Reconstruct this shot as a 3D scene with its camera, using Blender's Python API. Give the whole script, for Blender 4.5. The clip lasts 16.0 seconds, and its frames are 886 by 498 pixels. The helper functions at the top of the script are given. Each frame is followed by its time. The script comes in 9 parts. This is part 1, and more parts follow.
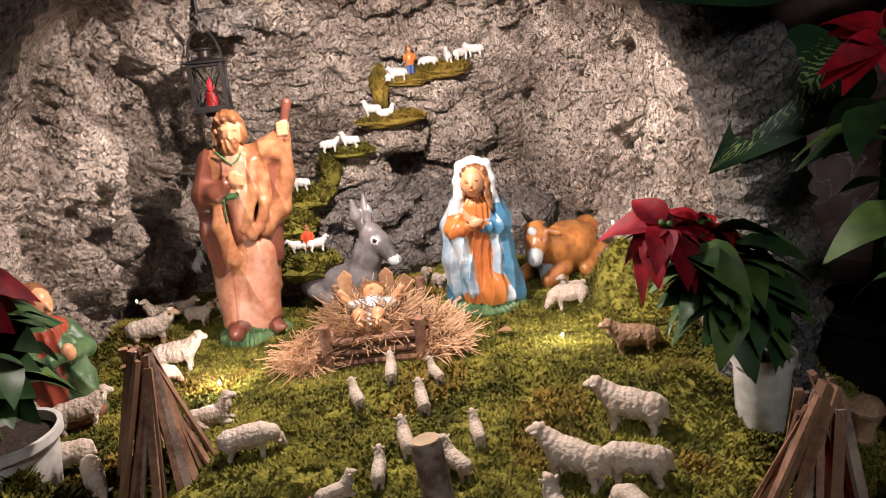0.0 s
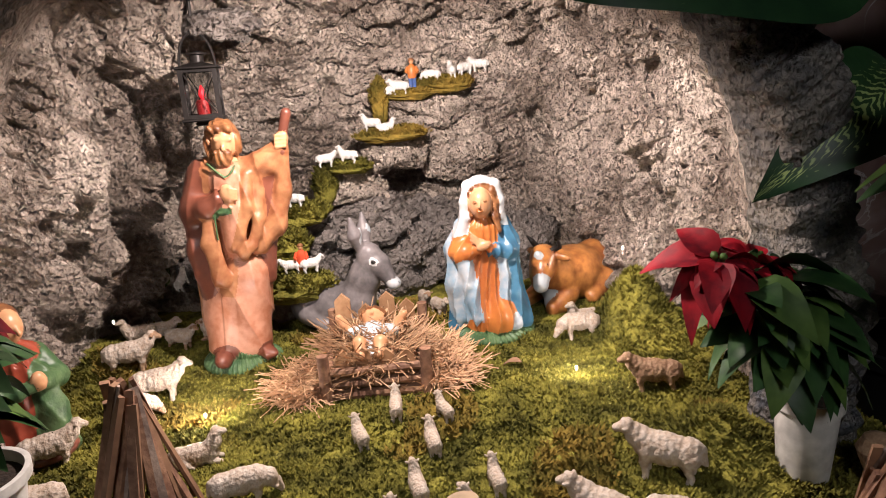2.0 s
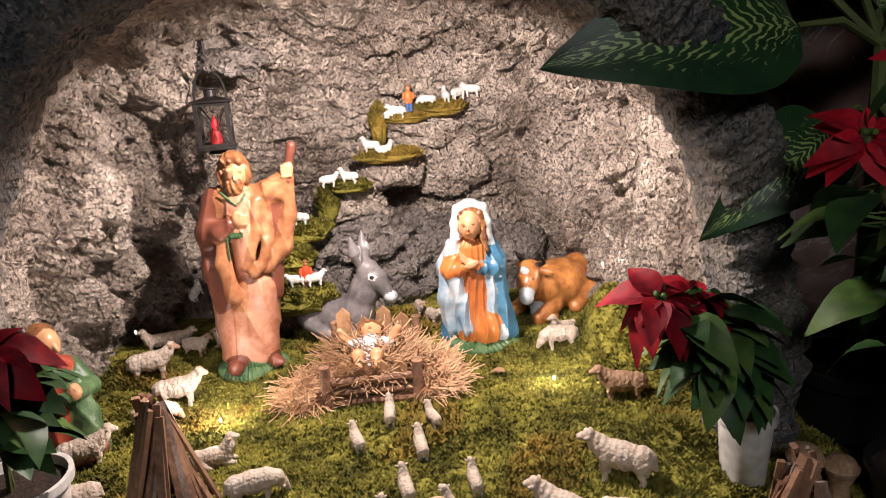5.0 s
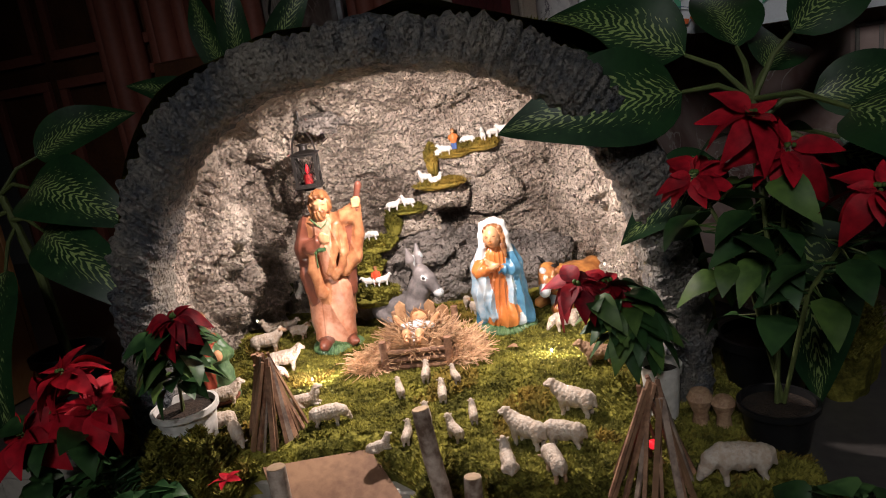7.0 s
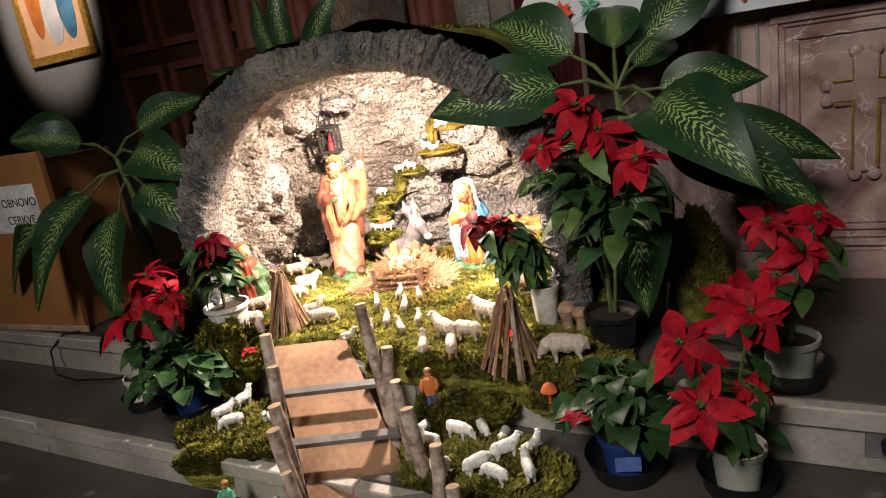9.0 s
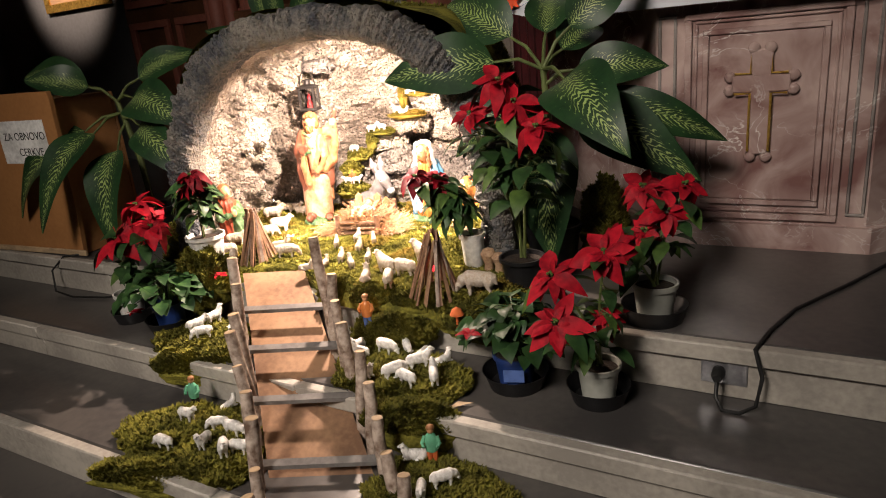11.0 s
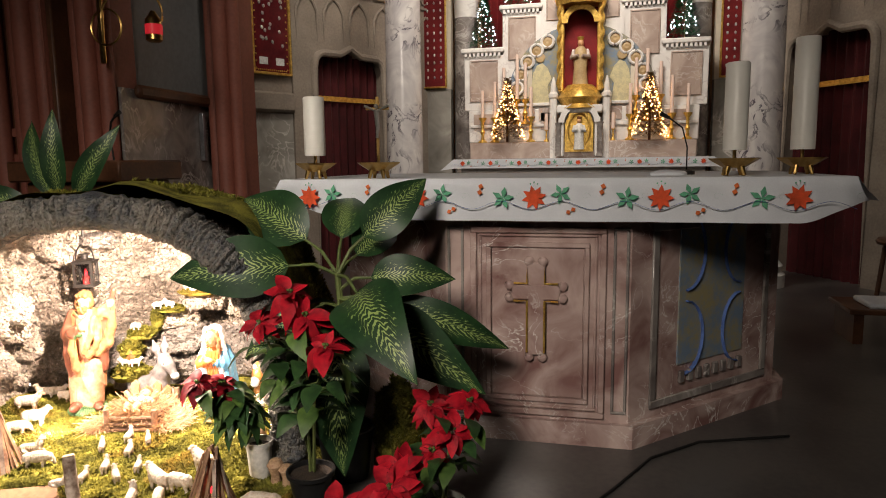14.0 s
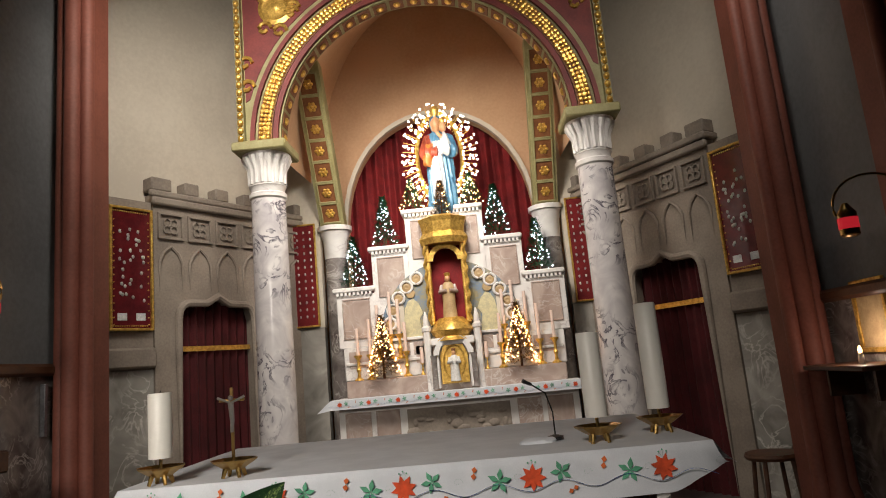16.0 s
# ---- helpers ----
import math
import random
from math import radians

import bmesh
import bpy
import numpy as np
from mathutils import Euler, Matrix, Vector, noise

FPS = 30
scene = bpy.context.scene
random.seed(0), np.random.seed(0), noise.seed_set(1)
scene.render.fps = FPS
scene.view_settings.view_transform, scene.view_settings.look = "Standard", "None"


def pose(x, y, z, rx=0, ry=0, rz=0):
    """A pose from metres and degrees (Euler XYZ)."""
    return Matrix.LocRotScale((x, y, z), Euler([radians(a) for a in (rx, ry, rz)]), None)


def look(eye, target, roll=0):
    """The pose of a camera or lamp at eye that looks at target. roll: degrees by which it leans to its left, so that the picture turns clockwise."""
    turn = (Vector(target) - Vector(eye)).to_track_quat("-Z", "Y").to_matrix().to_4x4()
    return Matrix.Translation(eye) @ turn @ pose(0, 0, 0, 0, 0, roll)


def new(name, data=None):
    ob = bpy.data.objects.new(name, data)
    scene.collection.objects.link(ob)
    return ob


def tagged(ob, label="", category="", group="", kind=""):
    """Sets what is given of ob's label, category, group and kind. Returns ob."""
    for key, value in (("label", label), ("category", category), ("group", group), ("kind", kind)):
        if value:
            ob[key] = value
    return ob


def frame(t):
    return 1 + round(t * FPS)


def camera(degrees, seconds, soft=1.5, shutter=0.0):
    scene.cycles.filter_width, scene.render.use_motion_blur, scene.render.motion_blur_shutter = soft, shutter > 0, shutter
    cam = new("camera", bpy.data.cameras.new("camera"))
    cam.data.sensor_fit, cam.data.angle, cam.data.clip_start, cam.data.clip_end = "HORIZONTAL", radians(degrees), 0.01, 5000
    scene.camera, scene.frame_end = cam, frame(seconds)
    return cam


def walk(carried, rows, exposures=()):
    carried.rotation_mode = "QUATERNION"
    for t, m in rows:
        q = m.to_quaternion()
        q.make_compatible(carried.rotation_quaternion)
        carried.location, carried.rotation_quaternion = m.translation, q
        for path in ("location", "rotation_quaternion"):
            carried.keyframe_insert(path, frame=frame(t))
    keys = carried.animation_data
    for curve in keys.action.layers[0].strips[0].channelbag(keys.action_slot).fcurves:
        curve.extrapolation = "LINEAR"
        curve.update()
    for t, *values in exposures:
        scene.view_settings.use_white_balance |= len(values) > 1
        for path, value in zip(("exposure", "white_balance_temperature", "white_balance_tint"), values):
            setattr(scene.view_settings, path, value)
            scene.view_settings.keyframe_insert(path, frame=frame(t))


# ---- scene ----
cam = camera(68.0, 16.0, soft=1.0)
PATH = [
    (0, (-1.017, -1.46, 0.595), (-1.393, 0.427, 0.052), -5.8),
    (0.5, (-1.047, -1.442, 0.59), (-1.393, 0.456, 0.062), -5.2),
    (1, (-1.072, -1.42, 0.586), (-1.395, 0.483, 0.061), -4.7),
    (1.5, (-1.088, -1.399, 0.594), (-1.395, 0.509, 0.078), -4.5),
    (2, (-1.094, -1.39, 0.592), (-1.387, 0.523, 0.091), -3.9),
    (2.5, (-1.101, -1.391, 0.595), (-1.381, 0.527, 0.101), -3.4),
    (3, (-1.103, -1.406, 0.601), (-1.372, 0.516, 0.115), -3.1),
    (3.5, (-1.094, -1.421, 0.602), (-1.371, 0.5, 0.118), -3.4),
    (3.7, (-1.084, -1.428, 0.61), (-1.367, 0.49, 0.117), -3.4),
    (5.8, (-0.94, -1.621, 0.737), (-1.339, 0.266, 0.205), -6.1),
    (6, (-0.888, -1.674, 0.751), (-1.369, 0.201, 0.245), -6.9),
    (6.5, (-0.803, -1.771, 0.773), (-1.399, 0.074, 0.283), -7.6),
    (7, (-0.727, -1.876, 0.781), (-1.383, -0.048, 0.305), -8.2),
    (7.5, (-0.592, -1.952, 0.8), (-1.282, -0.136, 0.324), -8.9),
    (8, (-0.415, -2.02, 0.807), (-1.282, -0.273, 0.364), -8.8),
    (8.5, (-0.254, -2.114, 0.809), (-1.25, -0.439, 0.356), -10.2),
    (9, (-0.123, -2.219, 0.808), (-1.081, -0.546, 0.273), -9.3),
    (9.2, (-0.084, -2.256, 0.803), (-1.011, -0.575, 0.241), -9.1),
    (11.3, (0.225, -2.416, 0.795), (-0.732, -0.773, 0.176), -5.0),
    (11.5, (0.228, -2.415, 0.81), (-0.684, -0.742, 0.201), -4.9),
    (12, (0.234, -2.412, 0.839), (-0.616, -0.695, 0.263), -4.5),
    (12.5, (0.244, -2.387, 0.909), (-0.537, -0.64, 0.328), -2.7),
    (13, (0.252, -2.354, 0.937), (-0.362, -0.51, 0.466), -1.8),
    (13.5, (0.241, -2.35, 0.962), (-0.26, -0.452, 0.578), -0.9),
    (14, (0.243, -2.332, 1.023), (-0.209, -0.401, 0.759), -0.7),
    (14.5, (0.246, -2.324, 1.096), (-0.107, -0.359, 0.98), -1.2),
    (15, (0.26, -2.299, 1.153), (-0.027, -0.321, 1.2), -2.1),
    (15.5, (0.293, -2.28, 1.217), (0.088, -0.3, 1.41), -3.1),
    (16, (0.318, -2.264, 1.268), (0.239, -0.296, 1.617), -5.3),
]
EXPOSURES = [(0, -1.1, 5700, 12), (3.7, -1.1, 5700, 12), (6.0, -0.85, 5700, 12), (7.0, -0.9, 5700, 10), (8.0, -0.75, 5800, 10), (8.5, -0.1, 6000, 10), (9.0, 0.5, 6100, 10), (11.3, 0.85, 6600, 14), (13.0, 0.85, 6700, 14), (14.5, 1.0, 6500, 10), (15.2, 1.1, 6400, 10), (16, 1.25, 6300, 10)]
walk(cam, [(t, look(e, g, r)) for t, e, g, r in PATH], EXPOSURES)

# ---- light ----
world = bpy.data.worlds.new("world")
scene.world = world
world.use_nodes = True
bg = world.node_tree.nodes["Background"]
bg.inputs["Color"].default_value = (0.75, 0.82, 1.0, 1)
bg.inputs["Strength"].default_value = 0.028


def lamp(name, kind, m, watts, color, size=0.05, spot=None, blend=0.4, spread=180):
    d = bpy.data.lights.new(name, kind)
    d.energy, d.color = watts, color
    if kind == "AREA":
        d.shape, d.size, d.spread = "DISK", size, radians(spread)
    else:
        d.shadow_soft_size = size
    if spot:
        d.spot_size, d.spot_blend = radians(spot), blend
    ob = new(name, d)
    ob.matrix_world = m
    return ob


WARM, NEUTRAL, COOL = (1.0, 0.78, 0.62), (1.0, 0.90, 0.78), (0.85, 0.92, 1.0)
G = pose(-1.3, -0.62, 0, 0, 0, 14)
# bulbs of the grotto: under the rim, and in the moss
lamp("grotto_lamp", "SPOT", look(G @ Vector((0.02, 0.165, 0.775)), G @ Vector((0.0, 0.46, 0.05))), 100, WARM, 0.018, 166, 0.5)
lamp("grotto_lamp_low", "POINT", G @ pose(-0.30, 0.235, 0.105), 3.2, WARM, 0.006)
lamp("grotto_lamp_low", "POINT", G @ pose(0.335, 0.245, 0.105), 2.2, WARM, 0.006)
lamp("grotto_lamp_wall", "POINT", G @ pose(0.50, 0.52, 0.225), 0.9, WARM, 0.006)
lamp("grotto_lamp_wall", "POINT", G @ pose(-0.535, 0.53, 0.145), 0.06, WARM, 0.006)
# church lamps above the choir and the nave
lamp("apse_lamp", "AREA", look((0.0, 2.3, 3.8), (0.0, 4.6, 1.9)), 15, NEUTRAL, 0.8, spread=120)
lamp("vault_lamp", "POINT", pose(0.0, 3.95, 3.3), 4.0, WARM, 0.2)
lamp("choir_lamp", "AREA", look((-1.2, 1.1, 4.6), (-1.2, 4.0, 2.8)), 18, NEUTRAL, 0.9, spread=110)
lamp("choir_lamp_side", "AREA", look((1.6, 1.0, 4.6), (1.4, 3.9, 2.4)), 5.5, NEUTRAL, 0.9, spread=110)
lamp("nave_lamp", "AREA", look((-0.8, -4.4, 3.0), (-1.05, -0.6, 0.3)), 17, NEUTRAL, 1.1, spread=68)


# ---- materials ----


def mat(name, color, rough=0.6, metal=0.0, tint=None, scale=8.0, fine=60.0, bump=0.15, depth=0.01, random_tint=0.0, spec=0.4, coat=0.0, contrast=(0.35, 0.65)):
    """Two scales of noise mix the colour with its tint, and give relief."""
    m = bpy.data.materials.new(name)
    m.use_nodes = True
    nt = m.node_tree
    n, l = nt.nodes, nt.links
    b = n["Principled BSDF"]
    b.inputs["Roughness"].default_value, b.inputs["Metallic"].default_value = rough, metal
    b.inputs["Specular IOR Level"].default_value = spec
    b.inputs["Coat Weight"].default_value = coat
    tint = tint or tuple(c * 0.6 for c in color)
    co = n.new("ShaderNodeTexCoord")
    a = n.new("ShaderNodeTexNoise")
    a.inputs["Scale"].default_value, a.inputs["Detail"].default_value = scale, 6
    f = n.new("ShaderNodeTexNoise")
    f.inputs["Scale"].default_value, f.inputs["Detail"].default_value = fine, 4
    l.new(co.outputs["Object"], a.inputs["Vector"])
    l.new(co.outputs["Object"], f.inputs["Vector"])
    ramp = n.new("ShaderNodeValToRGB")
    ramp.color_ramp.elements[0].position, ramp.color_ramp.elements[1].position = contrast
    ramp.color_ramp.elements[0].color, ramp.color_ramp.elements[1].color = (*tint, 1), (*color, 1)
    mixv = n.new("ShaderNodeMath")
    mixv.operation = "MULTIPLY_ADD"
    l.new(f.outputs["Fac"], mixv.inputs[0])
    mixv.inputs[1].default_value = 0.5
    add = n.new("ShaderNodeMath")
    add.operation = "SUBTRACT"
    l.new(a.outputs["Fac"], add.inputs[0])
    add.inputs[1].default_value = 0.25
    l.new(add.outputs[0], mixv.inputs[2])
    l.new(mixv.outputs[0], ramp.inputs["Fac"])
    out = ramp.outputs["Color"]
    if random_tint:
        info, hsv = n.new("ShaderNodeObjectInfo"), n.new("ShaderNodeHueSaturation")
        geo, sm = n.new("ShaderNodeNewGeometry"), n.new("ShaderNodeMath")
        sm.operation = "ADD"
        l.new(info.outputs["Random"], sm.inputs[0])
        l.new(geo.outputs["Random Per Island"], sm.inputs[1])
        mr = n.new("ShaderNodeMapRange")
        mr.inputs[2].default_value = 2.0
        mr.inputs[3].default_value, mr.inputs[4].default_value = 1 - random_tint, 1 + random_tint
        l.new(sm.outputs[0], mr.inputs[0])
        l.new(mr.outputs[0], hsv.inputs["Value"])
        l.new(out, hsv.inputs["Color"])
        out = hsv.outputs["Color"]
    l.new(out, b.inputs["Base Color"])
    if bump:
        bp = n.new("ShaderNodeBump")
        bp.inputs["Strength"].default_value, bp.inputs["Distance"].default_value = bump, depth
        l.new(mixv.outputs[0], bp.inputs["Height"])
        l.new(bp.outputs[0], b.inputs["Normal"])
    return m


def glow(name, color, strength):
    m = bpy.data.materials.new(name)
    m.use_nodes = True
    b = m.node_tree.nodes["Principled BSDF"]
    b.inputs["Base Color"].default_value = (*color, 1)
    b.inputs["Emission Color"].default_value, b.inputs["Emission Strength"].default_value = (*color, 1), strength
    return m


def marble(name, base, vein, dark, scale=3.0, rough=0.18, sharp=(0.46, 0.5, 0.54)):
    """Clouded stone with wandering veins."""
    m = bpy.data.materials.new(name)
    m.use_nodes = True
    nt = m.node_tree
    n, l = nt.nodes, nt.links
    b = n["Principled BSDF"]
    b.inputs["Roughness"].default_value = rough
    co = n.new("ShaderNodeTexCoord")
    a = n.new("ShaderNodeTexNoise")
    a.inputs["Scale"].default_value, a.inputs["Detail"].default_value, a.inputs["Distortion"].default_value = scale, 8, 1.2
    v = n.new("ShaderNodeTexNoise")
    v.inputs["Scale"].default_value, v.inputs["Detail"].default_value, v.inputs["Distortion"].default_value = scale * 0.9, 7, 2.5
    l.new(co.outputs["Object"], a.inputs["Vector"])
    mp = n.new("ShaderNodeMapping")
    mp.inputs["Location"].default_value = (3.1, 1.7, 0.4)
    l.new(co.outputs["Object"], mp.inputs["Vector"])
    l.new(mp.outputs[0], v.inputs["Vector"])
    cloud = n.new("ShaderNodeValToRGB")
    e = cloud.color_ramp.elements
    e[0].position, e[0].color = 0.32, (*dark, 1)
    e[1].position, e[1].color = 0.66, (*base, 1)
    l.new(a.outputs["Fac"], cloud.inputs["Fac"])
    line = n.new("ShaderNodeValToRGB")
    e = line.color_ramp.elements
    e[0].position, e[0].color = sharp[0], (0, 0, 0, 1)
    e[1].position, e[1].color = sharp[2], (0, 0, 0, 1)
    mid = line.color_ramp.elements.new(sharp[1])
    mid.color = (1, 1, 1, 1)
    l.new(v.outputs["Fac"], line.inputs["Fac"])
    mix = n.new("ShaderNodeMix")
    mix.data_type = "RGBA"
    gate, cut, mul = n.new("ShaderNodeTexNoise"), n.new("ShaderNodeMapRange"), n.new("ShaderNodeMath")
    gate.inputs["Scale"].default_value = scale * 0.7
    cut.inputs[1].default_value, cut.inputs[2].default_value = 0.44, 0.64
    mul.operation = "MULTIPLY"
    l.new(mp.outputs[0], gate.inputs["Vector"])
    l.new(gate.outputs["Fac"], cut.inputs[0])
    l.new(cut.outputs[0], mul.inputs[0])
    l.new(line.outputs["Color"], mul.inputs[1])
    l.new(mul.outputs[0], mix.inputs["Factor"])
    l.new(cloud.outputs["Color"], mix.inputs["A"])
    mix.inputs["B"].default_value = (*vein, 1)
    l.new(mix.outputs["Result"], b.inputs["Base Color"])
    return m




def wrinkled(name, color, tint, rough, stretch, scale, depth):
    """Crusted stone: wrinkles drawn out along z, pits and a coarse cloud of colour."""
    m = mat(name, color, rough, 0, tint, 7, 60, 0.0)
    n, l = m.node_tree.nodes, m.node_tree.links
    b = n["Principled BSDF"]
    co, mp = n.new("ShaderNodeTexCoord"), n.new("ShaderNodeMapping")
    mp.inputs["Scale"].default_value = stretch
    l.new(co.outputs["Object"], mp.inputs["Vector"])
    a, v, c = n.new("ShaderNodeTexNoise"), n.new("ShaderNodeTexVoronoi"), n.new("ShaderNodeTexNoise")
    a.inputs["Scale"].default_value, a.inputs["Detail"].default_value, a.inputs["Distortion"].default_value = scale, 7, 2.4
    v.inputs["Scale"].default_value = scale * 1.5
    c.inputs["Scale"].default_value, c.inputs["Detail"].default_value = scale * 5, 5
    for t in (a, v, c):
        l.new(mp.outputs[0], t.inputs["Vector"])
    s1, s2 = n.new("ShaderNodeMath"), n.new("ShaderNodeMath")
    s1.operation = s2.operation = "MULTIPLY_ADD"
    l.new(v.outputs["Distance"], s1.inputs[0])
    s1.inputs[1].default_value = 0.45
    l.new(a.outputs["Fac"], s1.inputs[2])
    l.new(c.outputs["Fac"], s2.inputs[0])
    s2.inputs[1].default_value = 0.35
    l.new(s1.outputs[0], s2.inputs[2])
    bp = n.new("ShaderNodeBump")
    bp.inputs["Strength"].default_value, bp.inputs["Distance"].default_value = 1.0, depth
    l.new(s2.outputs[0], bp.inputs["Height"])
    # fine crust of grains and pits
    pit, grain, s3 = n.new("ShaderNodeTexVoronoi"), n.new("ShaderNodeTexNoise"), n.new("ShaderNodeMath")
    pit.inputs["Scale"].default_value = scale * 3.4
    grain.inputs["Scale"].default_value, grain.inputs["Detail"].default_value, grain.inputs["Distortion"].default_value = scale * 5, 6, 0.8
    s3.operation = "MULTIPLY_ADD"
    l.new(co.outputs["Object"], pit.inputs["Vector"])
    l.new(co.outputs["Object"], grain.inputs["Vector"])
    l.new(grain.outputs["Fac"], s3.inputs[0])
    s3.inputs[1].default_value = 1.0
    l.new(pit.outputs["Distance"], s3.inputs[2])
    fine = n.new("ShaderNodeBump")
    fine.inputs["Strength"].default_value, fine.inputs["Distance"].default_value = 1.0, depth * 0.45
    l.new(s3.outputs[0], fine.inputs["Height"])
    l.new(bp.outputs[0], fine.inputs["Normal"])
    l.new(fine.outputs[0], b.inputs["Normal"])
    return m


ROCK = wrinkled("rock", (0.68, 0.58, 0.49), (0.26, 0.21, 0.17), 0.30, (1, 1, 0.7), 24, 0.05)
# darker slate paint, with the figures' shadow on the low wall mixed in
SLATE_SHADED = wrinkled("slate_shaded_rock", (0.34, 0.30, 0.27), (0.13, 0.115, 0.105), 0.36, (1, 1, 0.8), 22, 0.03)
BARK = wrinkled("bark_rim", (0.25, 0.225, 0.19), (0.065, 0.072, 0.085), 0.5, (1, 1, 0.45), 34, 0.02)
MOSS = mat("moss", (0.235, 0.215, 0.038), 0.9, 0, (0.07, 0.068, 0.014), 14, 120, 1.0, 0.012, spec=0.1, random_tint=0.4)
MOSS_DRY = mat("dry_moss", (0.26, 0.18, 0.035), 0.9, 0, (0.12, 0.10, 0.02), 20, 120, 1.0, 0.01, spec=0.1, random_tint=0.4)
STRAW = mat("straw", (0.52, 0.34, 0.19), 0.7, 0, (0.30, 0.17, 0.09), 30, 90, 0.2, 0.002, random_tint=0.45)
TWIG = mat("twig_wood", (0.30, 0.17, 0.10), 0.75, 0, (0.13, 0.065, 0.04), 25, 120, 0.5, 0.004, random_tint=0.4)
PLANK = mat("rough_board", (0.27, 0.155, 0.085), 0.75, 0, (0.15, 0.08, 0.045), 5, 60, 0.35, 0.004)
BIRCH = mat("birch_bark", (0.50, 0.41, 0.34), 0.7, 0, (0.12, 0.075, 0.05), 18, 70, 0.7, 0.006)
CUT = mat("cut_wood", (0.45, 0.32, 0.19), 0.7)
WOOL = mat("sheep_plaster", (0.52, 0.455, 0.385), 0.55, 0, (0.42, 0.33, 0.25), 40, 160, 0.7, 0.006)
WOOL_DARK = mat("sheep_plaster_brown", (0.42, 0.28, 0.17), 0.6, 0, (0.24, 0.14, 0.08), 40, 160, 0.7, 0.006)
WHITE_TOY = mat("white_plastic", (0.74, 0.73, 0.70), 0.45, 0, (0.55, 0.53, 0.5), 60, 200, 0.3, 0.003)
GREEN_BASE = mat("green_base_paint", (0.10, 0.17, 0.07), 0.4, 0, (0.04, 0.09, 0.035), 25, 90, 0.5, 0.006)
ROBE = mat("ochre_robe_paint", (0.45, 0.215, 0.095), 0.40, 0, (0.26, 0.095, 0.04), 22, 70, 0.08, 0.003, spec=0.5)
ROBE_PINK = mat("pink_robe_paint", (0.56, 0.29, 0.19), 0.40, 0, (0.40, 0.16, 0.085), 22, 70, 0.08, 0.003, spec=0.5)
ROBE_BROWN = mat("brown_robe_paint", (0.19, 0.062, 0.035), 0.38, 0, (0.12, 0.04, 0.025), 16, 60, 0.08, 0.003, spec=0.5)
SKIN = mat("face_paint", (0.60, 0.33, 0.17), 0.35, 0, (0.50, 0.25, 0.12), 20, 80, 0.05, 0.002)
HAIR = mat("hair_paint", (0.30, 0.135, 0.05), 0.45, 0, (0.13, 0.05, 0.02), 40, 120, 0.5, 0.004)
BLUE = mat("blue_mantle_paint", (0.10, 0.26, 0.40), 0.3, 0, (0.05, 0.15, 0.26), 7, 70, 0.08, 0.003, spec=0.5)
PALE = mat("pale_mantle_paint", (0.62, 0.60, 0.58), 0.32, 0, (0.42, 0.48, 0.52), 7, 70, 0.08, 0.003, spec=0.5)
MANTLE_PALE = mat("pale_blue_mantle_paint", (0.50, 0.54, 0.57), 0.32, 0, (0.24, 0.38, 0.50), 14, 70, 0.08, 0.003, spec=0.5)
ORANGE = mat("orange_robe_paint", (0.56, 0.20, 0.045), 0.32, 0, (0.40, 0.12, 0.03), 8, 70, 0.08, 0.003, spec=0.5)
DONKEY = mat("grey_donkey_paint", (0.24, 0.215, 0.215), 0.4, 0, (0.12, 0.11, 0.11), 12, 90, 0.1, 0.003)
COW = mat("brown_ox_paint", (0.58, 0.26, 0.07), 0.3, 0, (0.26, 0.09, 0.025), 9, 70, 0.1, 0.003, spec=0.5)
STEP_STONE = mat("dark_tread_stone", (0.085, 0.078, 0.072), 0.28, 0, (0.045, 0.042, 0.042), 2.2, 40, 0.05, 0.002, spec=0.5)
RISER = mat("pale_riser_stone", (0.42, 0.39, 0.34), 0.5, 0, (0.27, 0.25, 0.22), 4, 60, 0.15, 0.003)
RED_MARBLE = marble("red_marble", (0.50, 0.38, 0.345), (0.72, 0.66, 0.62), (0.20, 0.105, 0.095), 5.0, 0.10, (0.485, 0.5, 0.515))
GREY_MARBLE = marble("grey_marble", (0.30, 0.27, 0.25), (0.5, 0.47, 0.44), (0.12, 0.10, 0.095), 5, 0.18)
COLUMN_MARBLE = marble("column_marble", (0.70, 0.67, 0.65), (0.06, 0.05, 0.075), (0.48, 0.45, 0.46), 5.0, 0.2, (0.38, 0.46, 0.50))
DADO_MARBLE = marble("dado_marble", (0.42, 0.40, 0.36), (0.60, 0.57, 0.52), (0.20, 0.19, 0.17), 3.0, 0.25)
ALTAR_WHITE = marble("white_altar_marble", (0.76, 0.74, 0.71), (0.52, 0.48, 0.47), (0.62, 0.59, 0.57), 4.0, 0.3)
ALTAR_PINK = marble("pink_altar_marble", (0.45, 0.36, 0.31), (0.60, 0.55, 0.51), (0.30, 0.22, 0.185), 5.0, 0.3)
SCREEN = mat("carved_stone", (0.29, 0.245, 0.20), 0.75, 0, (0.20, 0.165, 0.135), 3, 50, 0.3, 0.004)
PLASTER = mat("cream_plaster", (0.62, 0.56, 0.46), 0.8, 0, (0.54, 0.48, 0.39), 1.5, 30, 0.05, 0.002)
PEACH = mat("peach_plaster", (0.62, 0.40, 0.24), 0.8, 0, (0.54, 0.33, 0.19), 1.5, 30, 0.05, 0.002)
GREY_PLASTER = mat("grey_plaster", (0.22, 0.225, 0.23), 0.8, 0, (0.17, 0.17, 0.175), 1.2, 30, 0.05, 0.002)
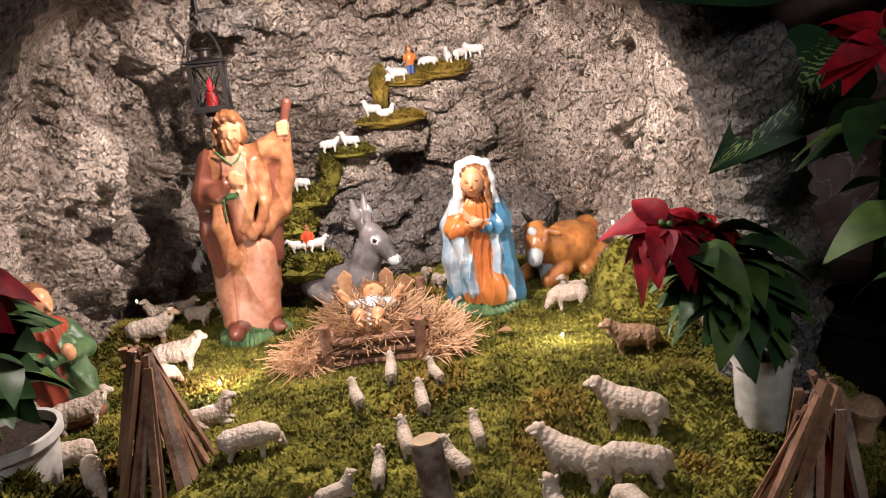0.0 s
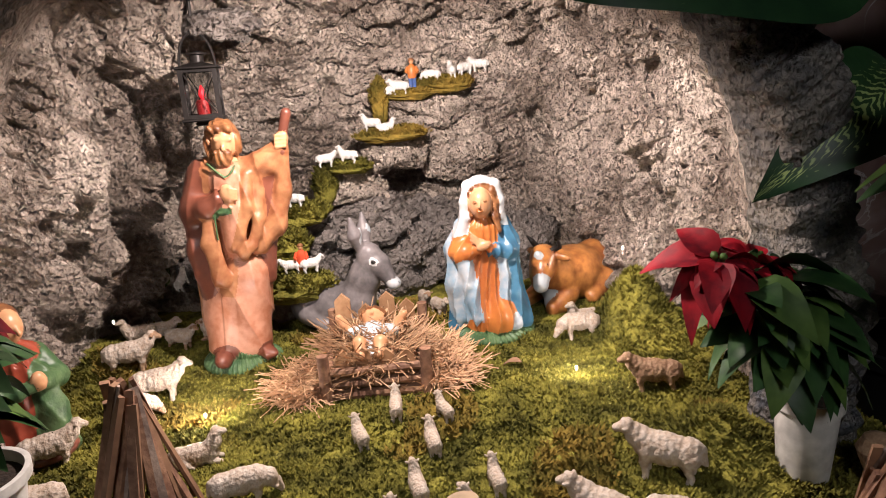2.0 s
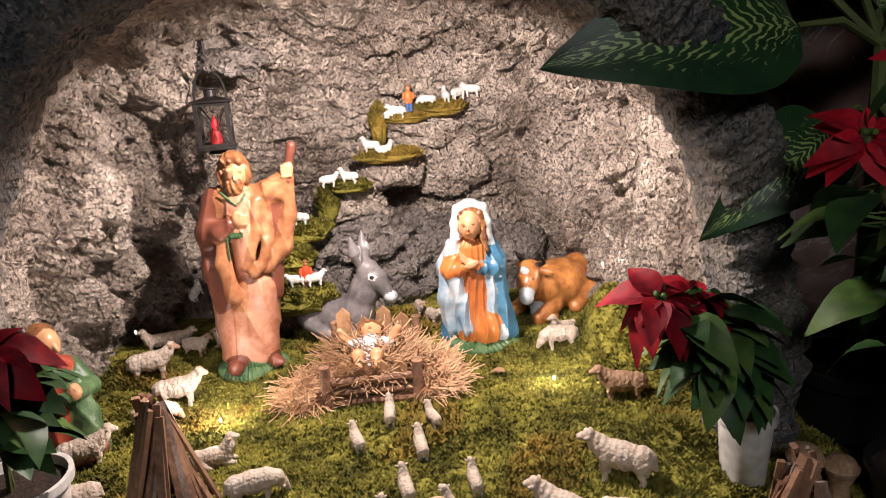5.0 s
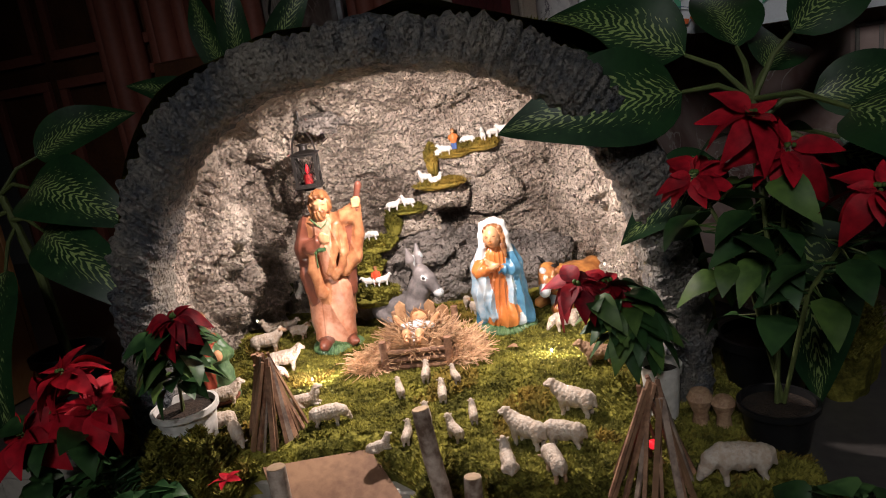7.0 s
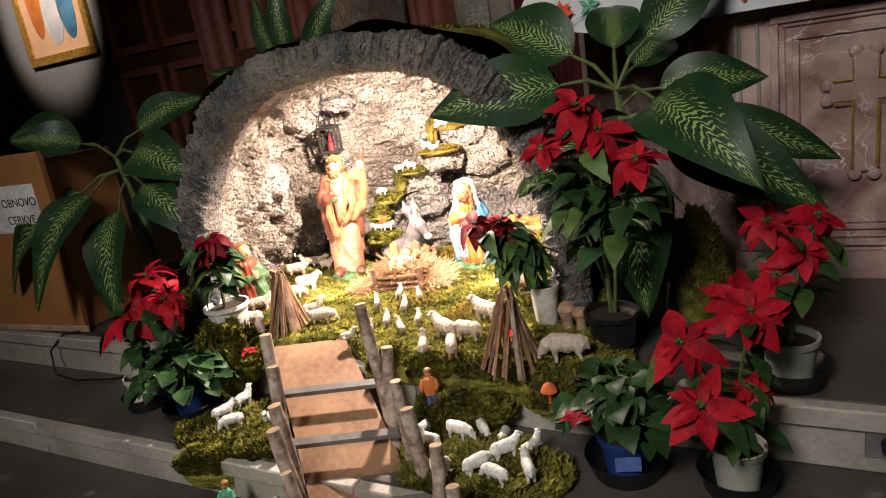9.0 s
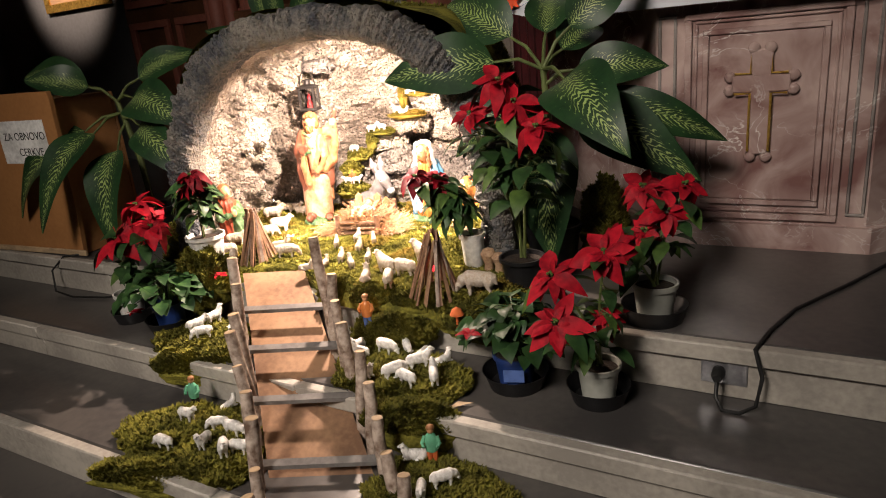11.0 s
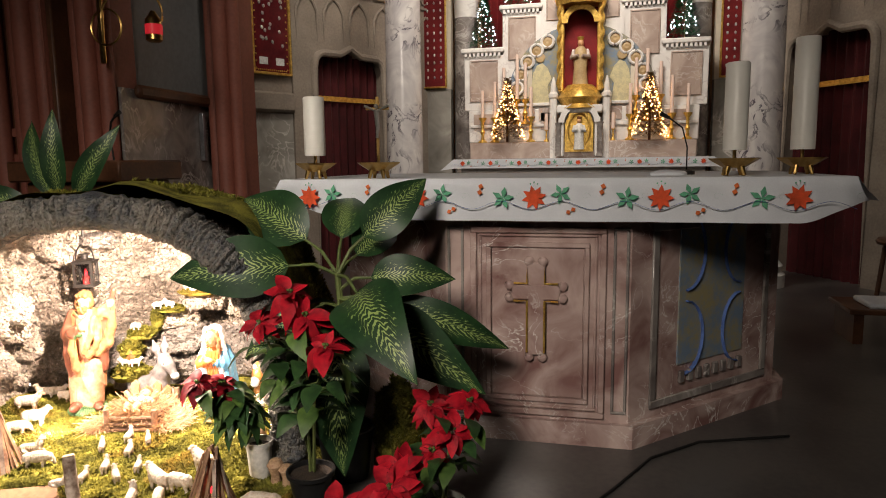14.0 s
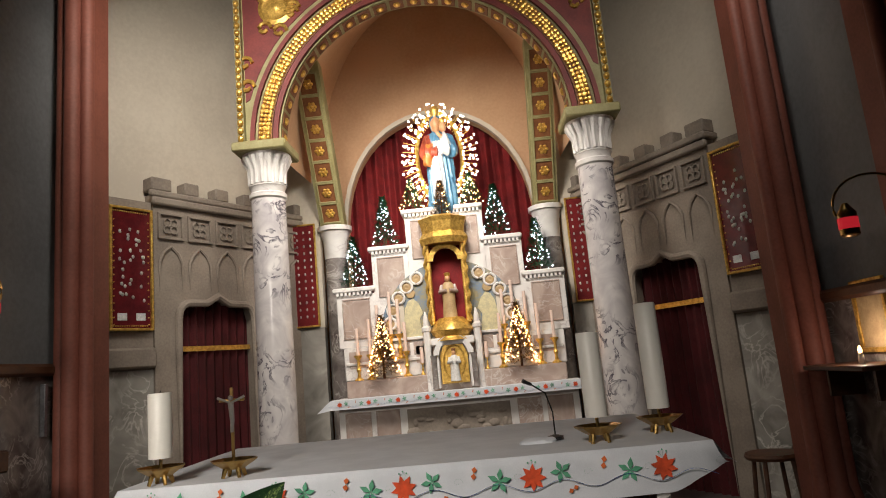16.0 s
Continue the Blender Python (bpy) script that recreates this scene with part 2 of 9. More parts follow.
RED_PIER = mat("red_painted_stone", (0.26, 0.085, 0.058), 0.6, 0, (0.19, 0.06, 0.04), 3, 50, 0.08, 0.002)
GOLD = mat("gilding", (0.82, 0.54, 0.13), 0.32, 0.65, (0.50, 0.28, 0.06), 30, 90, 0.4, 0.004)
BRASS = mat("brass", (0.55, 0.36, 0.12), 0.3, 1.0, (0.34, 0.21, 0.07), 12, 60, 0.1, 0.002)
MAROON = mat("maroon_paint", (0.20, 0.035, 0.03), 0.6, 0, (0.13, 0.022, 0.02), 6, 60, 0.1, 0.002)
OLIVE = mat("olive_paint", (0.34, 0.31, 0.15), 0.6, 0, (0.26, 0.23, 0.10), 6, 60, 0.1, 0.002)
COFFER = mat("brown_coffer_paint", (0.25, 0.10, 0.035), 0.6, 0, (0.16, 0.06, 0.02), 8, 60, 0.1, 0.002)
CURTAIN = mat("red_velvet", (0.21, 0.012, 0.014), 0.85, 0, (0.12, 0.006, 0.008), 6, 90, 0.2, 0.002)
DARK_WOOD = mat("dark_wood", (0.11, 0.045, 0.02), 0.45, 0, (0.06, 0.024, 0.012), 5, 50, 0.1, 0.002)
BOX_WOOD = mat("plywood", (0.36, 0.17, 0.06), 0.55, 0, (0.29, 0.13, 0.045), 4, 50, 0.08, 0.002)
PAPER = mat("paper", (0.78, 0.78, 0.76), 0.8)
INK = mat("ink", (0.02, 0.02, 0.02), 0.7)
LINEN = mat("white_linen", (0.66, 0.68, 0.72), 0.85, 0, (0.58, 0.60, 0.64), 9, 250, 0.2, 0.002)
F_RED = mat("red_print", (0.80, 0.10, 0.03), 0.85)
F_ORANGE = mat("orange_print", (0.70, 0.16, 0.04), 0.85)
F_GREEN = mat("green_print", (0.13, 0.42, 0.25), 0.85)
F_BLUE = mat("blue_print", (0.09, 0.16, 0.42), 0.85)
LEAF = mat("leaf_green", (0.030, 0.070, 0.020), 0.45, 0, (0.013, 0.036, 0.012), 14, 60, 0.25, 0.004, random_tint=0.45, spec=0.22)
LEAF_PALE = mat("leaf_fresh_green", (0.075, 0.13, 0.028), 0.5, 0, (0.035, 0.07, 0.016), 14, 60, 0.25, 0.004, random_tint=0.4, spec=0.22)
BRACT = mat("red_bract", (0.36, 0.007, 0.017), 0.6, 0, (0.17, 0.003, 0.009), 20, 70, 0.35, 0.004, random_tint=0.35, spec=0.15)
BRACT_DARK = mat("dark_red_bract", (0.21, 0.004, 0.010), 0.6, 0, (0.08, 0.002, 0.007), 20, 70, 0.35, 0.004, random_tint=0.35, spec=0.15)
STEM = mat("green_stem", (0.11, 0.14, 0.04), 0.6)
SOIL = mat("soil", (0.035, 0.022, 0.014), 0.95, 0, (0.015, 0.01, 0.007), 40, 150, 1.0, 0.008)
POT_WHITE = mat("white_ceramic", (0.68, 0.67, 0.63), 0.3)
POT_GREY = mat("grey_plastic", (0.40, 0.41, 0.37), 0.45, 0, (0.33, 0.34, 0.30))
POT_BLACK = mat("black_plastic", (0.012, 0.012, 0.013), 0.4)
POT_BLUE = mat("blue_plastic", (0.02, 0.05, 0.20), 0.4)
WAX = mat("white_wax", (0.78, 0.75, 0.69), 0.35, 0, (0.74, 0.71, 0.65), 8, 60, 0.03, 0.002)
WAX_PINK = mat("pink_wax", (0.74, 0.58, 0.50), 0.4, 0, (0.70, 0.53, 0.45))
RUBBER = mat("black_rubber", (0.012, 0.012, 0.012), 0.5)
STEEL = mat("steel", (0.40, 0.40, 0.42), 0.35, 0.8)
IRON = mat("black_iron", (0.03, 0.026, 0.024), 0.45, 0.4, (0.015, 0.013, 0.012))
FIR = mat("fir_needles", (0.05, 0.16, 0.075), 0.7, 0, (0.025, 0.085, 0.04), 20, 90, 0.3, 0.004, random_tint=0.5, spec=0.05)
FIR_WARM = mat("dry_fir_needles", (0.20, 0.11, 0.03), 0.7, 0, (0.09, 0.05, 0.015), 20, 90, 0.3, 0.004, random_tint=0.5)
BULB_WARM = glow("warm_bulb", (1.0, 0.52, 0.18), 4.5)
BULB_COOL = glow("cool_bulb", (0.80, 0.92, 1.0), 3.0)
BULB_WHITE = glow("white_bulb", (1.0, 0.92, 0.74), 3.2)
RED_GLASS = glow("red_lamp_glass", (1.0, 0.02, 0.03), 1.6)
RED_LAMP = glow("dim_red_glass", (0.6, 0.02, 0.03), 0.25)
# curtain red darkened: the shade of the doorway recess is in the colour
DOOR_VELVET_SHADED = mat("shaded_red_velvet", (0.07, 0.006, 0.008), 0.9, 0, (0.04, 0.003, 0.004), 6, 90, 0.2, 0.002)
SHELL = mat("beige_shell_paint", (0.46, 0.33, 0.17), 0.5, 0, (0.34, 0.23, 0.11), 12, 70, 0.2, 0.003)
MOSAIC = mat("blue_mosaic", (0.16, 0.22, 0.30), 0.5, 0, (0.30, 0.26, 0.14), 9, 60, 0.2, 0.002)
HEART = mat("silver_votive", (0.75, 0.72, 0.68), 0.3, 0.9)
GLASS_FRAME = mat("votive_velvet", (0.13, 0.01, 0.014), 0.25, 0, (0.08, 0.006, 0.01), coat=0.6)


def variegated():
    """A dark green leaf with pale yellow-green streaks on both sides of its rib."""
    m = mat("variegated_leaf", (0.017, 0.048, 0.016), 0.42, 0, (0.009, 0.028, 0.011), 12, 60, 0.2, 0.004, spec=0.25)
    n, l = m.node_tree.nodes, m.node_tree.links
    b = n["Principled BSDF"]
    old = b.inputs["Base Color"].links[0].from_socket
    uv = n.new("ShaderNodeUVMap")
    sep = n.new("ShaderNodeSeparateXYZ")
    l.new(uv.outputs[0], sep.inputs[0])
    ab = n.new("ShaderNodeMath")
    ab.operation = "ABSOLUTE"
    l.new(sep.outputs["X"], ab.inputs[0])
    skew = n.new("ShaderNodeMath")
    skew.operation = "MULTIPLY_ADD"
    l.new(ab.outputs[0], skew.inputs[0])
    skew.inputs[1].default_value = -0.35
    l.new(sep.outputs["Y"], skew.inputs[2])
    wob = n.new("ShaderNodeTexNoise")
    wob.inputs["Scale"].default_value = 5.0
    l.new(uv.outputs[0], wob.inputs["Vector"])
    add = n.new("ShaderNodeMath")
    add.operation = "MULTIPLY_ADD"
    l.new(wob.outputs["Fac"], add.inputs[0])
    add.inputs[1].default_value = 0.16
    l.new(skew.outputs[0], add.inputs[2])
    s = n.new("ShaderNodeMath")
    s.operation = "MULTIPLY"
    l.new(add.outputs[0], s.inputs[0])
    s.inputs[1].default_value = 120.0
    sn = n.new("ShaderNodeMath")
    sn.operation = "SINE"
    l.new(s.outputs[0], sn.inputs[0])
    ns = n.new("ShaderNodeTexNoise")
    ns.inputs["Scale"].default_value, ns.inputs["Detail"].default_value = 9.0, 3
    l.new(uv.outputs[0], ns.inputs["Vector"])
    tot = n.new("ShaderNodeMath")
    tot.operation = "MULTIPLY_ADD"
    l.new(ns.outputs["Fac"], tot.inputs[0])
    tot.inputs[1].default_value = 3.4
    l.new(sn.outputs[0], tot.inputs[2])
    edge = n.new("ShaderNodeMath")
    edge.operation = "MULTIPLY_ADD"
    l.new(ab.outputs[0], edge.inputs[0])
    edge.inputs[1].default_value = -2.0
    l.new(tot.outputs[0], edge.inputs[2])
    ramp = n.new("ShaderNodeValToRGB")
    ramp.color_ramp.elements[0].position, ramp.color_ramp.elements[1].position = 0.0, 1.0
    mr = n.new("ShaderNodeMapRange")
    mr.inputs[1].default_value, mr.inputs[2].default_value = 1.60, 2.15
    l.new(edge.outputs[0], mr.inputs[0])
    mix = n.new("ShaderNodeMix")
    mix.data_type = "RGBA"
    l.new(mr.outputs[0], mix.inputs["Factor"])
    l.new(old, mix.inputs["A"])
    mix.inputs["B"].default_value = (0.25, 0.33, 0.11, 1)
    l.new(mix.outputs["Result"], b.inputs["Base Color"])
    return m


VARIEGATED = variegated()

# ---- mesh helpers ----


class Geo:
    """Gathers vertices and faces, each face with a material slot."""

    def __init__(self):
        self.v, self.f, self.s, self.uv, self.sharp = [], [], [], {}, 38

    def add(self, verts, faces, slot=0):
        o = len(self.v)
        self.v += [tuple(p) for p in verts]
        self.f += [tuple(i + o for i in q) for q in faces]
        self.s += [slot] * len(faces)
        return self

    def box(self, x0, x1, y0, y1, z0, z1, slot=0, m=None, bevel=0.0):
        if bevel:
            c = min(bevel, (x1 - x0) / 3, (y1 - y0) / 3, (z1 - z0) / 3)
            bm = bmesh.new()
            bmesh.ops.create_cube(bm, size=1.0)
            for v in bm.verts:
                v.co = Vector((x0 + (v.co.x + 0.5) * (x1 - x0), y0 + (v.co.y + 0.5) * (y1 - y0), z0 + (v.co.z + 0.5) * (z1 - z0)))
            bmesh.ops.bevel(bm, geom=bm.edges[:], offset=c, segments=1, affect="EDGES")
            bm.verts.index_update()
            vs = [v.co.copy() for v in bm.verts]
            fs = [[v.index for v in f.verts] for f in bm.faces]
            bm.free()
        else:
            vs = [Vector((x, y, z)) for z in (z0, z1) for y in (y0, y1) for x in (x0, x1)]
            fs = [(0, 2, 3, 1), (4, 5, 7, 6), (0, 1, 5, 4), (2, 6, 7, 3), (0, 4, 6, 2), (1, 3, 7, 5)]
        if m is not None:
            vs = [m @ p for p in vs]
        return self.add(vs, fs, slot)

    def tube(self, pts, radii, n=8, slot=0, cap=True, flat=1.0):
        """A tapered tube along points; flat squeezes its section."""
        pts = [Vector(p) for p in pts]
        if not hasattr(radii, "__len__"):
            radii = [radii] * len(pts)
        vs, fs = [], []
        up = Vector((0, 0, 1)) if abs((pts[-1] - pts[0]).normalized().z) < 0.9 else Vector((1, 0, 0))
        for i, p in enumerate(pts):
            d = (pts[min(i + 1, len(pts) - 1)] - pts[max(i - 1, 0)]).normalized()
            a = d.cross(up).normalized()
            b = d.cross(a).normalized()
            for k in range(n):
                w = 2 * math.pi * k / n
                vs.append(p + (a * math.cos(w) + b * math.sin(w) * flat) * radii[i])
        for i in range(len(pts) - 1):
            for k in range(n):
                j = (k + 1) % n
                fs.append((i * n + k, i * n + j, (i + 1) * n + j, (i + 1) * n + k))
        if cap:
            fs.append(tuple(range(n)))
            fs.append(tuple(range((len(pts) - 1) * n, len(pts) * n))[::-1])
        return self.add(vs, fs, slot)

    def lathe(self, prof, n=24, slot=0, m=None, cap=True):
        vs, fs = [], []
        for r, z in prof:
            for k in range(n):
                w = 2 * math.pi * k / n
                vs.append(Vector((r * math.cos(w), r * math.sin(w), z)))
        for i in range(len(prof) - 1):
            for k in range(n):
                j = (k + 1) % n
                fs.append((i * n + k, i * n + j, (i + 1) * n + j, (i + 1) * n + k))
        if cap:
            fs.append(tuple(range(n))[::-1])
            fs.append(tuple(range((len(prof) - 1) * n, len(prof) * n)))
        if m is not None:
            vs = [m @ p for p in vs]
        return self.add(vs, fs, slot)

    def ball(self, c, r, n=10, slot=0, m=None):
        """An ellipsoid of radii r (a number or three)."""
        rx, ry, rz = r if hasattr(r, "__len__") else (r, r, r)
        vs, fs = [], []
        for i in range(1, n):
            a = math.pi * i / n
            for k in range(n + 2):
                w = 2 * math.pi * k / (n + 2)
                vs.append(Vector((rx * math.sin(a) * math.cos(w), ry * math.sin(a) * math.sin(w), rz * math.cos(a))))
        q = n + 2
        for i in range(n - 2):
            for k in range(q):
                j = (k + 1) % q
                fs.append((i * q + k, (i + 1) * q + k, (i + 1) * q + j, i * q + j))
        vs += [Vector((0, 0, rz)), Vector((0, 0, -rz))]
        for k in range(q):
            j = (k + 1) % q
            fs.append((len(vs) - 2, k, j))
            fs.append((len(vs) - 1, (n - 2) * q + j, (n - 2) * q + k))
        if m is not None:
            vs = [m @ p for p in vs]
        c = Vector(c)
        return self.add([p + c for p in vs], fs, slot)

    def loft(self, rings, slot=0, cap=True, slots=None):
        n = len(rings[0])
        vs = [p for r in rings for p in r]
        o = len(self.f)
        fs = []
        for i in range(len(rings) - 1):
            for k in range(n):
                j = (k + 1) % n
                fs.append((i * n + k, i * n + j, (i + 1) * n + j, (i + 1) * n + k))
        m = len(fs)
        if cap:
            fs.append(tuple(range(n))[::-1])
            fs.append(tuple(range((len(rings) - 1) * n, len(rings) * n)))
        self.add(vs, fs, slot)
        if slots:
            for q in range(m):
                self.s[o + q] = slots(q // n, q % n)
        return self

    def prism(self, outline, y0, y1, slot=0):
        """A plate in the xz plane with an outline of (x, z), from y0 to y1."""
        n = len(outline)
        vs = [(x, y0, z) for x, z in outline] + [(x, y1, z) for x, z in outline]
        fs = [tuple(range(n)), tuple(range(n, 2 * n))[::-1]] + [(i, i + n, (i + 1) % n + n, (i + 1) % n) for i in range(n)]
        return self.add(vs, fs, slot)

    def mesh(self, name, mats, smooth=True, fix=True):
        me = bpy.data.meshes.new(name)
        me.from_pydata(self.v, [], self.f)
        for m in mats if isinstance(mats, (list, tuple)) else [mats]:
            me.materials.append(m)
        me.polygons.foreach_set("material_index", self.s)
        if fix:
            bm = bmesh.new()
            bm.from_mesh(me)
            bmesh.ops.recalc_face_normals(bm, faces=bm.faces)
            bm.to_mesh(me)
            bm.free()
        if smooth:
            me.polygons.foreach_set("use_smooth", [True] * len(me.polygons))
            me.set_sharp_from_angle(angle=radians(self.sharp))
        return me


def thing(name, label, category, group="", kind="", m=None, geo=None, mats=None, smooth=True, fix=True):
    """A top-level thing: a mesh, or an Empty that will hold parts."""
    ob = new(name, geo.mesh(name, mats, smooth, fix) if geo else None)
    if m is not None:
        ob.matrix_basis = m
    return tagged(ob, label, category, group, kind)


def part(name, geo, mats, parent, label="", smooth=True, m=None, fix=True):
    ob = new(name, geo if isinstance(geo, bpy.types.Mesh) else geo.mesh(name, mats, smooth, fix))
    ob.parent = parent
    if m is not None:
        ob.matrix_basis = m
    return tagged(ob, label)


def rnd(a, b):
    return random.uniform(a, b)

# ---- figures shaped as solid fields ----


def wave(p, f, seed=0.0):
    """A wandering field of sines between -1 and 1."""
    x, y, z = p[0] * f, p[1] * f, p[2] * f
    return (np.sin(x * 1.3 + 1.7 * np.sin(z * 0.9 + seed) + seed) + np.sin(y * 1.5 + 1.3 * np.sin(x * 1.1 + seed * 2)) + np.sin(z * 1.2 + 1.9 * np.sin(y * 0.8 + seed * 3))) / 3


def cone(slot, a, b, ra, rb=None, k=0.010, squash=(1, 1, 1)):
    return ("cone", slot, a, b, ra, ra if rb is None else rb, k, squash)


def egg(slot, c, r, turn=(0, 0, 0), k=0.008):
    return ("egg", slot, c, r, turn, k)


def limb(slot, pts, radii, k=0.008, squash=(1, 1, 1)):
    return [cone(slot, pts[i], pts[i + 1], radii[i], radii[i + 1], k, squash) for i in range(len(pts) - 1)]


def sculpt(prims, cell, relief=None):
    """Joins round cones and eggs into one smooth skin; relief(p, slots) moves the skin. Returns a Geo."""
    lo, hi = np.full(3, 9.0), np.full(3, -9.0)
    boxes = []
    for q in prims:
        if q[0] == "cone":
            r = max(q[4], q[5])
            a, b = np.array(q[2], float), np.array(q[3], float)
            l, h = np.minimum(a, b) - r, np.maximum(a, b) + r
        else:
            r = max(q[3])
            l, h = np.array(q[2], float) - r, np.array(q[2], float) + r
        boxes.append((l - 0.02, h + 0.02))
        lo, hi = np.minimum(lo, l), np.maximum(hi, h)
    lo, hi = lo - 4 * cell, hi + 4 * cell
    n = np.ceil((hi - lo) / cell).astype(int) + 1
    axes = [lo[i] + cell * np.arange(n[i]) for i in range(3)]
    d = np.full(n, 0.03, np.float32)
    raw = np.full(n, 9.0, np.float32)
    ids = np.zeros(n, np.int16)
    for q, (l, h) in zip(prims, boxes):
        s = tuple(slice(max(0, int((l[i] - lo[i]) / cell)), max(1, int((h[i] - lo[i]) / cell) + 2)) for i in range(3))
        p = np.stack(np.meshgrid(*[axes[i][s[i]] for i in range(3)], indexing="ij")).astype(np.float32)
        if q[0] == "cone":
            a, b = np.array(q[2]), np.array(q[3])
            sq = np.array(q[7], float)
            v, w = (b - a) / sq, (p - a[:, None, None, None]) / sq[:, None, None, None]
            t = np.clip(np.tensordot(v, w, 1) / max(1e-9, v @ v), 0, 1)
            e = np.sqrt(sum((w[i] - v[i] * t) ** 2 for i in range(3))) - (q[4] + (q[5] - q[4]) * t)
            e *= sq.min()
            k = q[6]
        else:
            rot = np.array(pose(0, 0, 0, *q[4]).to_3x3())
            w = np.tensordot(rot.T, p - np.array(q[2])[:, None, None, None], 1)
            r = np.array(q[3])
            k0 = np.sqrt(sum((w[i] / r[i]) ** 2 for i in range(3)))
            k1 = np.sqrt(sum((w[i] / r[i] ** 2) ** 2 for i in range(3))) + 1e-6
            e = k0 * (k0 - 1) / k1
            k = q[5]
        old = d[s]
        m = np.maximum(k - np.abs(old - e), 0) / k
        d[s] = np.minimum(old, e) - m * m * k * 0.25
        near = e < raw[s]
        ids[s] = np.where(near, q[1], ids[s])
        raw[s] = np.minimum(raw[s], e)
    if relief:
        p = np.stack(np.meshgrid(*axes, indexing="ij"))
        d = d + relief(p, ids)
    inside = d < 0
    c = [inside[i:n[0] - 1 + i, j:n[1] - 1 + j, m:n[2] - 1 + m] for i in (0, 1) for j in (0, 1) for m in (0, 1)]
    cnt = sum(q.astype(np.int8) for q in c)
    act = (cnt > 0) & (cnt < 8)
    idx = np.argwhere(act)
    number = np.full(act.shape, -1, np.int64)
    number[act] = np.arange(len(idx))
    tot, num = np.zeros((len(idx), 3)), np.zeros(len(idx))
    offs = [(i, j, m) for i in (0, 1) for j in (0, 1) for m in (0, 1)]
    val = [d[idx[:, 0] + o[0], idx[:, 1] + o[1], idx[:, 2] + o[2]] for o in offs]
    for a in range(8):
        for b in range(a + 1, 8):
            oa, ob = np.array(offs[a]), np.array(offs[b])
            if abs(oa - ob).sum() != 1:
                continue
            cross = (val[a] < 0) != (val[b] < 0)
            t = np.where(cross, val[a] / np.where(cross, val[a] - val[b], 1), 0)
            tot += np.where(cross[:, None], oa + t[:, None] * (ob - oa), 0)
            num += cross
    pts = lo + cell * (idx + tot / num[:, None])
    slot = ids[idx[:, 0], idx[:, 1], idx[:, 2]]
    faces = []
    for ax in range(3):
        u, w = (ax + 1) % 3, (ax + 2) % 3
        s0, s1 = [slice(None)] * 3, [slice(None)] * 3
        s0[ax], s1[ax] = slice(0, n[ax] - 1), slice(1, n[ax])
        x0, x1 = inside[tuple(s0)], inside[tuple(s1)]
        for flip in (False, True):
            e = np.argwhere((x0 & ~x1) if not flip else (~x0 & x1))
            e = e[(e[:, u] > 0) & (e[:, w] > 0) & (e[:, u] < n[u] - 1) & (e[:, w] < n[w] - 1)]
            quad = []
            for du, dw in ((1, 1), (0, 1), (0, 0), (1, 0)):
                g = e.copy()
                g[:, u] -= du
                g[:, w] -= dw
                quad.append(number[g[:, 0], g[:, 1], g[:, 2]])
            quad = np.stack(quad, 1)
            faces.append(quad[:, ::-1] if flip else quad)
    faces = np.concatenate(faces)
    g = Geo()
    g.sharp = 75
    g.v = [tuple(p) for p in pts.tolist()]
    g.f = [tuple(q) for q in faces.tolist()]
    g.s = slot[faces[:, 0]].tolist()
    return g

# ---- floor and steps ----
EDGE = (-0.815, -1.15, -1.51)
LEVEL = (0.0, -0.15, -0.28, -0.42)


def slab(name, x0, x1, y0, y1, z0, z1, label):
    thing(name, label, "floor", kind="structure", geo=Geo().box(x0, x1, y0, y1, z0, z1, bevel=0.006), mats=[STEP_STONE])


slab("floor_sanctuary", -7, 7, EDGE[0] + 0.04, 8, -0.45, 0.0, "polished dark stone floor of the altar platform")
slab("floor_step_1", -7, 7, EDGE[1] + 0.04, EDGE[0] + 0.036, -0.45, LEVEL[1], "polished dark stone tread of the altar steps")
slab("floor_step_2", -7, 7, EDGE[2] + 0.04, EDGE[1] + 0.036, -0.45, LEVEL[2], "polished dark stone tread of the altar steps")
slab("floor_nave", -7, 7, -9, EDGE[2] + 0.036, -0.5, LEVEL[3], "polished dark stone floor below the altar steps")
for i, y in enumerate(EDGE):
    step = thing("trim_step_%d" % (i + 1), "pale worn stone edge and riser of an altar step", "step", kind="structure")
    x = -6.9
    k = 0
    while x < 6.9:
        w = (1.35, 1.62, 1.48)[k % 3]
        g = Geo().box(x, x + w - 0.003, y + 0.018, y + 0.0385, LEVEL[i + 1], LEVEL[i] - 0.048, bevel=0.002)
        part("riser_stone", g, [RISER], step)
        g = Geo().box(x, x + w - 0.003, y, y + 0.0385, LEVEL[i] - 0.048, LEVEL[i] + 0.0005, bevel=0.005)
        part("nosing_stone", g, [RISER], step)
        x += w
        k += 1

# ---- church walls ----
HX, HZ = 6.8, 7.0
for name, x0, x1, y0, y1 in (("wall_west", -7.0, -6.8, -9, 8), ("wall_east", 6.8, 7.0, -9, 8), ("wall_south", -7, 7, -9.2, -9), ("wall_north", -7, 7, 7.8, 8)):
    thing(name, "dim grey plaster wall of the church", "wall", kind="structure", geo=Geo().box(x0, x1, y0, y1, -0.5, HZ), mats=[GREY_PLASTER])
thing("ceiling", "dim plaster ceiling of the church", "ceiling", kind="structure", geo=Geo().box(-7, 7, -9.2, 8, HZ, HZ + 0.2), mats=[GREY_PLASTER])

# ---- grotto ----


def sup(w, n):
    c, s = math.cos(w), math.sin(w)
    return math.copysign(abs(c) ** (2 / n), c), abs(s) ** (2 / n)


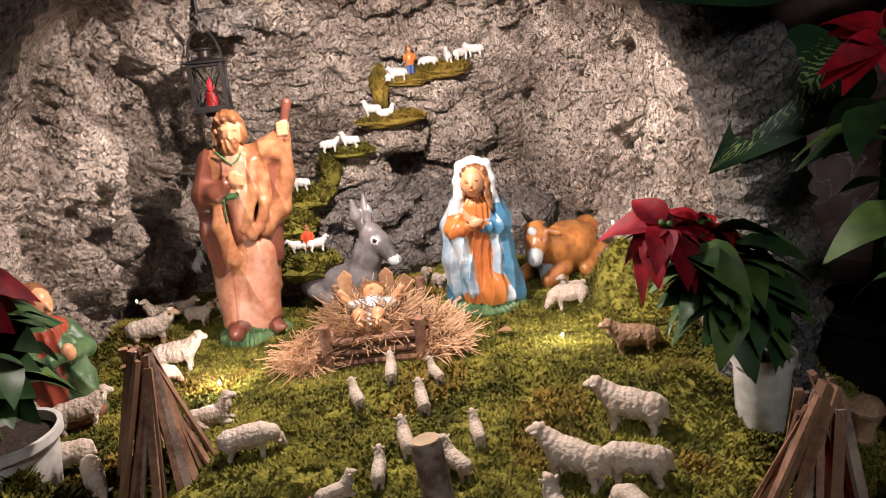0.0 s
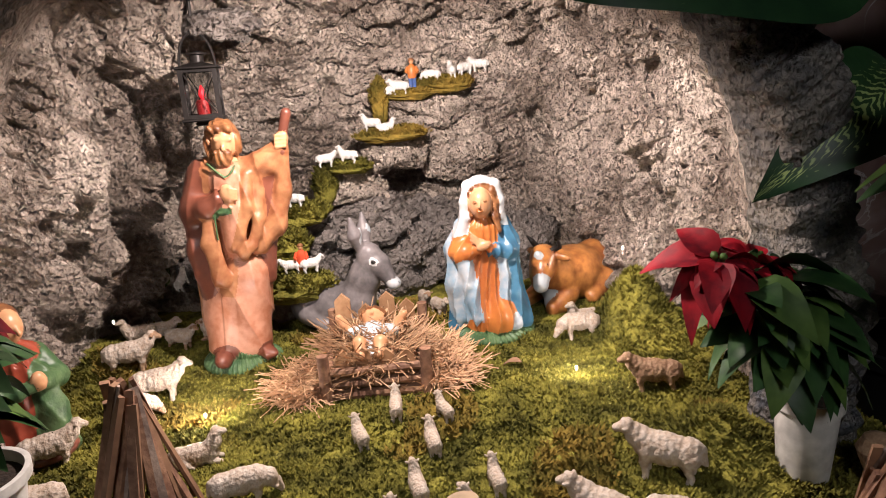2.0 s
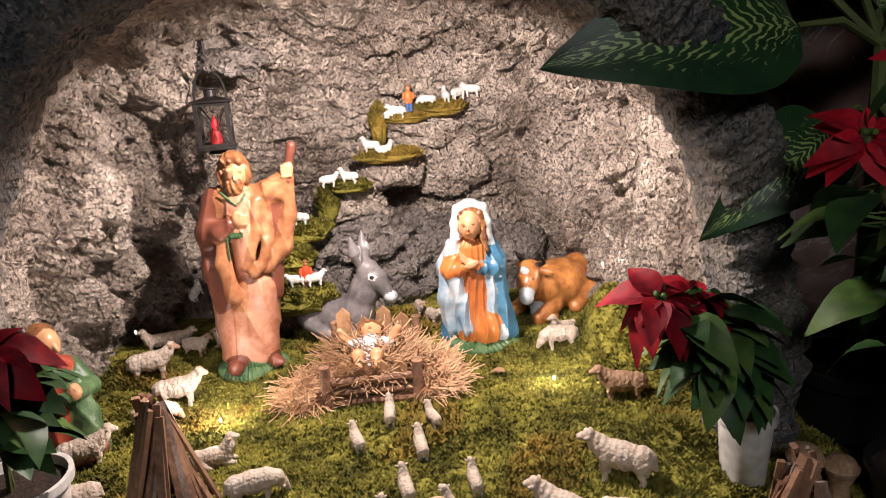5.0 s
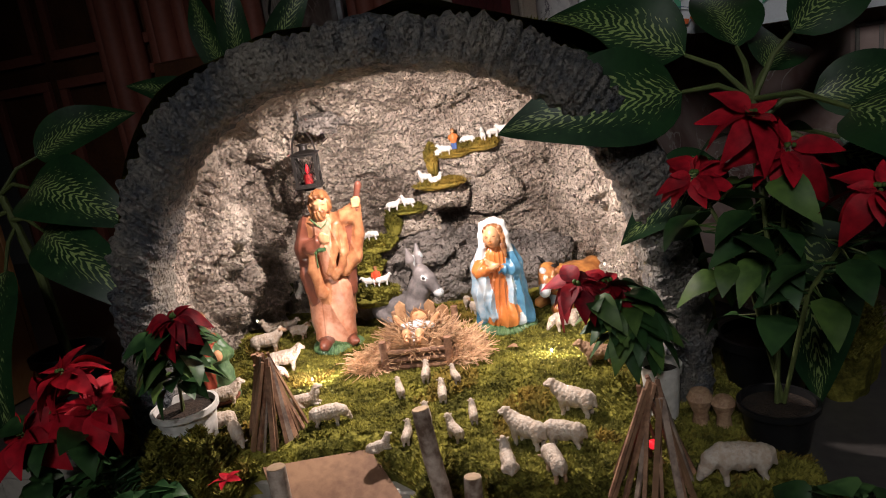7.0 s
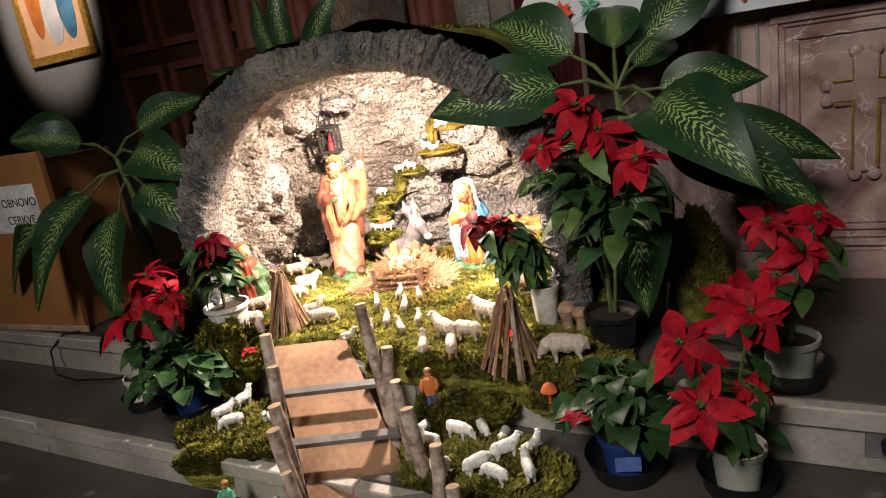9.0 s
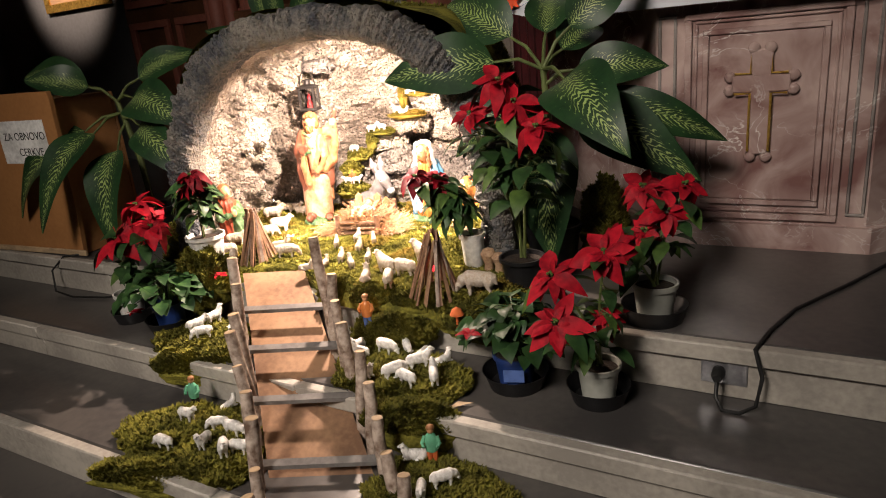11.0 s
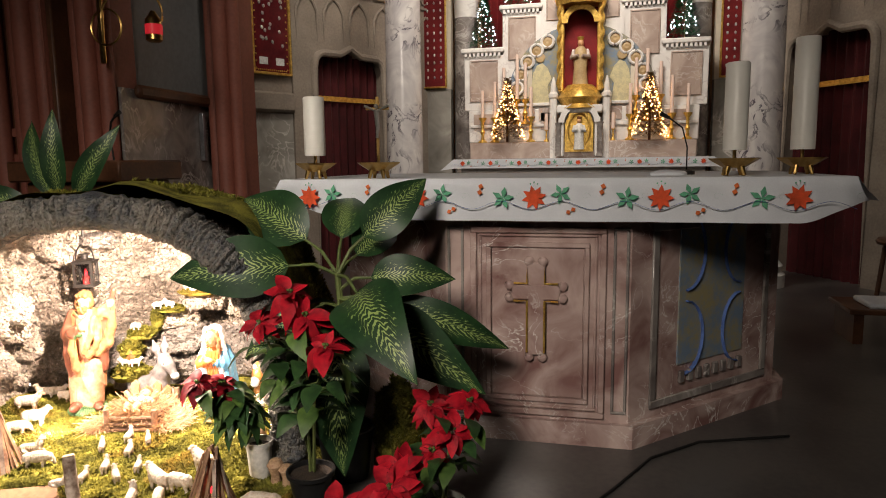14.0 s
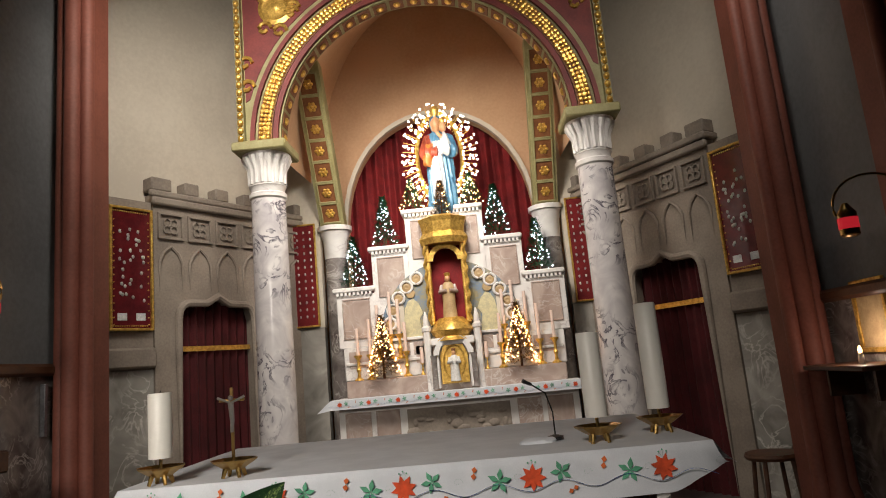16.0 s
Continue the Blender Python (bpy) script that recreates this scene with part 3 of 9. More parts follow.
def rock_noise(p):
    """Flakes and pits everywhere, deep upright folds on the side walls."""
    v = Vector(p)
    w = v + 0.018 * noise.noise_vector(v * 9)
    a = noise.fractal(v * 5, 0.9, 2.0, 5)
    flake = noise.voronoi(Vector((w.x * 21, w.y * 21, w.z * 36)))[0][0]
    small = noise.voronoi(Vector((w.x * 52 + 3, w.y * 52, w.z * 80)))[0][0]
    layer = abs(noise.noise(Vector((w.x * 6, w.y * 14, w.z * 30 + 4))))
    grain = noise.noise(Vector((p[0] * 85 + 7, p[1] * 85, p[2] * 110)))
    side = min(1.0, max(0.0, (abs(p[0]) - 0.30) / 0.16))
    if p[0] > 0:
        side *= 0.80
    fold = 1 - abs(noise.noise(Vector((w.x * 4 + 2, w.y * 10, w.z * 3.4))))
    thin = 1 - abs(noise.noise(Vector((w.x * 9, w.y * 24 + 5, w.z * 7))))
    hole = max(0.0, noise.noise(Vector((p[0] * 13 + 4, p[1] * 13, p[2] * 15 + 1))) - 0.22)
    roof = min(1.0, max(0.0, (p[2] - 0.60) / 0.12))
    k = 0.030 * a + 0.020 * (0.45 - flake) + 0.009 * (0.45 - small) - 0.024 * (1 - layer) ** 5 * (0.6 + roof) + 0.004 * grain
    k += side * (0.080 - 0.175 * fold ** 4 - 0.060 * thin ** 5) - 0.07 * hole
    return max(-0.062, k)


def grotto_shell():
    nu, nv = 560, 420
    vs, fs = [], []
    for j in range(nv + 1):
        ph = (math.pi / 2) * (j / nv) ** 0.85
        S, D = math.cos(ph) ** (2 / 4.2), math.sin(ph) ** (2 / 4.2)
        if j == nv:
            S = 0.02
        for i in range(nu + 1):
            w = -0.08 + (math.pi + 0.16) * i / nu
            cx, sz = sup(w, 2.7)
            if math.sin(w) < 0:
                sz = -0.06
            x, y, z = 0.585 * S * cx, 0.03 + 0.93 * D, 0.835 * (0.12 + 0.88 * S) * sz if S > 0.05 else 0.1 * sz
            z = 0.835 * S * sz
            x += 0.05 * D * (x < 0) * -1 * abs(cx) * S
            n = Vector((-cx * (1 - D ** 6), -D ** 6, -sz * (1 - D ** 6)))
            n = n.normalized() if n.length > 1e-4 else Vector((0, -1, 0))
            k = rock_noise((x, y, z)) * min(1.0, 0.25 + j / 22)
            vs.append((x + n.x * k, y + n.y * k, z + n.z * k))
    q = nu + 1
    for j in range(nv):
        for i in range(nu):
            fs.append((j * q + i, j * q + i + 1, (j + 1) * q + i + 1, (j + 1) * q + i))
    return Geo().add(vs, fs)


grotto = thing("nativity_grotto", "artificial rock grotto with a ribbed grey bark rim", "grotto", m=G)
part("rock_shell", grotto_shell(), [ROCK], grotto, "wrinkled pale brown rock lining", fix=False)


def grotto_rim():
    """A thick arched band with rough upright ribs."""
    nu, ns = 900, 26
    vs, fs = [], []
    for i in range(nu + 1):
        w = -0.02 + (math.pi + 0.04) * i / nu
        cx, sz = sup(w, 2.7)
        arc = i * 0.00255
        rib = abs(math.sin(arc * 118 + 5.0 * noise.noise(Vector((arc * 9, 0.3, 0)))))
        rib = 0.006 * rib + 0.016 * noise.noise(Vector((arc * 11, 2, 0))) + 0.009 * noise.noise(Vector((arc * 42, 5, 0))) + 0.005 * noise.noise(Vector((arc * 95, 8, 0)))
        for k in range(ns):
            t = 2 * math.pi * k / ns
            ct, st = math.copysign(abs(math.cos(t)) ** 0.6, math.cos(t)), math.copysign(abs(math.sin(t)) ** 0.6, math.sin(t))
            f = 0.010 * noise.noise(Vector((arc * 46, ct * 2.2, st * 2.2))) + 0.006 * noise.noise(Vector((arc * 20, ct * 6, st * 6)))
            r = 0.052 * ct * (1 + 0.0 * st) + (rib if ct > -0.6 else rib * 0.4) + f
            d = (0.062 + rib) * st
            vs.append((cx * (0.605 + r), 0.02 + d + 0.02 * noise.noise(Vector((arc * 5, 9, 0))), max(-0.02, sz * (0.875 + r))))
    for i in range(nu):
        for k in range(ns):
            j = (k + 1) % ns
            fs.append((i * ns + k, i * ns + j, (i + 1) * ns + j, (i + 1) * ns + k))
    return Geo().add(vs, fs)


part("bark_rim", grotto_rim(), [BARK], grotto, "ribbed grey bark arch")


def grotto_back():
    nu, nv = 60, 40
    vs, fs = [], []
    for j in range(nv + 1):
        ph = (math.pi / 2) * j / nv
        S, D = max(0.02, math.cos(ph) ** (2 / 4)), math.sin(ph) ** (2 / 4)
        for i in range(nu + 1):
            cx, sz = sup(math.pi * i / nu, 2.7)
            k = 1 + 0.06 * noise.noise(Vector((cx * 3, D * 3, sz * 3)))
            vs.append((0.70 * S * cx * k, 0.06 + 1.04 * D * k, 0.945 * S * sz * k))
    q = nu + 1
    for j in range(nv):
        for i in range(nu):
            fs.append((j * q + i, j * q + i + 1, (j + 1) * q + i + 1, (j + 1) * q + i))
    return Geo().add(vs, fs)


part("back_cover", grotto_back(), [MOSS], grotto, "mossy outer cover", fix=False)
COVER_SPOTS = []
for _ in range(9000):
    ph, w = rnd(0.05, 1.2), rnd(0.25, 2.9)
    S, D = max(0.02, math.cos(ph) ** 0.5), math.sin(ph) ** 0.5
    cx, sz = sup(w, 2.7)
    k = 1 + 0.06 * noise.noise(Vector((cx * 3, D * 3, sz * 3)))
    COVER_SPOTS.append((0.70 * S * cx * k, 0.06 + 1.04 * D * k, 0.945 * S * sz * k))


def ground(x, y):
    """Height of the moss bed in the grotto's own axes."""
    h = 0.062 + 0.012 * noise.noise(Vector((x * 7, y * 7, 0.5))) + 0.006 * noise.noise(Vector((x * 19, y * 19, 2)))
    h += 0.135 * math.exp(-(((x - 0.50) / 0.062) ** 2 + ((y - 0.40) / 0.085) ** 2))
    h += 0.05 * math.exp(-(((x - 0.60) / 0.10) ** 2 + ((y - 0.28) / 0.14) ** 2))
    h += 0.05 * math.exp(-(((x - 0.47) / 0.06) ** 2 + ((y + 0.01) / 0.07) ** 2))
    h += 0.06 * math.exp(-(((x + 0.55) / 0.09) ** 2 + ((y - 0.45) / 0.12) ** 2))
    return h


def front(x):
    """Front edge of the moss bed."""
    y = -0.225 - 0.25 * x + 0.02 * noise.noise(Vector((x * 6, 1, 0)))
    return max(y, -0.115 - 0.9 * max(0.0, x + 0.09)) if -0.37 < x < 0.03 else y


def moss_bed():
    nx, ny = 170, 150
    vs, fs = [], []
    for j in range(ny + 1):
        for i in range(nx + 1):
            x = -0.66 + 1.42 * i / nx
            y0 = front(x)
            y = y0 + (0.98 - y0) * j / ny
            e = min(1.0, j / 7)
            rightfall = min(1.0, max(0.0, (0.80 - x) / 0.10))
            z = ground(x, y) * math.sin(e * math.pi / 2) * rightfall + 0.010 * noise.noise(Vector((x * 55, y * 55, 0))) * e
            if j == 0:
                z = -0.03
            vs.append((x, y - (0.0 if j else 0.0), z))
    q = nx + 1
    for j in range(ny):
        for i in range(nx):
            fs.append((j * q + i, j * q + i + 1, (j + 1) * q + i + 1, (j + 1) * q + i))
    return Geo().add(vs, fs)


def tufts(spots, size=0.012, blades=3):
    """Many tiny bent blades at spots of (x, y, z)."""
    g = Geo()
    vs, fs = g.v, g.f
    for x, y, z in spots:
        for _ in range(blades):
            a, s = rnd(0, 6.283), size * rnd(0.5, 1.3)
            dx, dy = math.cos(a) * s, math.sin(a) * s
            o = len(vs)
            px, py = -dy * 0.22, dx * 0.22
            vs += [(x - px, y - py, z - 0.002), (x + px, y + py, z - 0.002), (x + dx * 0.6 + px, y + dy * 0.6 + py, z + s * 0.55), (x + dx * 0.9, y + dy * 0.9, z + s * rnd(0.5, 1.1))]
            fs.append((o, o + 1, o + 2, o + 3))
    g.s = [0] * len(fs)
    return g


tagged(part("cover_moss", tufts(COVER_SPOTS, 0.016, 4), [MOSS], grotto, smooth=False, fix=False), "short moss tufts on the outer cover", kind="stuff")
thing("moss_bed", "bed of green and yellow moss before the crib", "moss", kind="stuff", m=G, geo=moss_bed(), mats=[MOSS], fix=False)
spots, dry = [], []
for _ in range(62000):
    x, y = rnd(-0.64, 0.76), rnd(-0.4, 0.75)
    if y < front(x):
        continue
    p = (x, y, ground(x, y) * min(1.0, max(0.0, (0.80 - x) / 0.10)) * min(1.0, 0.35 + (y - front(x)) * 12))
    (dry if noise.noise(Vector((x * 6, y * 6, 4))) > 0.28 else spots).append(p)
thing("moss_tufts", "short tufts of yellow-green moss", "moss", kind="stuff", m=G, geo=tufts(spots, 0.0082, 5), mats=[MOSS], smooth=False, fix=False)
thing("dry_moss_tufts", "dry brownish tufts among the moss", "moss", kind="stuff", m=G, geo=tufts(dry), mats=[MOSS_DRY], smooth=False, fix=False)


def lump(r, seed, flat=0.5, rough=0.35, n=26):
    """A rough stone."""
    g = Geo().ball((0, 0, 0), (1, 1, 1), n)
    out = []
    for p in g.v:
        v = Vector(p)
        k = 1 + rough * noise.fractal(v * 1.6 + Vector((seed, 0, 0)), 0.9, 2, 5)
        out.append((v.x * r[0] * k, v.y * r[1] * k, v.z * r[2] * k))
    g.v = out
    return g


def moss_pad(r, seed, n=1400, size=0.011):
    """A cushion of moss: a lump covered with tufts."""
    g = lump(r, seed, rough=0.3, n=18)
    sp = []
    for _ in range(n):
        v = Vector((random.gauss(0, 1), random.gauss(0, 1), abs(random.gauss(0, 1)))).normalized()
        k = 1 + 0.3 * noise.fractal(v * 1.6 + Vector((seed, 0, 0)), 0.9, 2, 5)
        sp.append((v.x * r[0] * k, v.y * r[1] * k, v.z * r[2] * k))
    t = tufts(sp, size)
    return g.add(t.v, t.f)


for k, x in enumerate((-0.62, -0.47, 0.10, 0.24, 0.38, 0.52, 0.66)):
    thing("moss_cushion", "hanging cushion of moss along the platform edge", "moss", "edge moss", kind="stuff", m=G @ pose(x, front(x) + 0.03, 0.0, 0, 0, rnd(-20, 20)), geo=moss_pad((0.085, 0.030, 0.055), k * 1.3 + 40, 1500, 0.013), mats=[MOSS], smooth=False, fix=False)

# rocky ledges that climb the back wall, with moss on them
LEDGES = ((0.155, 0.90, 0.535, 0.13, 0.05, 0.055), (0.05, 0.87, 0.430, 0.10, 0.06, 0.055), (-0.06, 0.84, 0.355, 0.10, 0.08, 0.06), (-0.03, 0.84, 0.26, 0.13, 0.09, 0.08), (-0.17, 0.80, 0.25, 0.08, 0.09, 0.07), (-0.03, 0.86, 0.13, 0.17, 0.10, 0.12), (-0.19, 0.74, 0.12, 0.09, 0.09, 0.08), (0.22, 0.92, 0.44, 0.12, 0.05, 0.09), (0.12, 0.91, 0.17, 0.15, 0.07, 0.13), (0.30, 0.90, 0.14, 0.15, 0.07, 0.12), (-0.36, 0.88, 0.13, 0.13, 0.07, 0.11))
for k, (x, y, z, a, b, c) in enumerate(LEDGES):
    thing("rock_ledge", "rough grey rock ledge on the grotto wall", "rock", "rock ledges", m=G @ pose(x, y, z), geo=lump((a, b, c), k * 3.1, n=40), mats=[SLATE_SHADED if z < 0.3 else ROCK])
PADS = ((0.20, 0.85, 0.578, 0.075, 0.03, 0.018), (0.11, 0.85, 0.562, 0.06, 0.03, 0.016), (0.035, 0.84, 0.545, 0.02, 0.03, 0.05), (0.06, 0.81, 0.470, 0.08, 0.035, 0.018), (-0.05, 0.76, 0.405, 0.05, 0.04, 0.016), (-0.11, 0.75, 0.36, 0.025, 0.03, 0.05), (-0.16, 0.71, 0.31, 0.05, 0.04, 0.03), (-0.20, 0.68, 0.25, 0.05, 0.04, 0.04), (-0.18, 0.62, 0.17, 0.075, 0.06, 0.035))
for k, (x, y, z, a, b, c) in enumerate(PADS):
    thing("moss_cushion", "small cushion of moss on a rock ledge", "moss", "ledge moss", kind="stuff", m=G @ pose(x, y, z), geo=moss_pad((a, b, c), k * 1.7, 900, 0.009), mats=[MOSS_DRY if k < 4 else MOSS], smooth=False, fix=False)
# dark lump stands in for the black shade of a hollow above the lantern
thing("rock_ledge", "dark rock lump standing in for the shaded hollow at the lantern hook", "rock", "rock ledges", m=G @ pose(-0.27, 0.63, 0.725), geo=lump((0.075, 0.05, 0.032), 51.0, n=30), mats=[SLATE_SHADED])
thing("rock_pillar_foot", "ribbed grey bark foot of the grotto rim", "rock", m=G @ pose(0.60, 0.02, 0.09), geo=lump((0.065, 0.075, 0.16), 9.0), mats=[BARK])

# ---- figures ----


def ring(c, rx, ry, n=28, fold=0.0, waves=7, phase=0.0, tilt=0.0):
    out = []
    for k in range(n):
        w = 2 * math.pi * k / n
        f = 1 + fold * math.sin(waves * w + phase) + fold * 1.6 * noise.noise(Vector((math.cos(w) * 3.2, math.sin(w) * 3.2, c[2] * 9 + waves))) - fold * abs(math.sin(2.5 * w + c[2] * 30))
        x, y = math.cos(w) * rx * f, math.sin(w) * ry * f
        out.append(Vector((c[0] + x, c[1] + y, c[2] + tilt * x)))
    return out


def drape(p, angle, amp, seed):
    """Long folds of cloth that wander round the body."""
    f = np.abs(np.sin(angle + 1.1 * wave(p, 17, seed) + 0.35 * wave(p, 60, seed + 2)))
    return amp * (1.5 * f ** 0.7 - 0.8 + 0.35 * wave(p, 45, seed + 1))


def standing_statue():
    """A robed bearded man with a raised arm that grips a staff, 0.54 m high, facing -y."""
    C, E, L = cone, egg, limb
    # pink robe over the legs, with one knee forward
    q = [C(1, (-0.002, 0.0, 0.048), (-0.012, 0.002, 0.21), 0.055, 0.062, 0.02, (1, 0.78, 1)), C(1, (0.026, -0.028, 0.200), (0.024, -0.020, 0.055), 0.034, 0.032, 0.045), C(1, (-0.034, -0.014, 0.15), (-0.030, -0.014, 0.055), 0.034, 0.034, 0.045)]
    # ochre mantle: back, flank and shoulders
    q += [C(0, (-0.048, 0.006, 0.120), (-0.036, 0.004, 0.37), 0.036, 0.050, 0.03, (1, 0.80, 1)), C(0, (-0.010, 0.004, 0.23), (-0.010, 0.002, 0.385), 0.056, 0.052, 0.03, (1, 0.74, 1)), E(0, (-0.014, 0.002, 0.402), (0.070, 0.038, 0.030), (0, 0, 0), 0.03)]
    q += L(0, ((0.050, 0.006, 0.30), (0.062, 0.006, 0.22), (0.056, 0.008, 0.12)), (0.026, 0.016, 0.010), 0.012)
    # brown sleeve bent across the chest, and the brown lining that hangs below it
    q += L(2, ((-0.066, 0.0, 0.398), (-0.078, -0.020, 0.335), (-0.046, -0.052, 0.342), (-0.020, -0.062, 0.362)), (0.029, 0.030, 0.022, 0.014), 0.010)
    q += L(2, ((-0.078, -0.014, 0.320), (-0.074, -0.024, 0.250), (-0.056, -0.034, 0.180)), (0.022, 0.023, 0.020), 0.014, (1, 0.8, 1))
    q += L(0, ((-0.048, -0.056, 0.335), (-0.046, -0.062, 0.275), (-0.024, -0.062, 0.206)), (0.012, 0.017, 0.022), 0.006, (1, 0.55, 1))
    q += L(1, ((-0.004, -0.036, 0.40), (0.0, -0.046, 0.34), (0.004, -0.048, 0.27)), (0.026, 0.024, 0.022), 0.012)
    # sash folds falling from the far shoulder
    q += L(0, ((0.034, -0.038, 0.405), (0.034, -0.052, 0.345), (0.016, -0.058, 0.292), (0.006, -0.060, 0.266)), (0.013, 0.014, 0.013, 0.012), 0.006)
    q += L(0, ((0.052, -0.030, 0.390), (0.056, -0.046, 0.320), (0.040, -0.056, 0.268), (0.020, -0.060, 0.252)), (0.012, 0.013, 0.012, 0.012), 0.006)
    # raised arm with its wide sleeve
    q += L(0, ((0.044, -0.004, 0.408), (0.078, -0.020, 0.428), (0.104, -0.030, 0.460)), (0.034, 0.027, 0.017), 0.012)
    q += L(0, ((0.110, -0.028, 0.445), (0.104, -0.022, 0.375), (0.088, -0.020, 0.305), (0.050, -0.036, 0.258)), (0.012, 0.018, 0.023, 0.014), 0.010)
    q += L(2, ((0.070, -0.012, 0.425), (0.070, -0.012, 0.33), (0.064, -0.006, 0.19)), (0.022, 0.024, 0.016), 0.010)
    # fingers, staff, neck, bowed head
    q += [E(3, (0.0, -0.068, 0.372), (0.015, 0.010, 0.020), (0, -24, 0), 0.003)]
    for k in range(4):
        q += [C(3, (0.004, -0.074, 0.384 - 0.006 * k), (0.017, -0.071, 0.380 - 0.006 * k), 0.0040, 0.0032, 0.002)]
        q += [C(3, (0.098, -0.046, 0.480 - 0.007 * k), (0.116, -0.046, 0.482 - 0.007 * k), 0.0042, 0.0040, 0.002)]
    q += [E(3, (0.108, -0.034, 0.472), (0.014, 0.013, 0.019), (0, 14, 0), 0.003)]
    q += L(2, ((0.104, -0.036, 0.45), (0.120, -0.036, 0.522)), (0.009, 0.0105), 0.002)
    q += [C(3, (-0.010, -0.010, 0.40), (-0.012, -0.016, 0.44), 0.021, 0.020, 0.008), E(3, (-0.008, -0.028, 0.463), (0.0235, 0.025, 0.031), (20, 0, 6), 0.004), C(3, (-0.006, -0.052, 0.466), (-0.005, -0.056, 0.456), 0.0024, 0.0036, 0.004), C(3, (-0.020, -0.050, 0.474), (0.008, -0.049, 0.474), 0.0042, 0.0042, 0.004)]
    q += [E(4, (-0.013, -0.010, 0.482), (0.033, 0.033, 0.030), (0, 0, 0), 0.003), E(4, (-0.037, -0.016, 0.462), (0.013, 0.020, 0.028), (0, 0, 0), 0.005), E(4, (0.016, -0.016, 0.466), (0.011, 0.019, 0.026), (0, 0, 0), 0.005), E(4, (-0.007, -0.046, 0.438), (0.018, 0.013, 0.018), (0, 0, 0), 0.003), C(4, (-0.030, -0.042, 0.492), (0.006, -0.044, 0.494), 0.008, 0.008, 0.004), C(4, (-0.020, -0.052, 0.449), (0.006, -0.053, 0.449), 0.0045, 0.0045, 0.003)]
    # dark green braid at the collar and cuff
    q += L(5, ((-0.040, -0.046, 0.428), (-0.016, -0.058, 0.410), (-0.004, -0.061, 0.402), (0.006, -0.058, 0.410), (0.014, -0.050, 0.424)), (0.0024,) * 5, 0.001)
    q += L(5, ((-0.030, -0.064, 0.345), (-0.028, -0.068, 0.31), (-0.026, -0.070, 0.285)), (0.0022, 0.0022, 0.0022), 0.001) + [C(5, (-0.020, -0.068, 0.335), (-0.002, -0.070, 0.338), 0.0035, 0.0045, 0.001)]
    # shoes and grassy foot
    q += [E(2, (-0.034, -0.060, 0.034), (0.018, 0.032, 0.016), (0, 0, -6), 0.003), E(2, (0.056, -0.040, 0.038), (0.018, 0.032, 0.014), (0, 0, 42), 0.003), E(5, (0.0, 0.0, 0.006), (0.088, 0.076, 0.032), (0, 0, 0), 0.004)]

    def relief(p, ids):
        th = np.arctan2(p[1] + 0.01, p[0])
        cloth = (ids <= 2) & (p[2] < 0.45)
        low = np.clip((0.24 - p[2]) / 0.1, 0, 1)
        sweep = 1.5 * np.abs(np.sin(52 * (0.80 * p[0] + 0.42 * p[2] + 5.0 * (p[0] - 0.01) ** 2) + 0.8 * wave(p, 20, 1.0))) ** 0.7 - 0.9
        ph = 62 * (p[0] + 0.30 * (p[2] - 0.30) * np.where(p[0] > 0.0, 1.0, -0.4)) + 8 * p[1] + 1.5 * wave(p, 15, 0.4)
        folds = 0.0030 * (1.4 * np.abs(np.sin(ph)) ** 0.7 - 0.85) * (1 - 0.8 * low) + 0.0004 * wave(p, 55, 2.0) + 0.0042 * low * sweep
        hair = 0.0014 * np.sin(420 * (p[0] + 0.5 * p[2]) + 5 * wave(p, 50, 3)) * (ids == 4)
        grass = 0.0022 * np.sin(th * 40 + 300 * p[2] * 0.3) * (ids == 5) * (p[2] < 0.05)
        return np.where(cloth, folds, 0) + hair + grass

    return sculpt(q, 0.0021, relief)


thing("standing_statue", "painted plaster statue of a bearded man in ochre robes", "statue", m=G @ pose(-0.286, 0.482, 0.060, 0, 4, 2) @ Matrix.Diagonal((0.90, 0.90, 0.955, 1)), geo=standing_statue(), mats=[ROBE, ROBE_PINK, ROBE_BROWN, SKIN, HAIR, GREEN_BASE], fix=False)


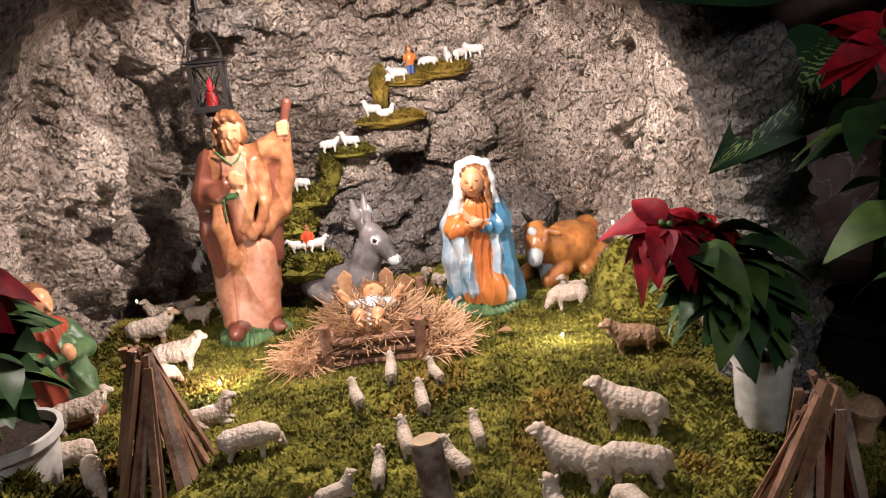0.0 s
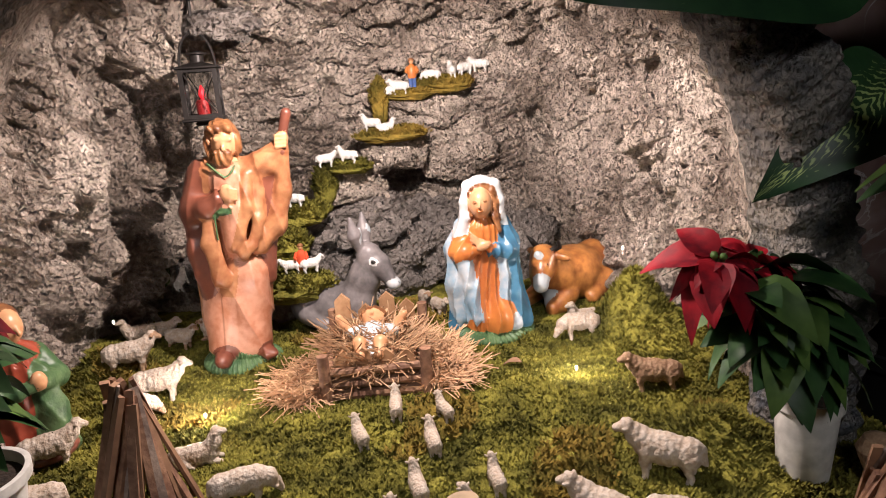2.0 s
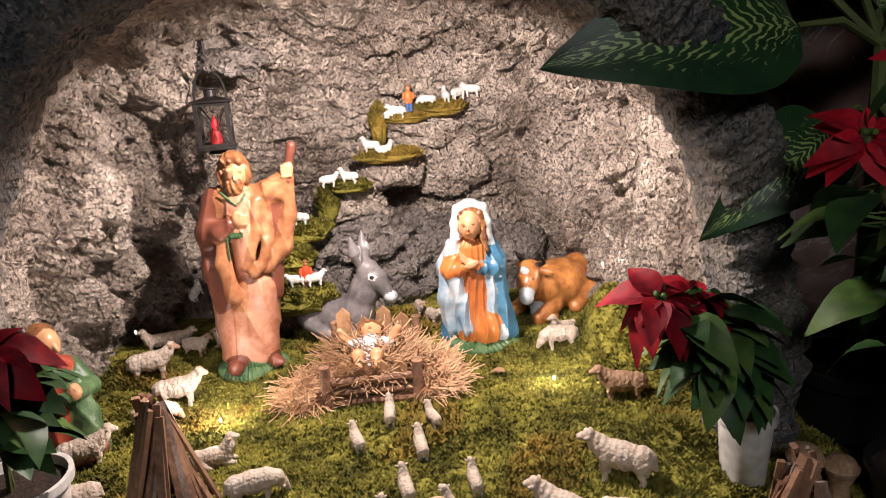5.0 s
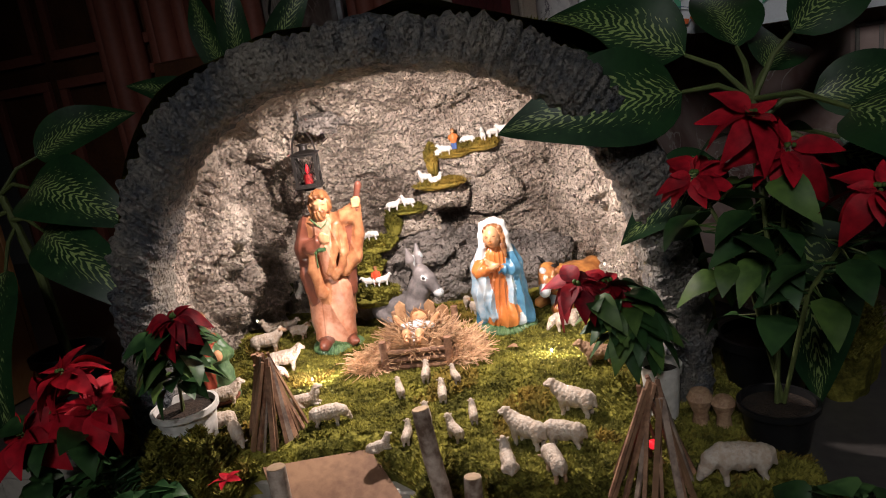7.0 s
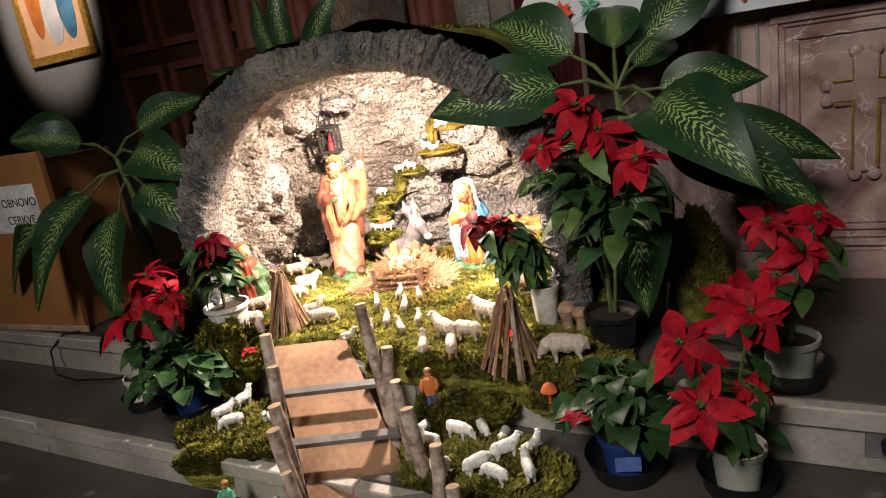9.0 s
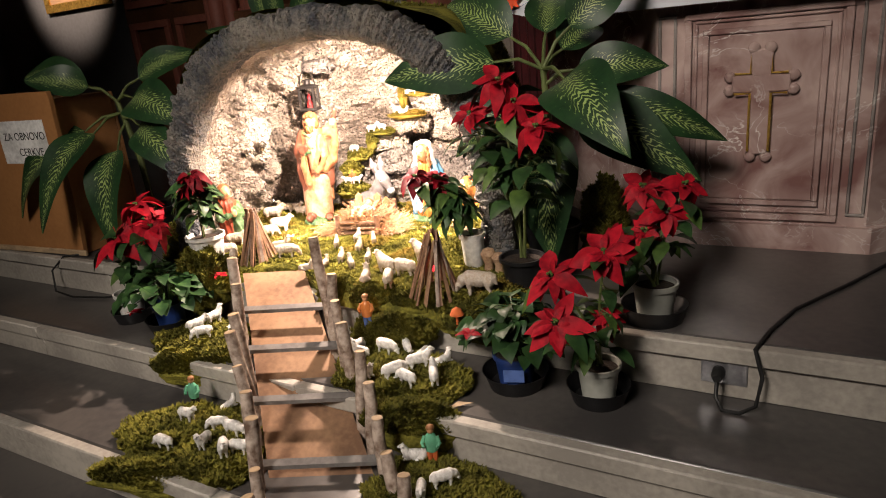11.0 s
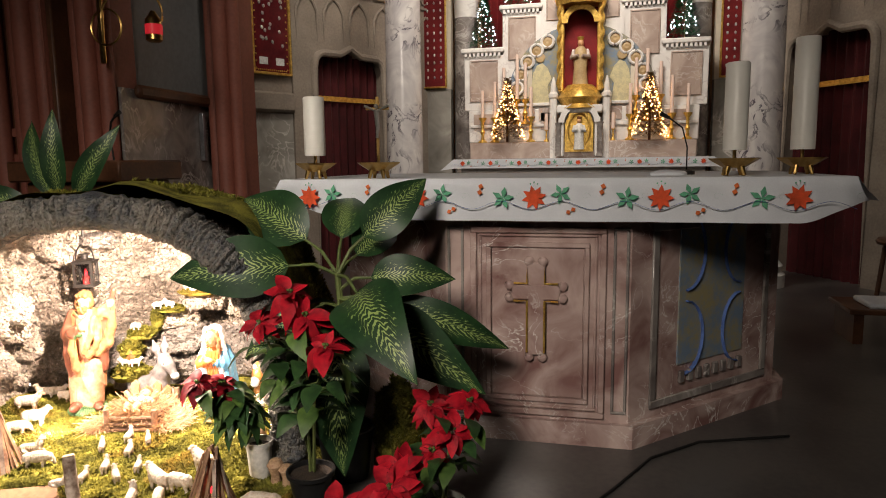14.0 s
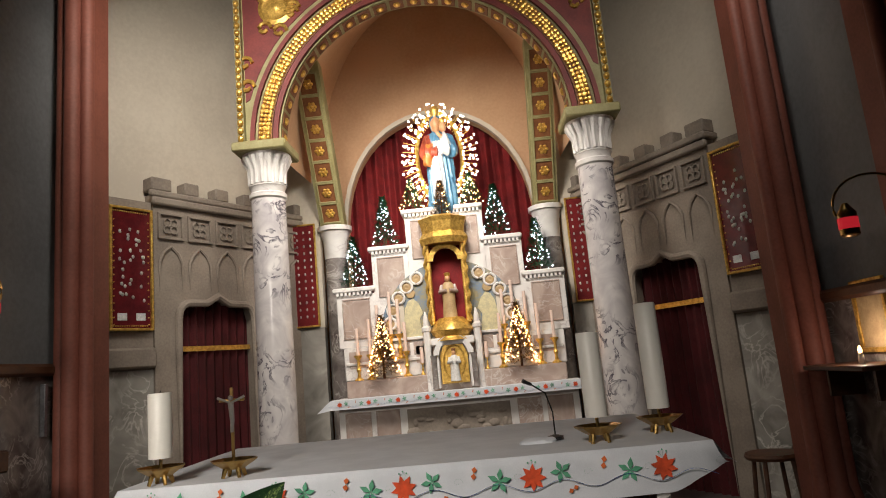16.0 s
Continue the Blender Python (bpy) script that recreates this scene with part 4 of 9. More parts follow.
def kneeling_statue():
    """A kneeling woman in a veil and mantle, 0.34 m high, facing -y."""
    C, E, L = cone, egg, limb
    q = [C(2, (0.004, -0.012, 0.03), (0.0, -0.008, 0.17), 0.052, 0.040, 0.015, (1, 0.95, 1)), C(2, (0.0, -0.014, 0.17), (0.0, -0.006, 0.23), 0.036, 0.036, 0.015), E(2, (0.022, -0.040, 0.05), (0.036, 0.04, 0.045), (0, 0, 0), 0.02)]
    # mantle sides and back
    q += L(6, ((-0.040, 0.006, 0.235), (-0.056, -0.006, 0.19), (-0.052, -0.010, 0.12), (-0.046, -0.012, 0.05)), (0.022, 0.026, 0.030, 0.028), 0.012)
    q += L(0, ((-0.056, 0.01, 0.08), (-0.056, 0.0, 0.02)), (0.022, 0.026), 0.008)
    q += L(0, ((0.036, 0.004, 0.238), (0.046, 0.0, 0.20), (0.050, 0.002, 0.12), (0.062, 0.0, 0.03)), (0.024, 0.028, 0.030, 0.034), 0.012)
    q += L(6, ((0.030, -0.036, 0.19), (0.040, -0.040, 0.14), (0.034, -0.046, 0.075), (0.052, -0.044, 0.03)), (0.010, 0.012, 0.013, 0.016), 0.006)
    q += L(0, ((0.052, -0.024, 0.17), (0.056, -0.028, 0.10), (0.074, -0.022, 0.03)), (0.018, 0.020, 0.022), 0.008)
    q += L(6, ((-0.046, -0.036, 0.18), (-0.034, -0.042, 0.12), (-0.024, -0.050, 0.05)), (0.016, 0.017, 0.014), 0.006)
    q += [C(0, (0.0, 0.03, 0.03), (0.0, 0.018, 0.22), 0.06, 0.04, 0.02)]
    # sleeves and crossed palms
    q += L(2, ((-0.044, -0.010, 0.222), (-0.050, -0.034, 0.188), (-0.018, -0.052, 0.200)), (0.020, 0.021, 0.013), 0.006)
    q += L(0, ((0.042, -0.010, 0.222), (0.048, -0.032, 0.190), (0.014, -0.050, 0.196)), (0.020, 0.021, 0.013), 0.006)
    q += L(2, ((0.024, -0.046, 0.194), (0.004, -0.056, 0.204)), (0.013, 0.010), 0.004)
    q += [E(3, (-0.010, -0.060, 0.216), (0.017, 0.006, 0.009), (0, 25, 0), 0.002), E(3, (-0.004, -0.064, 0.210), (0.017, 0.006, 0.009), (0, -20, 0), 0.002)]
    for k in range(3):
        q += [C(3, (-0.018, -0.062, 0.214 + 0.006 * k), (-0.030, -0.058, 0.222 + 0.008 * k), 0.0034, 0.0026, 0.002)]
    # head, hair, veil
    q += [C(3, (0.0, -0.012, 0.24), (-0.002, -0.016, 0.27), 0.016, 0.016, 0.006), E(3, (-0.004, -0.034, 0.292), (0.0235, 0.026, 0.031), (10, 0, -10), 0.003), C(3, (-0.008, -0.060, 0.297), (-0.009, -0.0620, 0.289), 0.0016, 0.0024, 0.003), E(2, (-0.008, -0.0585, 0.279), (0.0058, 0.0022, 0.0020), (0, 0, 0), 0.001)]
    q += [E(4, (-0.008 + d, -0.0585 + abs(d) * 0.12, 0.298), (0.0055, 0.0022, 0.0018), (0, 0, 0), 0.001) for d in (-0.011, 0.010)]
    q += [E(4, (0.0, -0.010, 0.318), (0.026, 0.028, 0.018), (0, 0, 0), 0.003)]
    q += L(4, ((0.018, -0.028, 0.314), (0.025, -0.028, 0.288), (0.024, -0.034, 0.262), (0.032, -0.042, 0.236)), (0.008, 0.007, 0.008, 0.006), 0.003) + L(4, ((-0.022, -0.026, 0.312), (-0.027, -0.024, 0.288), (-0.024, -0.026, 0.266)), (0.007, 0.005, 0.004), 0.003)
    q += [E(1, (0.0, 0.004, 0.300), (0.040, 0.034, 0.045), (0, 0, 0), 0.003)]
    q += L(1, ((-0.028, -0.018, 0.328), (-0.037, -0.022, 0.295), (-0.036, -0.018, 0.262), (-0.048, -0.018, 0.225)), (0.010, 0.009, 0.012, 0.016), 0.008) + L(1, ((-0.028, -0.018, 0.328), (0.0, -0.024, 0.338), (0.028, -0.018, 0.328), (0.038, -0.020, 0.295), (0.037, -0.016, 0.258), (0.046, -0.008, 0.225)), (0.010, 0.009, 0.010, 0.008, 0.010, 0.012), 0.008)
    q += [E(5, (0.01, -0.004, 0.004), (0.092, 0.082, 0.022), (0, 0, 0), 0.004)]

    def relief(p, ids):
        th = np.arctan2(p[1] + 0.004, p[0])
        cloth = ((ids <= 2) | (ids == 6)) & (p[2] < 0.27)
        folds = drape(p, th * 9 - p[2] * 14, 0.0060, 1.4)
        hair = 0.0012 * np.sin(400 * (p[0] + 0.6 * p[2]) + 5 * wave(p, 50, 3)) * (ids == 4)
        grass = 0.002 * np.sin(th * 44 + 90 * p[2]) * (ids == 5) * (p[2] < 0.04)
        return np.where(cloth, folds * np.clip(1.35 - p[2] * 4, 0.25, 1), 0) + hair + grass

    return sculpt(q, 0.0021, relief)


thing("kneeling_statue", "painted kneeling statue in blue mantle and white veil", "statue", m=G @ pose(0.217, 0.50, 0.066, 0, 0, -4) @ Matrix.Scale(0.97, 4), geo=kneeling_statue(), mats=[BLUE, PALE, ORANGE, SKIN, HAIR, GREEN_BASE, MANTLE_PALE], fix=False)


SHEP_RED = mat("dull_red_robe_paint", (0.34, 0.07, 0.035), 0.4, 0, (0.22, 0.04, 0.02), 16, 70, 0.1, 0.003)


def side_statue():
    """A kneeling shepherd with folded palms, facing -y."""
    L = limb
    q = L(0, ((0, 0.01, 0.03), (0, 0.004, 0.10), (0, 0, 0.165)), (0.052, 0.044, 0.034), 0.015) + [egg(0, (0, 0, 0.172), (0.046, 0.03, 0.024), (0, 0, 0), 0.012)]
    q += L(5, ((0.02, -0.03, 0.14), (0.022, -0.04, 0.08), (0.02, -0.045, 0.02)), (0.02, 0.024, 0.03), 0.008)
    q += L(5, ((-0.042, 0, 0.165), (-0.05, -0.03, 0.125), (-0.01, -0.055, 0.135)), (0.018, 0.018, 0.012), 0.006) + L(3, ((0.042, 0, 0.165), (0.05, -0.03, 0.125), (0.01, -0.055, 0.135)), (0.018, 0.018, 0.012), 0.006)
    q += [egg(1, (0, -0.062, 0.142), (0.012, 0.010, 0.016), (0, 0, 0), 0.003), egg(1, (0, -0.014, 0.224), (0.022, 0.024, 0.029), (10, 0, 0), 0.004), egg(2, (0, 0.0, 0.236), (0.027, 0.027, 0.026), (0, 0, 0), 0.003), cone(1, (0, -0.038, 0.226), (0, -0.043, 0.217), 0.003, 0.0045, 0.003), egg(4, (0, -0.01, 0.02), (0.06, 0.075, 0.022), (0, 0, 0), 0.006)]
    return sculpt(q, 0.0028, lambda p, ids: np.where((ids == 0) | (ids == 5), drape(p, np.arctan2(p[1], p[0]) * 6 + p[2] * 20, 0.0028, 2.2), 0))


thing("shepherd_statue", "kneeling shepherd statue in red and olive clothes", "statue", m=G @ pose(-0.57, 0.20, 0.055, 0, 0, 60) @ Matrix.Scale(0.98, 4), geo=side_statue(), mats=[SHEP_RED, SKIN, HAIR, GREEN_BASE, ROBE_BROWN, GREEN_BASE], fix=False)


def infant_statue():
    """An infant on its back with open arms, head towards +y."""
    L = limb
    q = L(0, ((0, -0.03, 0.020), (0, 0.028, 0.024)), (0.024, 0.021), 0.008)
    q += [egg(1, (0, 0.056, 0.034), (0.021, 0.021, 0.022), (0, 0, 0), 0.004), egg(2, (0, 0.068, 0.034), (0.026, 0.018, 0.022), (0, 0, 0), 0.003), cone(1, (0, 0.050, 0.055), (0, 0.046, 0.056), 0.003, 0.003, 0.003)]
    for s in (-1, 1):
        q += L(0, ((s * 0.018, 0.03, 0.028), (s * 0.038, 0.022, 0.032)), (0.011, 0.011), 0.004) + L(1, ((s * 0.038, 0.022, 0.032), (s * 0.052, 0.030, 0.046), (s * 0.060, 0.034, 0.058)), (0.008, 0.008, 0.007), 0.004)
        q += L(1, ((s * 0.012, -0.03, 0.022), (s * 0.018, -0.040, 0.050), (s * 0.016, -0.064, 0.040)), (0.013, 0.012, 0.008), 0.004)
    return sculpt(q, 0.0018, lambda p, ids: 0.0016 * np.sin(520 * (p[0] * 0.6 + p[2]) + 5 * wave(p, 60, 1)) * (ids == 2) + 0.0014 * np.sin(300 * p[1] + 4 * wave(p, 40, 2)) * (ids == 0))


thing("infant_statue", "small painted infant statue lying on the straw", "statue", m=G @ pose(-0.022, 0.335, 0.114, 12, 0, -4) @ Matrix.Scale(1.0, 4), geo=infant_statue(), mats=[PALE, SKIN, HAIR], fix=False)


def sheep_geo(seed=0, pose_kind="stand", L=0.10):
    """A sheep of length L along +x, on z = 0."""
    up = 0.050 if not pose_kind.startswith("lie") else 0.025
    q = limb(0, ((-0.032, 0, up), (0.0, 0, up - 0.001), (0.026, 0, up + 0.003)), (0.0225, 0.0235, 0.022), 0.012, (1, 0.84, 1)) + [egg(0, (-0.038, 0, up - 0.002), (0.019, 0.019, 0.022), (0, 0, 0), 0.008)]
    if pose_kind == "graze":
        neck, hd, tilt = ((0.030, 0, up + 0.004), (0.050, 0.004, up - 0.004), (0.060, 0.007, up - 0.020)), (0.066, 0.008, up - 0.028), 62
    elif pose_kind in ("high", "lie"):
        neck, hd, tilt = ((0.028, 0, up + 0.006), (0.040, 0, up + 0.026), (0.043, 0, up + 0.040)), (0.052, 0.002, up + 0.046), 6
    else:
        neck, hd, tilt = ((0.028, 0, up + 0.005), (0.044, 0.001, up + 0.017), (0.052, 0.004, up + 0.026)), (0.062, 0.006, up + 0.029), 24
    q += limb(0, neck, (0.019, 0.015, 0.012), 0.009)
    hx, hy, hz = hd
    c, s = math.cos(radians(tilt)), math.sin(radians(tilt))
    q += [cone(1, (hx - 0.005 * c, hy, hz + 0.005 * s), (hx + 0.011 * c, hy, hz - 0.011 * s), 0.0105, 0.0065, 0.004), egg(0, (hx - 0.007 * c, hy, hz + 0.007 * s + 0.004 * c), (0.009, 0.009, 0.008), (0, 0, 0), 0.004)]
    for w in (-1, 1):
        q += [egg(1, (hx - 0.007 * c, hy + w * 0.0145, hz + 0.005 * s), (0.0042, 0.0085, 0.0032), (w * 25, 0, -w * 25), 0.002)]
    if pose_kind == "lie":
        for w in (-1, 1):
            q += limb(1, ((0.028, w * 0.012, 0.014), (0.050, w * 0.013, 0.007)), (0.008, 0.0055), 0.004) + limb(0, ((-0.030, w * 0.016, 0.016), (-0.008, w * 0.022, 0.007)), (0.013, 0.006), 0.005)
    else:
        for x in (-0.037, 0.026):
            for w in (-1, 1):
                back = -0.006 if x < 0 else 0.0
                q += limb(0, ((x, w * 0.010, up - 0.008), (x + 0.003, w * 0.012, up * 0.52)), (0.0125, 0.0075), 0.006) + limb(1, ((x + 0.003, w * 0.012, up * 0.52), (x + back * 0.5, w * 0.012, up * 0.25), (x, w * 0.013, 0.002)), (0.0066, 0.0052, 0.0058), 0.003)
    q += limb(0, ((-0.052, 0, up + 0.010), (-0.058, 0.002, up - 0.014)), (0.0065, 0.005), 0.004)

    def relief(p, ids):
        return np.where(ids == 0, 0.0006 * np.sin(p[0] * 560 + 2.6 * wave(p, 190, seed) + 2 * wave(p, 60, seed)) + 0.0007 * wave(p, 330, seed), 0.0002 * wave(p, 300, seed))

    g = sculpt(q, 0.0023, relief)
    k = L / 0.115
    g.v = [(x * k, y * k, z * k) for x, y, z in g.v]
    return g


SHEEP = {}
for kind in ("stand", "graze", "high", "lie"):
    base_geo = sheep_geo(len(SHEEP), kind, 0.115)
    for tone, mats in (("pale", [WOOL, WOOL]), ("brown", [WOOL, WOOL_DARK]), ("dark", [WOOL_DARK, WOOL_DARK]), ("white", [WHITE_TOY, WHITE_TOY])):
        SHEEP[kind, tone] = base_geo.mesh("sheep_figurine", mats, True, False)
SHEEP_LABEL = {"pale": "cream plaster sheep figurine", "brown": "cream plaster sheep figurine with brown face", "dark": "brown plaster sheep figurine", "white": "tiny white plastic sheep figurine"}


def sheep(m, length=0.115, kind="stand", tone="pale", group="sheep round the crib", where="on the moss"):
    ob = new("sheep_figurine", SHEEP[kind, tone])
    ob.matrix_basis = m @ Matrix.Scale(length / 0.142, 4)
    tagged(ob, SHEEP_LABEL[tone] + " " + {"stand": "standing ", "graze": "grazing ", "high": "looking up ", "lie": "lying "}[kind] + where, "figurine", group)


# x, y in the grotto's axes, turn, length, pose, tone
FLOCK = ((0.010, 0.170, 88, 0.066, "high", "pale"), (-0.047, 0.096, 108, 0.062, "high", "pale"), (0.059, 0.061, 96, 0.068, "high", "pale"), (0.086, 0.148, 112, 0.058, "high", "pale"), (0.030, -0.040, 100, 0.068, "high", "pale"), (0.134, -0.041, 96, 0.062, "high", "pale"), (0.097, -0.110, 122, 0.072, "high", "pale"), (-0.008, -0.100, 84, 0.062, "high", "pale"), (-0.065, -0.133, 20, 0.066, "lie", "pale"), (-0.200, -0.013, 12, 0.100, "graze", "pale"), (-0.290, 0.108, 8, 0.098, "lie", "pale"), (-0.405, 0.324, 8, 0.112, "stand", "pale"), (-0.480, 0.410, 10, 0.112, "stand", "brown"), (-0.43, 0.255, 14, 0.095, "graze", "brown"), (-0.44, 0.585, -20, 0.085, "stand", "brown"), (-0.49, 0.63, -10, 0.085, "stand", "pale"), (-0.53, 0.60, 200, 0.085, "high", "pale"), (-0.37, 0.62, 175, 0.09, "lie", "brown"), (-0.515, 0.150, 20, 0.105, "stand", "pale"), (-0.470, 0.0, 200, 0.100, "graze", "pale"), (-0.410, -0.044, -60, 0.090, "graze", "pale"), (0.354, -0.065, 148, 0.122, "stand", "pale"), (0.246, -0.156, 140, 0.118, "stand", "pale"), (0.318, -0.178, 162, 0.110, "graze", "pale"), (0.206, -0.247, 100, 0.088, "lie", "pale"), (0.292, -0.268, 104, 0.098, "graze", "brown"), (0.444, 0.177, 165, 0.110, "stand", "dark"), (0.388, 0.405, 175, 0.098, "graze", "pale"), (0.415, 0.462, 195, 0.092, "lie", "pale"), (0.10, 0.70, -80, 0.075, "stand", "brown"), (0.128, 0.63, -70, 0.078, "stand", "pale"), (0.172, 0.67, -90, 0.072, "stand", "brown"), (0.601, -0.332, 174, 0.135, "graze", "pale"))
for x, y, a, L, kind, tone in FLOCK:
    sheep(G @ pose(x, y, ground(x, y) + 0.001, 0, 0, a), L, kind, tone)
# tiny white sheep on the wall ledges
for x, y, z, a, kind in ((0.285, 0.845, 0.603, 160, "stand"), (0.25, 0.845, 0.597, 30, "high"), (0.215, 0.84, 0.592, 95, "high"), (0.165, 0.84, 0.585, 170, "graze"), (0.06, 0.83, 0.563, 10, "lie"), (0.085, 0.825, 0.563, 175, "stand"), (0.01, 0.80, 0.483, 170, "high"), (0.045, 0.79, 0.480, 20, "lie"), (-0.10, 0.74, 0.413, 12, "stand"), (-0.05, 0.735, 0.418, 170, "high"), (-0.175, 0.69, 0.335, 160, "graze"), (-0.19, 0.60, 0.205, 190, "stand"), (-0.145, 0.595, 0.207, 20, "stand")):
    sheep(G @ pose(x, y, z, 0, 0, a), 0.056, kind, "white", "sheep on the ledges", "on a mossy rock ledge")
sheep(G @ pose(-0.46, 0.74, 0.16, 0, -30, 70), 0.06, "stand", "white", "sheep on the ledges", "against the rock wall")


def donkey_geo():
    L = limb
    q = L(0, ((-0.085, 0, 0.050), (-0.03, 0, 0.055), (0.03, 0, 0.060)), (0.046, 0.048, 0.044), 0.02)
    q += L(0, ((0.035, 0, 0.07), (0.058, 0, 0.12), (0.072, 0, 0.160)), (0.040, 0.033, 0.026), 0.015)
    q += L(0, ((0.072, 0, 0.172), (0.095, 0, 0.150), (0.118, 0, 0.118)), (0.026, 0.024, 0.016), 0.008) + [egg(0, (0.072, 0, 0.176), (0.024, 0.025, 0.022), (0, 0, 0), 0.006), egg(1, (0.126, 0, 0.108), (0.017, 0.0175, 0.015), (0, 30, 0), 0.003)]
    for s in (-1, 1):
        q += L(0, ((0.060, s * 0.014, 0.190), (0.054, s * 0.024, 0.220), (0.050, s * 0.030, 0.258)), (0.011, 0.0155, 0.004), 0.004) + [egg(1, (0.0655, s * 0.022, 0.218), (0.0045, 0.008, 0.020), (s * 8, 0, 0), 0.001)]
        q += [egg(1, (0.092, s * 0.0235, 0.160), (0.009, 0.003, 0.007), (0, 30, 0), 0.002), egg(2, (0.094, s * 0.0255, 0.160), (0.0045, 0.003, 0.0045), (0, 0, 0), 0.001), egg(2, (0.138, s * 0.007, 0.108), (0.003, 0.003, 0.004), (0, 0, 0), 0.001)]
        q += L(0, ((0.04, s * 0.026, 0.035), (0.088, s * 0.032, 0.016), (0.055, s * 0.036, 0.010)), (0.020, 0.012, 0.010), 0.006) + L(0, ((-0.07, s * 0.03, 0.04), (-0.02, s * 0.048, 0.016)), (0.030, 0.013), 0.008)
    q += L(2, ((0.056, 0, 0.192), (0.038, 0, 0.160), (0.018, 0, 0.115)), (0.007, 0.008, 0.006), 0.004)
    return sculpt(q, 0.0028, lambda p, ids: 0.0006 * wave(p, 120, 1) + 0.0012 * np.sin(p[2] * 500) * (ids == 2))


thing("donkey_figurine", "grey painted donkey figurine resting behind the crib", "figurine", m=G @ pose(-0.085, 0.605, 0.070, 0, 0, -24) @ Matrix.Scale(0.98, 4), geo=donkey_geo(), mats=[DONKEY, PALE, IRON], fix=False)


def ox_geo():
    L = limb
    q = L(0, ((-0.075, 0, 0.062), (-0.02, 0, 0.062), (0.035, 0, 0.070)), (0.050, 0.053, 0.048), 0.02) + [egg(0, (-0.085, 0.0, 0.075), (0.03, 0.036, 0.045), (0, 0, 0), 0.01), egg(0, (0.03, 0, 0.095), (0.03, 0.03, 0.03), (0, 0, 0), 0.012)]
    q += L(0, ((0.045, 0, 0.080), (0.075, 0.012, 0.100)), (0.042, 0.030), 0.012)
    q += L(0, ((0.080, 0.016, 0.118), (0.098, 0.028, 0.096)), (0.027, 0.022), 0.006) + L(1, ((0.100, 0.030, 0.098), (0.112, 0.038, 0.074)), (0.017, 0.015), 0.003) + [egg(1, (0.098, 0.024, 0.120), (0.010, 0.012, 0.020), (0, 30, 0), 0.003)]
    q += L(1, ((0.052, 0.01, 0.055), (0.066, 0.02, 0.020)), (0.024, 0.014), 0.006)
    for s in (-1, 1):
        q += L(2, ((0.074, 0.014 + s * 0.020, 0.134), (0.070, 0.012 + s * 0.036, 0.142), (0.080, 0.014 + s * 0.042, 0.156)), (0.007, 0.005, 0.002), 0.002)
        q += [egg(0, (0.066, 0.010 + s * 0.040, 0.122), (0.007, 0.018, 0.008), (s * -12, 0, s * 20), 0.003), egg(2, (0.100, 0.024 + s * 0.019, 0.112), (0.004, 0.004, 0.004), (0, 0, 0), 0.001)]
        q += L(0, ((0.03, s * 0.032, 0.035), (0.080, s * 0.038, 0.018), (0.040, s * 0.044, 0.012)), (0.022, 0.014, 0.011), 0.006) + L(0, ((-0.07, s * 0.036, 0.045), (-0.018, s * 0.054, 0.020)), (0.034, 0.014), 0.010)
    return sculpt(q, 0.003, lambda p, ids: 0.0008 * wave(p, 90, 1))


thing("ox_figurine", "glossy brown ox figurine lying behind the kneeling statue", "figurine", m=G @ pose(0.435, 0.655, 0.055, 0, 0, 212) @ Matrix.Scale(1.15, 4), geo=ox_geo(), mats=[COW, PALE, IRON], fix=False)

# ---- crib ----
PALE_WOOD = mat("pale_picket_wood", (0.42, 0.25, 0.13), 0.7, 0, (0.28, 0.15, 0.07), 20, 110, 0.4, 0.003, random_tint=0.3)
crib = thing("crib", "small wooden crib of sticks filled with straw", "crib", m=G @ pose(-0.015, 0.34, 0.068, 0, 0, -3))
for k, (z, r) in enumerate(((0.006, 0.010), (0.026, 0.009), (0.048, 0.008))):
    part("stick", Geo().tube([(-0.082, -0.085, z), (0.0, -0.087, z + 0.001), (0.083, -0.085, z + 0.002)], [r, r * 0.9, r], 9), [TWIG], crib)
    part("stick", Geo().tube([(-0.080, 0.10, z), (0.082, 0.10, z)], r, 9), [TWIG], crib)
    for s in (-1, 1):
        part("stick", Geo().tube([(s * 0.082, -0.085, z + 0.006), (s * 0.085, 0.10, z + 0.006)], r, 9), [TWIG], crib)
for x in (-0.055, -0.02, 0.02, 0.055):
    h = rnd(0.0, 0.010)
    part("picket", Geo().prism([(x - 0.013, 0.03), (x + 0.013, 0.03), (x + 0.013, 0.066 + h), (x, 0.077 + h), (x - 0.013, 0.066 + h)], -0.078, -0.068), [PALE_WOOD], crib, "pointed pale picket", smooth=False)
for x in (-0.066, -0.022, 0.020, 0.058):
    h = rnd(-0.012, 0.014)
    part("picket", Geo().prism([(x - 0.015, 0.03), (x + 0.015, 0.03), (x + 0.015, 0.106 + h), (x, 0.120 + h), (x - 0.015, 0.106 + h)], 0.084, 0.094), [PALE_WOOD], crib, "pointed pale picket", smooth=False)
for sx in (-1, 1):
    for y, h in ((-0.088, 0.082), (0.104, 0.098)):
        part("post", Geo().tube([(sx * 0.086, y, -0.004), (sx * 0.088, y, h)], [0.012, 0.010], 10), [TWIG], crib, "thick corner stick")


